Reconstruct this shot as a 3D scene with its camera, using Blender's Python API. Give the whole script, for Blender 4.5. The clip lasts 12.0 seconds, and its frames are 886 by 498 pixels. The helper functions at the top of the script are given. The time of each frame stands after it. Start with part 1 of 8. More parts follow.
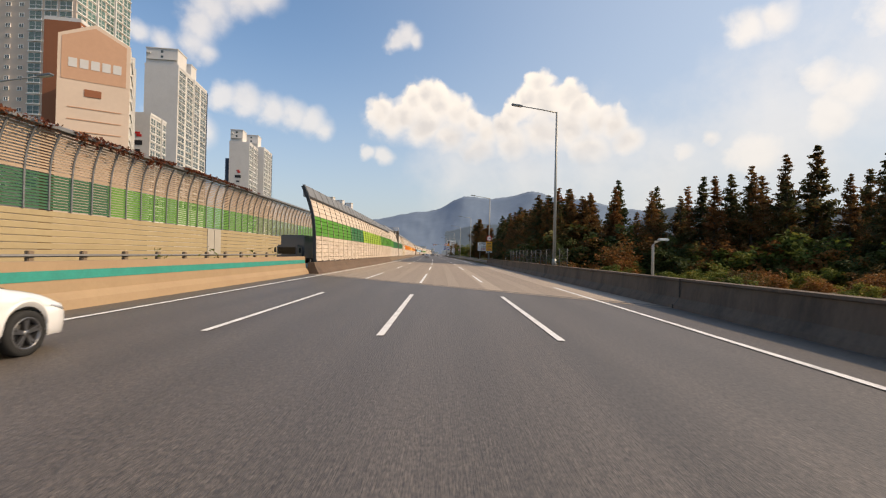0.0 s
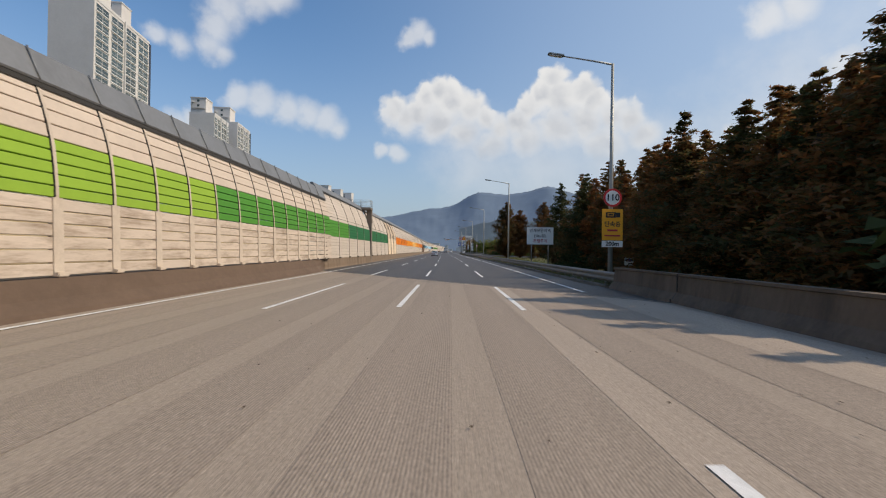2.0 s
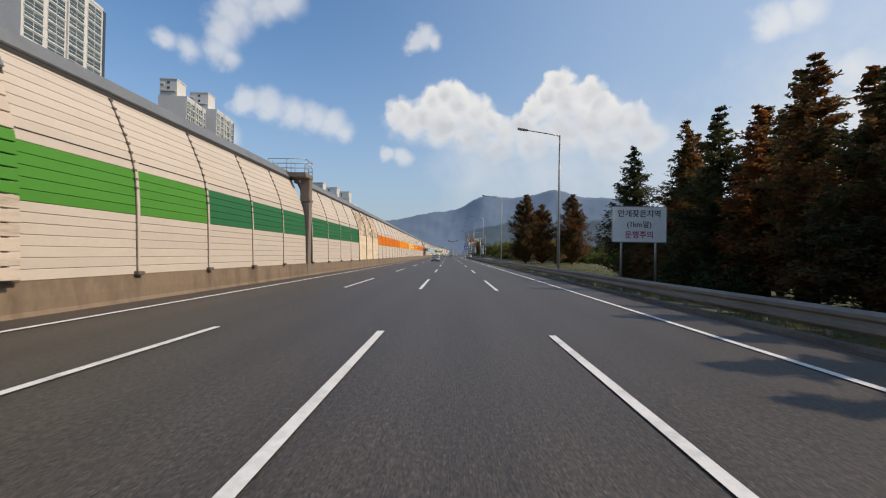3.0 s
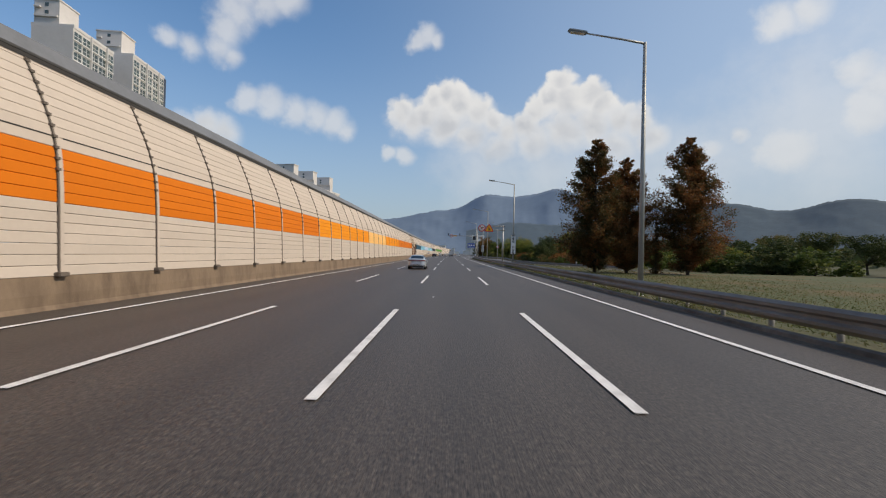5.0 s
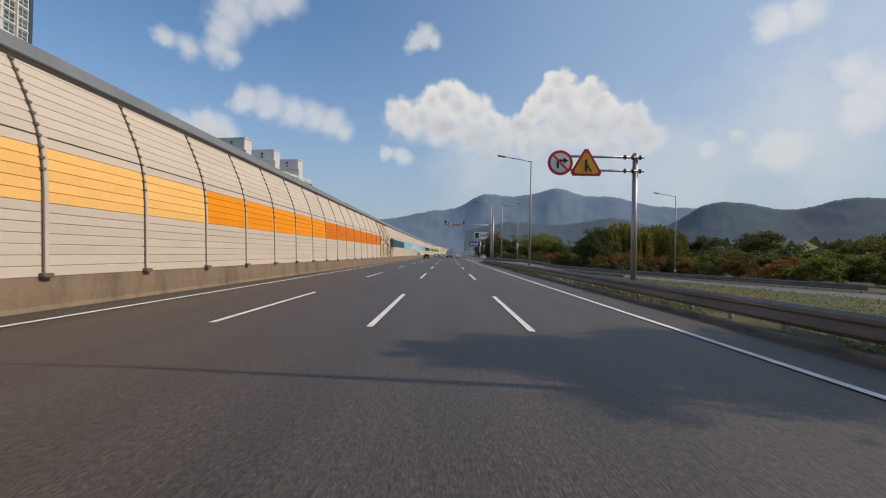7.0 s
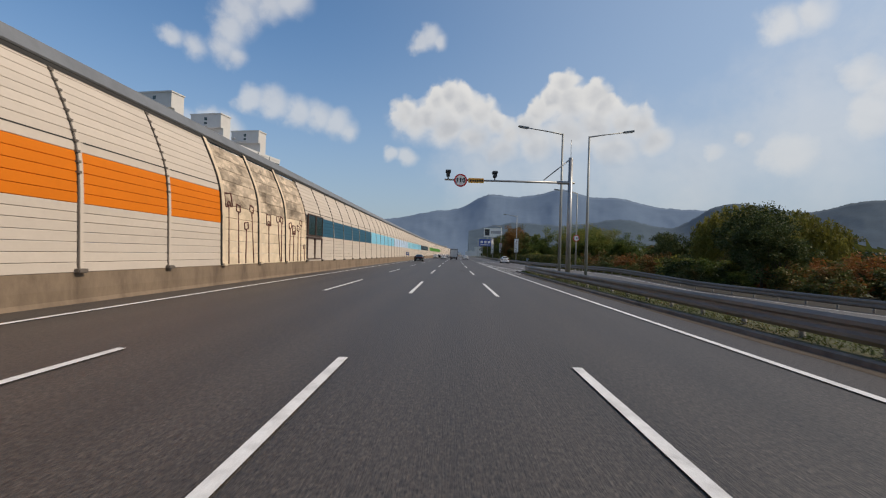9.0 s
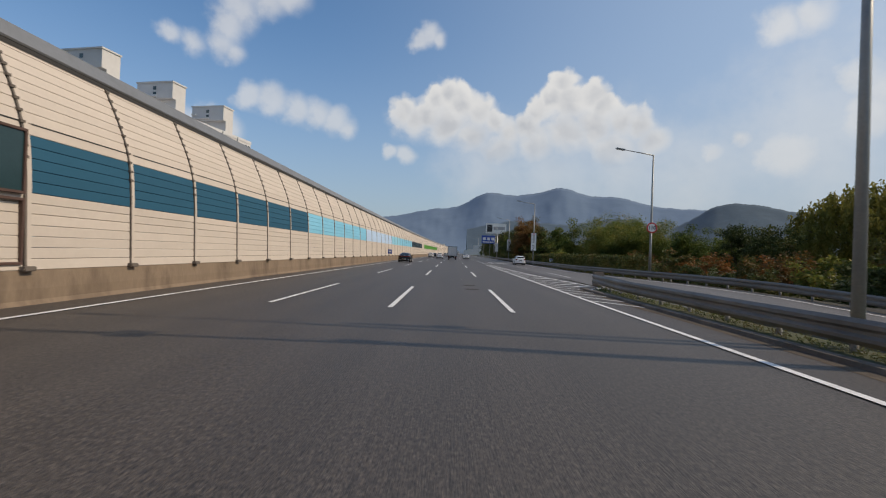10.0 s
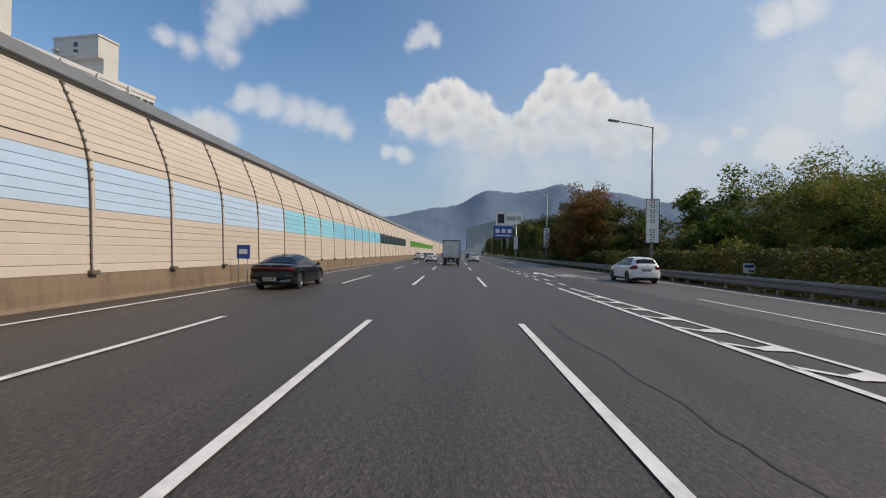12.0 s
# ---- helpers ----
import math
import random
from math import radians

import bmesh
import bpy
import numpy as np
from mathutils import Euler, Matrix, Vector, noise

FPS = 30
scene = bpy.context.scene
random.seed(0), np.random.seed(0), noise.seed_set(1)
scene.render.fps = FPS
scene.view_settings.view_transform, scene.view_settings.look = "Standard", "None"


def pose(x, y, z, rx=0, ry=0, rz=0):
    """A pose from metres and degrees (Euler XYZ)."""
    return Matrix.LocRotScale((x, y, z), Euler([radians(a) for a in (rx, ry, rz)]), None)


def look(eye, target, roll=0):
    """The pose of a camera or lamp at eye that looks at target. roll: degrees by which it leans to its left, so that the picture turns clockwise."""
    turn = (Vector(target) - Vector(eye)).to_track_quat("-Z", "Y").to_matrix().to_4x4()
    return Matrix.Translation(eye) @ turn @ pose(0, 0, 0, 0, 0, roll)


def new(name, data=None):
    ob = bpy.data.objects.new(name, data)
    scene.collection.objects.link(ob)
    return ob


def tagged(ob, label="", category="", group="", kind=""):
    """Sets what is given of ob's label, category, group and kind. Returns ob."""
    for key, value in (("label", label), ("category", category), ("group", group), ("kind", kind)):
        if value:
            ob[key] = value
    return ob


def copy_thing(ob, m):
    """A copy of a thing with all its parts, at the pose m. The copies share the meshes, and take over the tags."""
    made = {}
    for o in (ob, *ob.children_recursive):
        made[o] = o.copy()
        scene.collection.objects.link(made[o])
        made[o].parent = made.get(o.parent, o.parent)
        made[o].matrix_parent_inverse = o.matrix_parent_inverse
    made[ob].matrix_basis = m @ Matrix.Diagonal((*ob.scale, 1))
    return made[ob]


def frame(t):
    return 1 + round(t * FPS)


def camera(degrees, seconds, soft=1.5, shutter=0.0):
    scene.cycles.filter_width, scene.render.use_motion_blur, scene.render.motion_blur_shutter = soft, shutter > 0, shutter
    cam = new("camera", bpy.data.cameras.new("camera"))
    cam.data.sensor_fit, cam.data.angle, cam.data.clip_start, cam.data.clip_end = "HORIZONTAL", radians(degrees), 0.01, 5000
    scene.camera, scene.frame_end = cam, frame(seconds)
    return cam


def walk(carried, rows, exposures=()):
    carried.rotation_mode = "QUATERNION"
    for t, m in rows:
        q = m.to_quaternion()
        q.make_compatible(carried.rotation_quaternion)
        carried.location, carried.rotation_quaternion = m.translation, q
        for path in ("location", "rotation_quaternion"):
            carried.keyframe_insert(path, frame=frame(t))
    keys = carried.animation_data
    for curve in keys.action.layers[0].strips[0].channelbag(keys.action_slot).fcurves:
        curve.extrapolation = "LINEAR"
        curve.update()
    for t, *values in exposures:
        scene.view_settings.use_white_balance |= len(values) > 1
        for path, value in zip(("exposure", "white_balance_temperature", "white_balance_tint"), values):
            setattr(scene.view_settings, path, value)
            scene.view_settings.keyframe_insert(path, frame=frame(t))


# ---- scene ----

# ================= camera and its way =================
cam = camera(87.93, 12.0, soft=1.15, shutter=0.05)
walk(cam, [
    (0.0, pose(-0.541, -9.213, 1.678, 90.595, -1.205, 0.189)),
    (0.5, pose(-0.469, 4.657, 1.678, 90.754, -1.396, 0.468)),
    (1.0, pose(-0.399, 18.887, 1.678, 90.453, -1.023, 0.991)),
    (1.5, pose(-0.500, 32.589, 1.678, 90.372, -0.805, 1.569)),
    (2.0, pose(-0.675, 46.628, 1.678, 90.191, -0.828, 1.976)),
    (2.5, pose(-0.888, 60.450, 1.678, 90.354, -0.403, 2.322)),
    (3.0, pose(-1.182, 74.577, 1.678, 90.628, -0.972, 2.646)),
    (3.5, pose(-1.604, 88.800, 1.678, 90.551, -1.119, 2.782)),
    (5.5, pose(-3.116, 144.949, 1.678, 90.510, -1.322, 2.769)),
    (6.0, pose(-3.529, 158.628, 1.678, 90.451, -1.275, 2.796)),
    (6.5, pose(-3.932, 171.771, 1.678, 90.495, -0.917, 2.607)),
    (7.0, pose(-4.461, 185.847, 1.678, 90.579, -1.229, 2.558)),
    (9.0, pose(-6.386, 237.098, 1.678, 90.638, -1.783, 2.955)),
    (9.5, pose(-6.889, 250.066, 1.678, 90.577, -2.180, 2.710)),
    (10.0, pose(-7.196, 262.539, 1.678, 90.442, -2.130, 2.714)),
    (10.5, pose(-7.552, 275.721, 1.678, 90.498, -1.969, 2.758)),
    (11.0, pose(-7.747, 288.066, 1.678, 90.396, -1.394, 2.920)),
    (11.5, pose(-8.175, 300.685, 1.678, 90.381, -1.382, 2.710)),
    (12.0, pose(-8.452, 313.243, 1.678, 90.375, -1.004, 2.716)),
], exposures=[(0.0, 0.20, 8500, 14), (0.5, 0.06, 8100, 13), (1.0, -0.04, 7500, 11), (1.5, -0.13, 7150, 10), (3.0, -0.10, 7150, 10), (3.5, -0.02, 7100, 10), (5.5, -0.21, 7250, 10), (6.5, -0.22, 7200, 10), (9.0, -0.28, 7200, 10), (12.0, -0.23, 7150, 10)])

# ================= the road's line: s along it, u to the right of the lane's middle =================
S_AXIS = np.arange(-260.0, 1400.0, 1.0)
_bend = np.interp(S_AXIS, [-40, 64, 168, 272, 376, 480, 560], [4.56, 2.4, 0.676, -1.272, -1.459, -1.61, 0.0]) * 1e-4
_bend[S_AXIS < -60] = 0.0
HEAD = np.cumsum(_bend)
HEAD -= np.interp(0, S_AXIS, HEAD)
ROAD_X = np.cumsum(-np.sin(HEAD))
ROAD_Y = np.cumsum(np.cos(HEAD))
ROAD_X -= np.interp(0, S_AXIS, ROAD_X)
ROAD_Y -= np.interp(0, S_AXIS, ROAD_Y)


def heading(s):
    return float(np.interp(s, S_AXIS, HEAD))


def at(s, u, z=0.0):
    """A point s metres along the road and u metres to the right of the lane's middle."""
    h = heading(s)
    return Vector((float(np.interp(s, S_AXIS, ROAD_X)) + u * math.cos(h), float(np.interp(s, S_AXIS, ROAD_Y)) + u * math.sin(h), z))


def place(s, u, z=0.0, turn=0.0):
    """A pose on the road: y along the road, x to the right, turned by so many degrees."""
    return Matrix.Translation(at(s, u, z)) @ Matrix.Rotation(heading(s) + radians(turn), 4, "Z")


# ================= sky, clouds and sun =================
SUN_EL, SUN_AZ = radians(41.0), radians(93.0)      # azimuth clockwise from the road's direction
sun = bpy.data.lights.new("sun", "SUN")
sun.energy, sun.angle, sun.color = 3.7, radians(0.53), (1.0, 0.87, 0.72)
sun_ob = new("sun", sun)
sun_dir = Vector((math.sin(SUN_AZ) * math.cos(SUN_EL), math.cos(SUN_AZ) * math.cos(SUN_EL), math.sin(SUN_EL)))
sun_ob.matrix_world = look(sun_dir * 300, (0, 0, 0))

world = bpy.data.worlds.new("sky")
scene.world = world
world.use_nodes = True
wn, wl = world.node_tree.nodes, world.node_tree.links
wn.clear()


def wnode(kind, **inputs):
    n = wn.new(kind)
    for key, value in inputs.items():
        n.inputs[int(key[1:])].default_value = value
    return n


def wmath(op, a, b=None, c=None, clamp=False):
    n = wn.new("ShaderNodeMath")
    n.operation, n.use_clamp = op, clamp
    for i, v in enumerate((a, b, c)):
        if v is None:
            continue
        if isinstance(v, (int, float)):
            n.inputs[i].default_value = v
        else:
            wl.new(v, n.inputs[i])
    return n.outputs[0]


sky = wn.new("ShaderNodeTexSky")
sky.sky_type, sky.sun_disc = "NISHITA", False
sky.sun_elevation, sky.sun_rotation = SUN_EL, SUN_AZ
sky.air_density, sky.dust_density, sky.ozone_density, sky.altitude = 1.0, 1.4, 3.5, 100
coord = wn.new("ShaderNodeTexCoord").outputs["Generated"]
billow = wnode("ShaderNodeTexNoise", i2=7.0, i3=2.0, i4=0.5)
puff = wnode("ShaderNodeTexNoise", i2=24.0, i3=7.0, i4=0.55)
wl.new(coord, billow.inputs["Vector"]), wl.new(coord, puff.inputs["Vector"])


def pushed(source, field, amount):
    """Moves a direction by a noise field, about its own place."""
    n = wn.new("ShaderNodeVectorMath")
    n.operation = "MULTIPLY_ADD"
    wl.new(field, n.inputs[0])
    n.inputs[1].default_value = (amount,) * 3
    c = wn.new("ShaderNodeVectorMath")
    c.operation = "ADD"
    wl.new(source, c.inputs[0])
    c.inputs[1].default_value = (-amount / 2,) * 3
    wl.new(c.outputs[0], n.inputs[2])
    return n


shift = pushed(pushed(coord, billow.outputs["Color"], 0.03).outputs[0], puff.outputs["Color"], 0.034)


def clouds(blobs, soft):
    """One field of cloud from blobs of (azimuth, height, size) in degrees."""
    total = None
    for az, el, r in blobs:
        a, e = radians(az), radians(el)
        n = wn.new("ShaderNodeVectorMath")
        n.operation = "DISTANCE"
        wl.new(shift.outputs[0], n.inputs[0])
        n.inputs[1].default_value = (math.sin(a) * math.cos(e), math.cos(a) * math.cos(e), math.sin(e))
        v = wmath("MULTIPLY_ADD", n.outputs["Value"], -1.0 / radians(r), 1.0)
        if total is None:
            total = v
        else:
            n2 = wn.new("ShaderNodeMath")
            n2.operation = "SMOOTH_MAX"
            wl.new(total, n2.inputs[0]), wl.new(v, n2.inputs[1])
            n2.inputs[2].default_value = soft
            total = n2.outputs[0]
    return total


def knobs(scale, offset=(0, 0, 0)):
    """Rounded heads, as on heaped cloud: high in the middle of each cell."""
    n = wn.new("ShaderNodeTexVoronoi")
    n.feature, n.inputs["Scale"].default_value = "SMOOTH_F1", scale
    n.inputs["Smoothness"].default_value = 0.35
    lean = wn.new("ShaderNodeVectorMath")
    lean.operation = "ADD"
    wl.new(shift.outputs[0], lean.inputs[0])
    lean.inputs[1].default_value = offset
    wl.new(lean.outputs[0], n.inputs["Vector"])
    return wmath("MULTIPLY_ADD", n.outputs["Distance"], -1.0, 0.5)


heap = clouds([(-8.5, 16.7, 2.0), (-6.9, 15.9, 2.1), (-5.4, 16.4, 2.2), (-4.4, 18.5, 1.9), (-2.9, 18.9, 1.9), (-1.2, 17.8, 2.3), (0.9, 17.2, 2.2), (2.7, 16.1, 2.2), (-2.8, 15.6, 2.8),
               (0.3, 14.2, 3.0), (4.7, 14.6, 2.4), (3.6, 12.6, 3.0), (7.2, 15.4, 2.4), (8.6, 17.2, 1.9), (10.3, 18.6, 1.9), (11.2, 20.4, 1.6), (12.3, 18.0, 2.4), (14.7, 18.6, 1.9), (15.9, 17.4, 2.0),
               (15.0, 15.4, 3.0), (18.2, 15.4, 2.2), (20.3, 15.2, 1.9), (21.4, 13.4, 2.3), (8.4, 13.2, 3.2), (12.0, 14.2, 3.4), (17.4, 12.6, 3.4), (-30.2, 13.4, 1.9), (-28.6, 12.9, 1.9), (-31.9, 12.7, 1.8)], 0.2)
wisps = clouds([(-5.5, 25.4, 1.5), (-6.7, 25.0, 1.1), (-4.3, 24.9, 1.3), (-26.0, 16.6, 1.5), (-23.6, 16.6, 1.9), (-21.2, 16.0, 2.0), (-18.8, 15.6, 1.9), (-16.6, 15.0, 1.7), (-15.2, 14.2, 1.4),
                (-34.4, 21.7, 1.3), (-32.3, 21.2, 1.5), (-29.6, 21.6, 2.0), (-28.2, 20.8, 1.5), (-29.0, 23.6, 2.2), (-27.4, 25.2, 2.5), (-24.6, 26.4, 2.2), (-27.0, 27.6, 3.0), (-22.4, 27.6, 2.0), (-7.8, 11.8, 1.2), (-9.6, 12.1, 0.9)], 0.35)
wisps2 = clouds([(33.2, 22.9, 1.9), (35.4, 23.2, 2.0), (39.0, 17.4, 2.6), (41.5, 16.0, 3.4), (40.0, 13.6, 3.2), (43.5, 21.6, 3.0), (30.0, 13.0, 1.4), (27.5, 11.8, 1.8),
                 (34.0, 10.8, 3.5), (55.0, 16.0, 8.0), (-55.0, 14.0, 7.0), (-75.0, 24.0, 10.0), (150.0, 18.0, 9.0), (-140.0, 22.0, 11.0), (110.0, 12.0, 8.0)], 0.3)
veil = clouds([(2.0, 10.5, 7.0), (10.0, 10.0, 8.0), (18.0, 10.0, 8.0), (26.0, 9.5, 8.0), (36.0, 13.0, 10.0), (46.0, 17.0, 11.0), (62.0, 24.0, 14.0)], 0.5)
grain = wnode("ShaderNodeTexNoise", i2=12.0, i3=8.0, i4=0.6)
wl.new(coord, grain.inputs["Vector"])
fleck = wmath("MULTIPLY_ADD", grain.outputs["Fac"], 1.6, -0.8)
heads = wmath("MULTIPLY_ADD", knobs(19.0), 0.55, wmath("MULTIPLY", knobs(46.0), 0.35))


def cover(field, low, high, rough):
    f = wmath("MULTIPLY_ADD", fleck, rough, field)
    n = wn.new("ShaderNodeMapRange")
    n.interpolation_type = "SMOOTHSTEP"
    wl.new(f, n.inputs[0])
    n.inputs[1].default_value, n.inputs[2].default_value = low, high
    return n.outputs[0]


foot = wn.new("ShaderNodeMapRange")
foot.interpolation_type = "SMOOTHSTEP"
height = wn.new("ShaderNodeSeparateXYZ")
wl.new(shift.outputs[0], height.inputs[0])
wl.new(height.outputs["Z"], foot.inputs[0])
foot.inputs[1].default_value, foot.inputs[2].default_value = 0.12, 0.27
foot.inputs[3].default_value = 0.35
heaped = wmath("ADD", heap, heads)
crisp = wn.new("ShaderNodeMapRange")
crisp.interpolation_type = "SMOOTHSTEP"
wl.new(height.outputs["Z"], crisp.inputs[0])
crisp.inputs[1].default_value, crisp.inputs[2].default_value = 0.235, 0.315
ragged = cover(heap, -0.35, 0.85, 0.6)
firm = cover(heaped, -0.16, 0.26, 0.28)
heap_mask = wmath("MULTIPLY_ADD", wmath("SUBTRACT", firm, ragged), crisp.outputs[0], ragged)
mask = wmath("MAXIMUM", wmath("MULTIPLY", heap_mask, foot.outputs[0]), wmath("MULTIPLY", cover(wisps, -0.25, 0.75, 0.85), 0.64))
mask = wmath("MAXIMUM", mask, wmath("MULTIPLY", cover(wisps2, -0.2, 0.9, 0.9), 0.72), clamp=True)
mask = wmath("MAXIMUM", mask, wmath("MULTIPLY", cover(veil, -0.2, 1.0, 0.6), 0.46), clamp=True)
mask = wmath("MULTIPLY", mask, 0.94)


# cloud colour: billows lit from the sun's side and from above, greyer on the far side and in the thick of the cloud
relief = wmath("SUBTRACT", knobs(19.0), knobs(19.0, (0.012, 0.0, 0.016)))
relief2 = wmath("SUBTRACT", knobs(46.0), knobs(46.0, (0.005, 0.0, 0.007)))
thick = cover(heap, 0.1, 0.95, 0.55)
lit = wmath("MULTIPLY_ADD", relief, 0.24, wmath("MULTIPLY_ADD", relief2, 0.14, wmath("MULTIPLY_ADD", fleck, 0.16, wmath("MULTIPLY_ADD", thick, -0.30, 0.84))))
shade = wn.new("ShaderNodeValToRGB")
shade.color_ramp.interpolation = "EASE"
shade.color_ramp.elements[0].position, shade.color_ramp.elements[0].color = 0.15, (0.49, 0.54, 0.64, 1)
shade.color_ramp.elements[1].position, shade.color_ramp.elements[1].color = 0.95, (0.90, 0.93, 0.98, 1)
wl.new(lit, shade.inputs[0])
sky_gain = wn.new("ShaderNodeVectorMath")
sky_gain.operation = "MULTIPLY"
wl.new(sky.outputs[0], sky_gain.inputs[0])
sky_gain.inputs[1].default_value = (0.118, 0.160, 0.186)


def blend(fac, a, b):
    n = wn.new("ShaderNodeMix")
    n.data_type = "RGBA"
    wl.new(fac, n.inputs["Factor"])
    for sock, v in ((n.inputs["A"], a), (n.inputs["B"], b)):
        if isinstance(v, tuple):
            sock.default_value = v
        else:
            wl.new(v, sock)
    return n.outputs["Result"]


# summer haze: thicker towards the horizon, over sky and clouds alike
up = wn.new("ShaderNodeSeparateXYZ")
wl.new(coord, up.inputs[0])
low_air = wmath("POWER", wmath("MULTIPLY_ADD", up.outputs["Z"], -1.0 / 0.50, 1.0, clamp=True), 2.1)
haze = wmath("MULTIPLY", low_air, 0.72)
thin = wmath("MULTIPLY", low_air, 0.50)
# the air is whiter on the sun's side
sunward = wn.new("ShaderNodeMapRange")
sunward.interpolation_type = "SMOOTHSTEP"
wl.new(up.outputs["X"], sunward.inputs[0])
sunward.inputs[1].default_value, sunward.inputs[2].default_value, sunward.inputs[4].default_value = -0.40, 0.75, 0.60
clear_sky = blend(sunward.outputs[0], sky_gain.outputs[0], (0.50, 0.62, 0.80, 1))
seen = blend(thin, blend(mask, blend(haze, clear_sky, (0.41, 0.50, 0.64, 1)), shade.outputs[0]), (0.44, 0.52, 0.64, 1))
background = wn.new("ShaderNodeBackground")
wl.new(seen, background.inputs["Color"])
background.inputs["Strength"].default_value = 1.0
wl.new(background.outputs[0], wn.new("ShaderNodeOutputWorld").inputs[0])

# ================= materials =================


def material(name, color, rough=0.7, metal=0.0, vary=0.12, scale=3.0, stain=0.0, stain_color=(0.1, 0.08, 0.06), stain_scale=0.5, bump=0.0, bump_scale=40.0, each=0.0, stretch=(1, 1, 1), coat=0.0, uv=False, spec=0.5):
    """A surface with grain at a fine and a coarse scale, stains, relief, and small differences from piece to piece."""
    m = bpy.data.materials.new(name)
    m.use_nodes = True
    t = m.node_tree
    n, l = t.nodes, t.links
    b = n["Principled BSDF"]
    b.inputs["Roughness"].default_value, b.inputs["Metallic"].default_value = rough, metal
    b.inputs["Specular IOR Level"].default_value = spec
    if coat:
        b.inputs["Coat Weight"].default_value, b.inputs["Coat Roughness"].default_value = coat, 0.04
    tc = n.new("ShaderNodeTexCoord")
    mp = n.new("ShaderNodeMapping")
    l.new(tc.outputs["UV" if uv else "Object"], mp.inputs[0])
    mp.inputs["Scale"].default_value = stretch
    info = n.new("ShaderNodeObjectInfo")
    off = n.new("ShaderNodeVectorMath")
    off.operation = "SCALE"
    off.inputs[0].default_value = (13.0, 29.0, 7.0)
    l.new(info.outputs["Random"], off.inputs["Scale"])
    if each:
        l.new(off.outputs[0], mp.inputs["Location"])
    fine, coarse = n.new("ShaderNodeTexNoise"), n.new("ShaderNodeTexNoise")
    for tex, sc, det in ((fine, scale * 9, 4), (coarse, scale, 5)):
        tex.inputs["Scale"].default_value, tex.inputs["Detail"].default_value = sc, det
        tex.inputs["Roughness"].default_value = 0.62
        l.new(mp.outputs[0], tex.inputs["Vector"])
    add = n.new("ShaderNodeMath")
    add.operation = "ADD"
    l.new(fine.outputs["Fac"], add.inputs[0]), l.new(coarse.outputs["Fac"], add.inputs[1])
    ma = n.new("ShaderNodeMapRange")
    ma.inputs[1].default_value, ma.inputs[2].default_value = 0.6, 1.4
    ma.inputs[3].default_value, ma.inputs[4].default_value = 1 - vary, 1 + vary
    l.new(add.outputs[0], ma.inputs[0])
    value = ma.outputs[0]
    if each:
        ea = n.new("ShaderNodeMapRange")
        ea.inputs[3].default_value, ea.inputs[4].default_value = 1 - each, 1 + each
        l.new(info.outputs["Random"], ea.inputs[0])
        mu = n.new("ShaderNodeMath")
        mu.operation = "MULTIPLY"
        l.new(value, mu.inputs[0]), l.new(ea.outputs[0], mu.inputs[1])
        value = mu.outputs[0]
    sc = n.new("ShaderNodeVectorMath")
    sc.operation = "SCALE"
    sc.inputs[0].default_value = color
    l.new(value, sc.inputs["Scale"])
    out = sc.outputs[0]
    if stain:
        st = n.new("ShaderNodeTexNoise")
        st.inputs["Scale"].default_value, st.inputs["Detail"].default_value, st.inputs["Roughness"].default_value = stain_scale, 7, 0.68
        l.new(mp.outputs[0], st.inputs["Vector"])
        rg = n.new("ShaderNodeMapRange")
        rg.inputs[1].default_value, rg.inputs[2].default_value, rg.inputs[4].default_value = 0.47, 0.70, stain
        l.new(st.outputs["Fac"], rg.inputs[0])
        mx = n.new("ShaderNodeMix")
        mx.data_type = "RGBA"
        l.new(rg.outputs[0], mx.inputs["Factor"])
        l.new(out, mx.inputs["A"])
        mx.inputs["B"].default_value = (*stain_color, 1)
        out = mx.outputs["Result"]
    l.new(out, b.inputs["Base Color"])
    if bump:
        bt = n.new("ShaderNodeTexNoise")
        bt.inputs["Scale"].default_value, bt.inputs["Detail"].default_value = bump_scale, 3
        l.new(mp.outputs[0], bt.inputs["Vector"])
        bp = n.new("ShaderNodeBump")
        bp.inputs["Strength"].default_value, bp.inputs["Distance"].default_value = bump, 0.02
        l.new(bt.outputs["Fac"], bp.inputs["Height"])
        l.new(bp.outputs[0], b.inputs["Normal"])
    return m


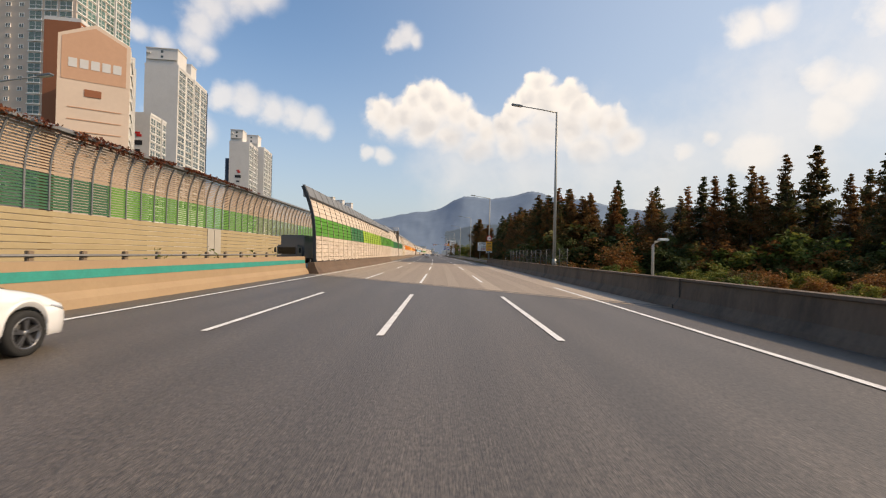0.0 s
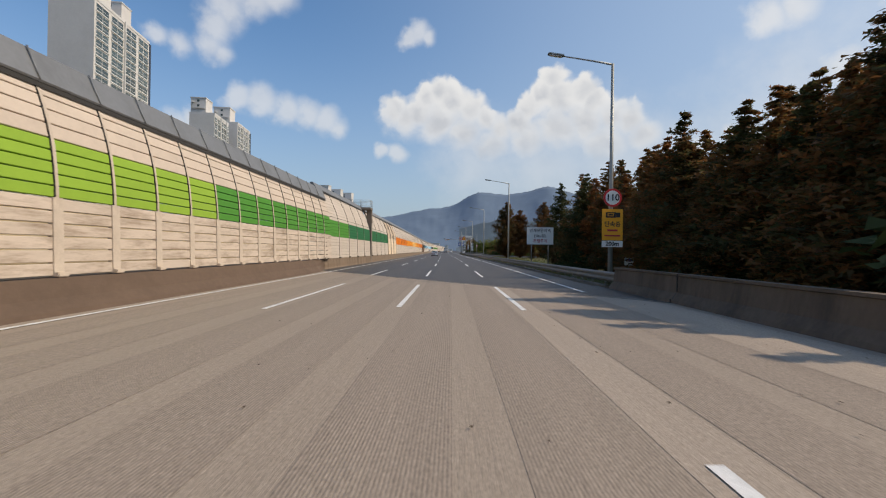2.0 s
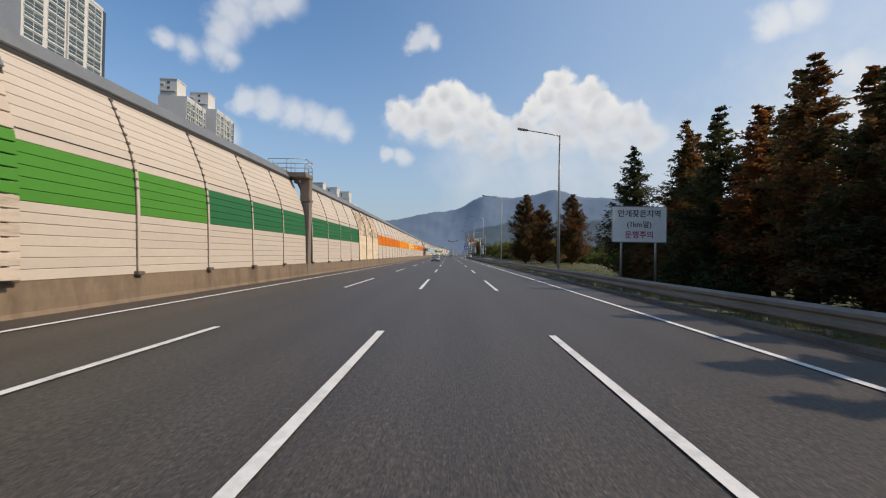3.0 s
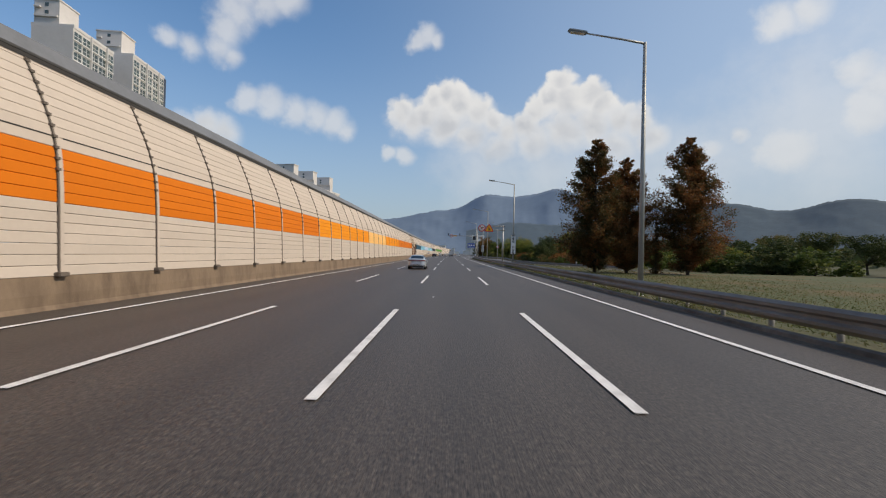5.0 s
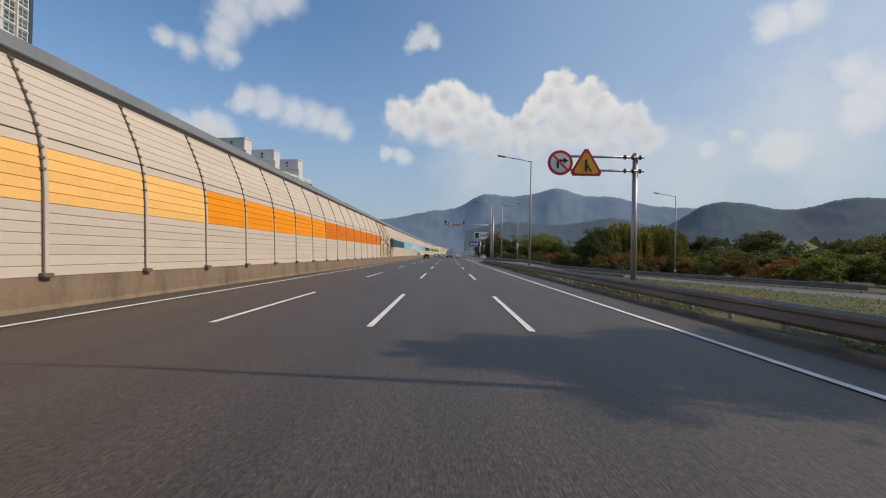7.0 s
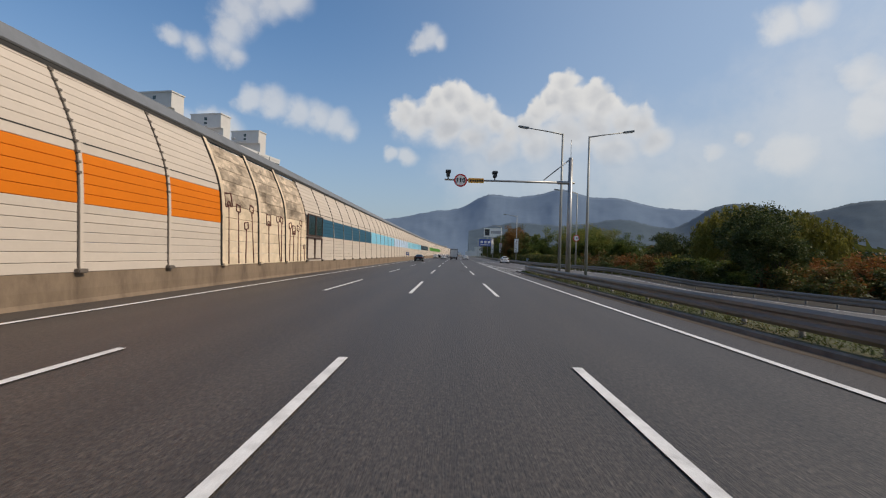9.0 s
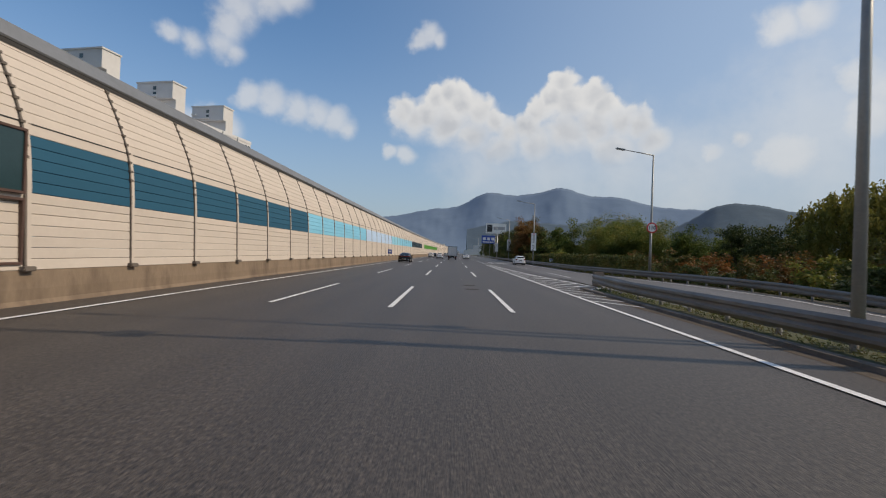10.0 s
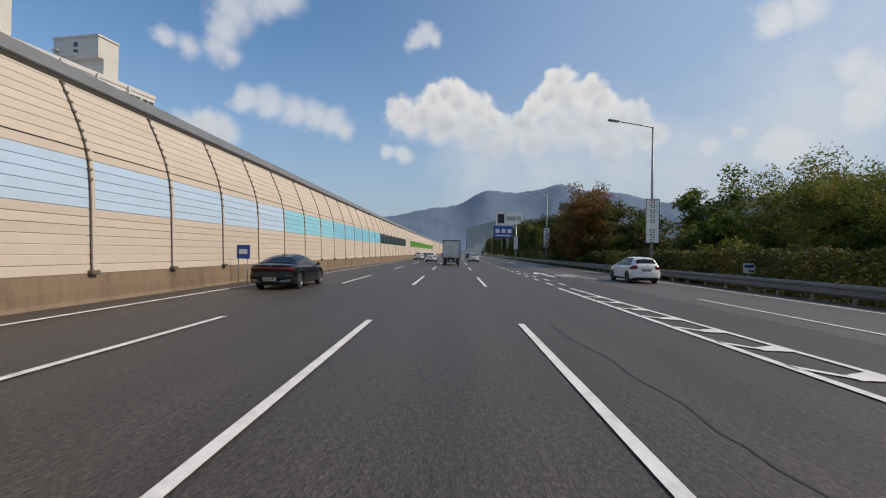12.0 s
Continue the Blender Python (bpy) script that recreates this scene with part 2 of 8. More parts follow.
def road_surface(name, color, streak, grit, groove=0.0, track=0.07, grain=1.0, spec=0.3, rough=0.8, vary=0.14):
    """Paving in (u, s) metres: long streaks worn by wheels, blotches, aggregate, and saw-cut grooves."""
    m = material(name, color, rough=rough, vary=vary, scale=1.1, stain=streak, stain_color=tuple(c * 0.62 for c in color), stain_scale=0.9,
                 bump=0.35, bump_scale=grit, uv=True, stretch=(1.0, 0.06, 1.0), spec=spec)
    n, l = m.node_tree.nodes, m.node_tree.links
    tc = n.new("ShaderNodeTexCoord")
    gr = n.new("ShaderNodeTexNoise")
    gr.inputs["Scale"].default_value, gr.inputs["Detail"].default_value = 38.0, 3
    l.new(tc.outputs["UV"], gr.inputs["Vector"])
    b = n["Principled BSDF"]
    old = b.inputs["Base Color"].links[0].from_socket
    rg = n.new("ShaderNodeMapRange")
    rg.inputs[1].default_value, rg.inputs[2].default_value = 0.25, 0.75
    rg.inputs[3].default_value, rg.inputs[4].default_value = 1 - 0.95 * grain, 1 + 0.95 * grain
    l.new(gr.outputs["Fac"], rg.inputs[0])
    # wheel tracks: two bands in each lane, broken along the way
    sep = n.new("ShaderNodeSeparateXYZ")
    l.new(tc.outputs["UV"], sep.inputs[0])
    ph = n.new("ShaderNodeMath")
    ph.operation = "MULTIPLY"
    l.new(sep.outputs["X"], ph.inputs[0])
    ph.inputs[1].default_value = 2 * math.pi / 1.797
    wave = n.new("ShaderNodeMath")
    wave.operation = "COSINE"
    l.new(ph.outputs[0], wave.inputs[0])
    tr = n.new("ShaderNodeMapRange")
    tr.inputs[1].default_value, tr.inputs[2].default_value = -1, 1
    tr.inputs[3].default_value, tr.inputs[4].default_value = 1 + track, 1 - track
    l.new(wave.outputs[0], tr.inputs[0])
    speck = n.new("ShaderNodeTexNoise")
    speck.inputs["Scale"].default_value, speck.inputs["Detail"].default_value = 14.0, 3
    l.new(tc.outputs["UV"], speck.inputs["Vector"])
    sr = n.new("ShaderNodeMapRange")
    sr.inputs[1].default_value, sr.inputs[2].default_value = 0.3, 0.7
    sr.inputs[3].default_value, sr.inputs[4].default_value = 1 - 0.36 * grain, 1 + 0.36 * grain
    l.new(speck.outputs["Fac"], sr.inputs[0])
    m1, m2 = n.new("ShaderNodeMath"), n.new("ShaderNodeMath")
    m1.operation = m2.operation = "MULTIPLY"
    l.new(rg.outputs[0], m1.inputs[0]), l.new(tr.outputs[0], m1.inputs[1])
    l.new(m1.outputs[0], m2.inputs[0]), l.new(sr.outputs[0], m2.inputs[1])
    sc = n.new("ShaderNodeVectorMath")
    sc.operation = "SCALE"
    l.new(old, sc.inputs[0]), l.new(m2.outputs[0], sc.inputs["Scale"])
    l.new(sc.outputs[0], b.inputs["Base Color"])
    if groove:
        wv = n.new("ShaderNodeTexWave")
        wv.inputs["Scale"].default_value = 9.0
        l.new(tc.outputs["UV"], wv.inputs["Vector"])
        bp = n.new("ShaderNodeBump")
        bp.inputs["Strength"].default_value, bp.inputs["Distance"].default_value = groove, 0.012
        l.new(wv.outputs["Fac"], bp.inputs["Height"])
        l.new(bp.outputs[0], b.inputs["Normal"])
    return m


M_ASPHALT = road_surface("asphalt", (0.059, 0.048, 0.039), 0.4, 60, spec=0.6, rough=0.58, grain=1.25)
M_DECK = road_surface("deck_concrete", (0.325, 0.265, 0.212), 0.16, 40, grain=0.3, track=0.03, vary=0.07)
M_GROOVED = road_surface("grooved_concrete", (0.285, 0.231, 0.186), 0.14, 40, groove=0.2, grain=0.4, track=0.03, vary=0.07)
M_PALE = road_surface("pale_concrete", (0.375, 0.307, 0.247), 0.16, 40, grain=0.3, track=0.03, vary=0.08)
M_PATCH = material("patched_asphalt", (0.058, 0.050, 0.044), rough=0.9, vary=0.35, scale=3.0, bump=0.4)
M_TAR = material("tar", (0.02, 0.02, 0.02), rough=0.6)
M_LINE = material("road_paint", (0.74, 0.73, 0.71), rough=0.6, vary=0.12, scale=2.0, stain=0.55, stain_color=(0.33, 0.32, 0.30), stain_scale=2.2, bump=0.2)
M_BARRIER = material("stained_concrete", (0.215, 0.155, 0.105), rough=0.9, vary=0.15, scale=1.2, stain=0.75, stain_color=(0.075, 0.05, 0.033), stain_scale=0.8, bump=0.3, stretch=(1, 1, 0.35))
M_BARRIER_R = material("weathered_concrete", (0.125, 0.092, 0.068), rough=0.9, vary=0.25, scale=1.2, stain=0.85, stain_color=(0.04, 0.033, 0.028), stain_scale=0.7, bump=0.3, stretch=(1, 1, 0.3))
M_OCHRE = material("ochre_painted_concrete", (0.34, 0.235, 0.14), rough=0.85, vary=0.08, scale=1.0, stain=0.35, stain_color=(0.28, 0.18, 0.11), stain_scale=0.6, bump=0.2)
M_TEAL = material("teal_stripe_paint", (0.01, 0.25, 0.20), rough=0.7, vary=0.15, scale=2.0, stain=0.4, stain_color=(0.02, 0.17, 0.14), stain_scale=1.5)
M_COPING = material("grey_zinc_coping", (0.20, 0.205, 0.21), rough=0.55, metal=0.3, vary=0.12, scale=0.8, stain=0.4, stain_color=(0.12, 0.12, 0.12), stain_scale=0.7)
M_POST = material("rusty_brown_post", (0.13, 0.105, 0.085), rough=0.7, vary=0.25, scale=3.0)
M_POST_CREAM = material("cream_post", (0.56, 0.47, 0.38), rough=0.7, vary=0.12, stain=0.4, stain_color=(0.25, 0.18, 0.13), stain_scale=1.2)
# near-black for open joints and for painted shade on the wall
M_SHADOWGAP = material("dark_joint_and_shade", (0.03, 0.028, 0.026), rough=0.9)


def panel_paint(name, color, stain=0.12):
    return material(name, color, rough=0.78, spec=0.3, vary=0.05, scale=1.2, stain=stain, stain_color=tuple(c * 0.55 for c in color), stain_scale=0.9, each=0.035, stretch=(1, 0.6, 0.6), bump=0.05, bump_scale=20)


CREAM = panel_paint("cream_panel", (0.545, 0.47, 0.40))
CREAM_OLD = panel_paint("cream_old_panel", (0.58, 0.485, 0.40), 0.3)
CREAM_GRIMY = material("grimy_cream_panel", (0.58, 0.485, 0.40), rough=0.8, spec=0.3, vary=0.07, scale=1.4, stain=0.75, stain_color=(0.20, 0.135, 0.085), stain_scale=1.5, each=0.05, stretch=(1, 0.35, 2.2), bump=0.1, bump_scale=20)
PAINT = {
    "green": panel_paint("leaf_green_panel", (0.066, 0.245, 0.032)),
    "dark_green": panel_paint("bottle_green_panel", (0.018, 0.135, 0.050)),
    "lime": panel_paint("lime_green_panel", (0.255, 0.41, 0.045)),
    "dark_orange": panel_paint("deep_orange_panel", (0.66, 0.165, 0.004)),
    "orange": panel_paint("orange_panel", (0.82, 0.28, 0.008)),
    "pale_orange": panel_paint("apricot_panel", (0.86, 0.50, 0.17)),
    "petrol": panel_paint("petrol_blue_panel", (0.018, 0.088, 0.145)),
    "sky": panel_paint("sky_blue_panel", (0.20, 0.50, 0.66)),
    "pale_blue": panel_paint("pale_blue_panel", (0.44, 0.57, 0.73)),
    "cyan": panel_paint("light_cyan_panel", (0.25, 0.55, 0.68)),
    "smoked": material("smoked_window_panel", (0.02, 0.045, 0.05), rough=0.15),
    "cream": CREAM,
}
M_MURAL_WALL = material("weather_stained_wall", (0.68, 0.54, 0.40), rough=0.85, vary=0.14, scale=0.9, stain=1.0, stain_color=(0.15, 0.105, 0.065), stain_scale=1.1, each=0.05, stretch=(1, 0.45, 1.0), bump=0.1)
M_MURAL_CLEAN = material("lightly_stained_wall", (0.72, 0.58, 0.42), rough=0.85, vary=0.1, scale=0.9, stain=0.45, stain_color=(0.38, 0.27, 0.16), stain_scale=0.6, each=0.04, bump=0.1)


def blocky(m, size, low):
    """Weathering that differs from block to block of the cast face."""
    n, l = m.node_tree.nodes, m.node_tree.links
    b = n["Principled BSDF"]
    old = b.inputs["Base Color"].links[0].from_socket
    tc, cell, fine = n.new("ShaderNodeTexCoord"), n.new("ShaderNodeTexVoronoi"), n.new("ShaderNodeTexNoise")
    mp, warp = n.new("ShaderNodeMapping"), n.new("ShaderNodeVectorMath")
    info, off = n.new("ShaderNodeObjectInfo"), n.new("ShaderNodeVectorMath")
    off.operation, warp.operation = "MULTIPLY_ADD", "MULTIPLY_ADD"
    l.new(info.outputs["Random"], off.inputs[0])
    off.inputs[1].default_value = (0, 31, 0)
    l.new(tc.outputs["Object"], off.inputs[2])
    l.new(off.outputs[0], mp.inputs[0])
    mp.inputs["Scale"].default_value = (0.2, 1.0 / size, 1.6 / size)
    fine.inputs["Scale"].default_value, fine.inputs["Detail"].default_value = 3.0, 4
    l.new(mp.outputs[0], fine.inputs["Vector"])
    l.new(fine.outputs["Color"], warp.inputs[0])
    warp.inputs[1].default_value = (0.3, 0.3, 0.3)
    l.new(mp.outputs[0], warp.inputs[2])
    cell.distance = "CHEBYCHEV"
    cell.inputs["Scale"].default_value = 1.0
    l.new(warp.outputs[0], cell.inputs["Vector"])
    rg, sc = n.new("ShaderNodeMapRange"), n.new("ShaderNodeVectorMath")
    l.new(cell.outputs["Color"], rg.inputs[0])
    rg.inputs[3].default_value, rg.inputs[4].default_value = low, 1.08
    sc.operation = "SCALE"
    l.new(old, sc.inputs[0]), l.new(rg.outputs[0], sc.inputs["Scale"])
    l.new(sc.outputs[0], b.inputs["Base Color"])


blocky(M_MURAL_WALL, 0.55, 0.45)
blocky(M_MURAL_CLEAN, 0.7, 0.86)
M_MURAL_INK = material("dark_red_mural_line", (0.10, 0.025, 0.02), rough=0.8)
M_GRASS = material("verge_grass_ground", (0.055, 0.06, 0.022), rough=1.0, vary=0.4, scale=0.5, stain=0.7, stain_color=(0.105, 0.065, 0.032), stain_scale=0.12, bump=0.5, bump_scale=6)
M_FIELD = material("dry_field_ground", (0.065, 0.075, 0.024), rough=1.0, vary=0.4, scale=0.6, stain=0.95, stain_color=(0.17, 0.085, 0.035), stain_scale=0.10, bump=0.5, bump_scale=6)
# forested hills, tinted blue-grey to stand in for haze
M_HAZE_HILL = material("hazed_hill_forest", (0.060, 0.090, 0.116), rough=1.0, vary=0.22, scale=0.02, stain=0.5, stain_color=(0.050, 0.078, 0.104), stain_scale=0.008)
# mountain forest with the haze of distance put into its blue
M_HAZE_BLUE = material("far_mountain_haze", (0.125, 0.178, 0.25), rough=1.0, vary=0.10, scale=0.010, stain=0.5, stain_color=(0.098, 0.146, 0.212), stain_scale=0.004)
M_DIRT = material("gutter_dirt", (0.075, 0.056, 0.04), rough=1.0, vary=0.4, scale=2.0, stain=0.7, stain_color=(0.11, 0.085, 0.06), stain_scale=1.5, bump=0.4)
M_KERB = material("dirty_kerb_concrete", (0.15, 0.128, 0.108), rough=0.95, vary=0.3, scale=0.8, stain=0.9, stain_color=(0.045, 0.036, 0.028), stain_scale=0.6, bump=0.3)
M_GALV = material("galvanised_steel", (0.34, 0.345, 0.35), rough=0.45, metal=0.75, vary=0.15, scale=2.0, stain=0.3, stain_color=(0.16, 0.15, 0.14), stain_scale=1.4)
M_LAMP_POLE = material("grey_lamp_pole", (0.30, 0.31, 0.30), rough=0.5, metal=0.4, vary=0.12, scale=2.0)
M_RAIL = material("dull_guardrail_steel", (0.21, 0.197, 0.18), rough=0.6, metal=0.3, vary=0.2, scale=1.0, stain=0.5, stain_color=(0.09, 0.075, 0.06), stain_scale=0.9, stretch=(1, 0.4, 1))

# ================= building blocks =================


def part(name, bm, mat, parent=None, label="", smooth=False, m=None):
    """Links a bmesh as one mesh object under a thing or a part."""
    me = bpy.data.meshes.new(name)
    bm.to_mesh(me)
    bm.free()
    for x in (mat if isinstance(mat, (list, tuple)) else [mat]):
        me.materials.append(x)
    if smooth:
        me.polygons.foreach_set("use_smooth", [True] * len(me.polygons))
    ob = new(name, me)
    if m is not None:
        ob.matrix_basis = m
    if parent is not None:
        ob.parent = parent
    if label:
        ob["label"] = label
    return ob


def share(name, me, parent, m):
    ob = new(name, me)
    ob.parent = parent
    ob.matrix_basis = m
    return ob


def thing(name, m, label, category, group="", kind=""):
    ob = new(name)
    ob.empty_display_size = 0.2
    ob.matrix_basis = m
    return tagged(ob, label, category, group, kind)


def box(bm, x0, x1, y0, y1, z0, z1, mat=0, bevel=0.0, m=None):
    vs = [bm.verts.new(p) for p in ((x0, y0, z0), (x1, y0, z0), (x1, y1, z0), (x0, y1, z0), (x0, y0, z1), (x1, y0, z1), (x1, y1, z1), (x0, y1, z1))]
    fs = [bm.faces.new([vs[i] for i in q]) for q in ((0, 3, 2, 1), (4, 5, 6, 7), (0, 1, 5, 4), (1, 2, 6, 5), (2, 3, 7, 6), (3, 0, 4, 7))]
    for f in fs:
        f.material_index = mat
    if bevel:
        r = bmesh.ops.bevel(bm, geom=list({e for f in fs for e in f.edges}), offset=bevel, segments=2, affect="EDGES", clamp_overlap=True)
        vs = r["verts"] + [v for v in vs if v.is_valid]
        for f in r["faces"]:
            f.material_index = mat
    if m is not None:
        bmesh.ops.transform(bm, matrix=m, verts=list({v for v in vs if v.is_valid}))
    return vs


def tube(bm, pts, radii, n=10, mat=0, caps=True):
    """A round bar through points, with a radius at each."""
    rings = []
    pts = [Vector(p) for p in pts]
    for i, p in enumerate(pts):
        d = (pts[min(i + 1, len(pts) - 1)] - pts[max(i - 1, 0)]).normalized()
        a = d.orthogonal().normalized() if abs(d.z) > 0.9 else d.cross(Vector((0, 0, 1))).normalized()
        b = d.cross(a)
        r = radii[i] if isinstance(radii, (list, tuple)) else radii
        rings.append([bm.verts.new(p + a * r * math.cos(2 * math.pi * k / n) + b * r * math.sin(2 * math.pi * k / n)) for k in range(n)])
    for r0, r1 in zip(rings, rings[1:]):
        for k in range(n):
            f = bm.faces.new((r0[k], r0[(k + 1) % n], r1[(k + 1) % n], r1[k]))
            f.material_index, f.smooth = mat, True
    if caps:
        for r in (rings[0][::-1], rings[-1]):
            f = bm.faces.new(r)
            f.material_index = mat
    return rings


def ribbon(s0, s1, step, profile, closed=False, mats=None, skew0=0.0, skew1=0.0):
    """A strip along the road: profile is a list of (u, z), or a function of s giving one. UV is in metres (u, s)."""
    bm = bmesh.new()
    uv = bm.loops.layers.uv.new("UVMap")
    ss = list(np.arange(s0, s1, step)) + [s1]
    rows, coords = [], []
    for i, s in enumerate(ss):
        pr = profile(s) if callable(profile) else profile
        f = i / (len(ss) - 1)
        row, cr = [], []
        run = 0.0
        for j, (u, z) in enumerate(pr):
            sk = s + (skew0 * (1 - f) + skew1 * f) * u
            row.append(bm.verts.new(at(sk, u, z)))
            if j:
                run += math.hypot(u - pr[j - 1][0], z - pr[j - 1][1])
            cr.append((pr[0][0] + run, sk))
        rows.append(row), coords.append(cr)
    n = len(rows[0])
    for i in range(len(rows) - 1):
        for j in range(n if closed else n - 1):
            k = (j + 1) % n
            f = bm.faces.new((rows[i][j], rows[i][k], rows[i + 1][k], rows[i + 1][j]))
            if mats:
                f.material_index = mats[j]
            for lp, c in zip(f.loops, (coords[i][j], coords[i][k], coords[i + 1][k], coords[i + 1][j])):
                lp[uv].uv = c
    if closed:
        bm.faces.new(rows[0][::-1]), bm.faces.new(rows[-1])
    bmesh.ops.recalc_face_normals(bm, faces=bm.faces)
    return bm


# ================= ground, hills and road =================
bm = bmesh.new()
for s0, s1, n in ((-4800, 4800, 24),):
    gv = [[bm.verts.new((-4800 + 9600 * i / n, -4800 + 9600 * j / n, -1.0)) for i in range(n + 1)] for j in range(n + 1)]
    for j in range(n):
        for i in range(n):
            bm.faces.new((gv[j][i], gv[j][i + 1], gv[j + 1][i + 1], gv[j + 1][i]))
ground = tagged(part("ground", bm, M_GRASS), "flat dry grass and soil ground reaching to the horizon", "ground", kind="structure")


def ridge(name, dist, humps, base, mat, label, az0, az1, seed):
    """A range of hills: rounded humps of (azimuth, height in degrees, breadth), folded into spurs and gullies, with rough forest crowns on the crest."""
    bm = bmesh.new()
    n, steps, rows = 420, 22, []
    for i in range(n + 1):
        az = az0 + (az1 - az0) * i / n
        broad = base + sum(h * math.exp(-((az - a) / w) ** 2) for a, h, w in humps)
        el = broad + 0.10 * noise.noise((az * 0.9, seed, 0)) + 0.08 * noise.noise((az * 3.2, seed, 2)) + 0.05 * noise.noise((az * 12, seed, 5))
        a, col = radians(az), []
        for k in range(steps + 1):
            f = k / steps
            r = dist - dist * 0.24 * (1 - f)
            fold = 1.0 - abs(noise.noise((az * 0.33 + 1.4 * f, f * 2.2, seed))) * 2.0
            fold2 = noise.noise((az * 1.3, f * 5.0, seed + 3))
            lift = f ** 0.9 * (1 + (0.035 * fold + 0.02 * fold2) * math.sin(math.pi * f))
            z = dist * math.tan(radians(max(0.05, el if k == steps else broad))) * (lift if k < steps else 1.0) * (r / dist)
            col.append(bm.verts.new((r * math.sin(a), 150 + r * math.cos(a), -2 + z)))
        col.append(bm.verts.new(((dist + 260) * math.sin(a), 150 + (dist + 260) * math.cos(a), -2)))
        rows.append(col)
    for a, b in zip(rows, rows[1:]):
        for k in range(len(a) - 1):
            bm.faces.new((a[k], b[k], b[k + 1], a[k + 1])).smooth = True
    return tagged(part(name, bm, mat), label, "mountain", kind="structure")


# air haze over the mountain is carried by its material colour
ridge("backdrop_mountain", 4550, [(-9, 1.5, 6), (-3, 2.05, 4), (2.5, 4.2, 3.3), (7, 3.4, 3), (11, 3.9, 3), (16, 3.5, 4.5), (22, 1.7, 6), (30, 2.3, 9)], 2.55, M_HAZE_BLUE, "forested mountain range far away, haze painted into its blue", -42, 62, 3.0)
ridge("backdrop_hill", 2700, [(5, 1.3, 5), (12, 0.9, 6), (18, 1.7, 4.5), (26.5, 2.5, 3.2), (30.5, 2.5, 3.6), (38, 2.7, 5), (48, 2.5, 9)], 2.5, M_HAZE_HILL, "wooded hills in front of the mountain, painted blue-grey for haze", 0, 80, 8.0)

LEFT_FOOT = lambda s: float(np.interp(s, [22, 25, 79, 84], [-10.35, -9.5, -9.5, -10.4]))
CURB = lambda s: float(np.interp(s, [72, 180, 262, 287], [7.2, 7.05, 6.75, 6.8]))


def road_edge(s):
    return float(np.interp(s, [70, 72, 284, 290, 300, 330], [7.6, 7.3, 7.3, 8.4, 8.6, 8.6]))


road = tagged(part("road", ribbon(-250, 1380, 4, lambda s: [(LEFT_FOOT(s) - 0.4, 0.0), (-5, 0.0), (0, 0.0), (4, 0), (road_edge(s), 0.0)]), M_ASPHALT),
              "worn grey asphalt of a four-lane motorway", "road", kind="structure")
M_ASPHALT_OLD = road_surface("old_asphalt", (0.090, 0.074, 0.061), 0.4, 60, spec=0.8, rough=0.55)
J1 = lambda u: 14.1 - 1.03 * u
J2 = lambda u: 70.3 - 1.12 * u


def slab(name, u0, u1, z, mat, a=None, b=None, label="", parent=None):
    """Paving between the two slanting joints of the bridge."""
    bm = bmesh.new()
    uv = bm.loops.layers.uv.new("UVMap")
    n = 14
    rows = []
    us = np.linspace(u0, u1, max(2, int((u1 - u0) / 1.5) + 1))
    for i in range(n + 1):
        f = i / n
        rows.append([(u, (a or J1)(u) * (1 - f) + (b or J2)(u) * f) for u in us])
    vs = [[bm.verts.new(at(s, u, z)) for u, s in r] for r in rows]
    for i in range(n):
        for j in range(len(us) - 1):
            f = bm.faces.new((vs[i][j], vs[i][j + 1], vs[i + 1][j + 1], vs[i + 1][j]))
            for lp, c in zip(f.loops, (rows[i][j], rows[i][j + 1], rows[i + 1][j + 1], rows[i + 1][j])):
                lp[uv].uv = c
    return part(name, bm, mat, parent, label)


tagged(slab("road_approach", -10.3, 7.55, 0.003, M_ASPHALT_OLD, a=lambda u: -230.0), "older paler grey asphalt before the bridge joint", "road", kind="structure")
deck = tagged(slab("road_bridge_deck", -10.1, 7.6, 0.005, M_DECK), "tan concrete bridge deck with pale and grooved strips", "bridge deck", kind="structure")
for u0, u1, mat in ((-1.5, -0.27, M_GROOVED), (0.3, 1.5, M_GROOVED), (-5.1, -3.85, M_GROOVED), (-3.3, -2.15, M_GROOVED), (2.3, 3.35, M_GROOVED), (3.9, 5.0, M_GROOVED), (1.54, 2.25, M_PALE), (5.05, 6.9, M_PALE), (-8.6, -7.5, M_GROOVED), (-6.9, -5.8, M_GROOVED)):
    slab("deck_strip", u0, u1, 0.009, mat, parent=deck)
for j, lab in ((J1, "joint"), (J2, "joint")):
    slab("joint_header", -10.0, 7.5, 0.012, M_PALE, a=lambda u, j=j: j(u) - 0.42, b=lambda u, j=j: j(u) + 0.42, parent=deck)
    slab("expansion_joint", -10.0, 7.5, 0.015, M_TAR, a=lambda u, j=j: j(u) - 0.06, b=lambda u, j=j: j(u) + 0.22, parent=deck)

# ---- lane lines
LINE_Z = 0.019


def dash(s0, s1, u, w=0.15, parent=None, name="lane_dash", mat=None, zf=None):
    bm = bmesh.new()
    n = max(1, int((s1 - s0) / 4))
    rows = [[bm.verts.new(at(s0 + (s1 - s0) * i / n, (u(s0 + (s1 - s0) * i / n) if callable(u) else u) + d, LINE_Z + (zf(s0 + (s1 - s0) * i / n) if zf else 0.0))) for d in (-w / 2, w / 2)] for i in range(n + 1)]
    for a, b in zip(rows, rows[1:]):
        bm.faces.new((a[0], a[1], b[1], b[0]))
    return part(name, bm, mat or M_LINE, parent or road)


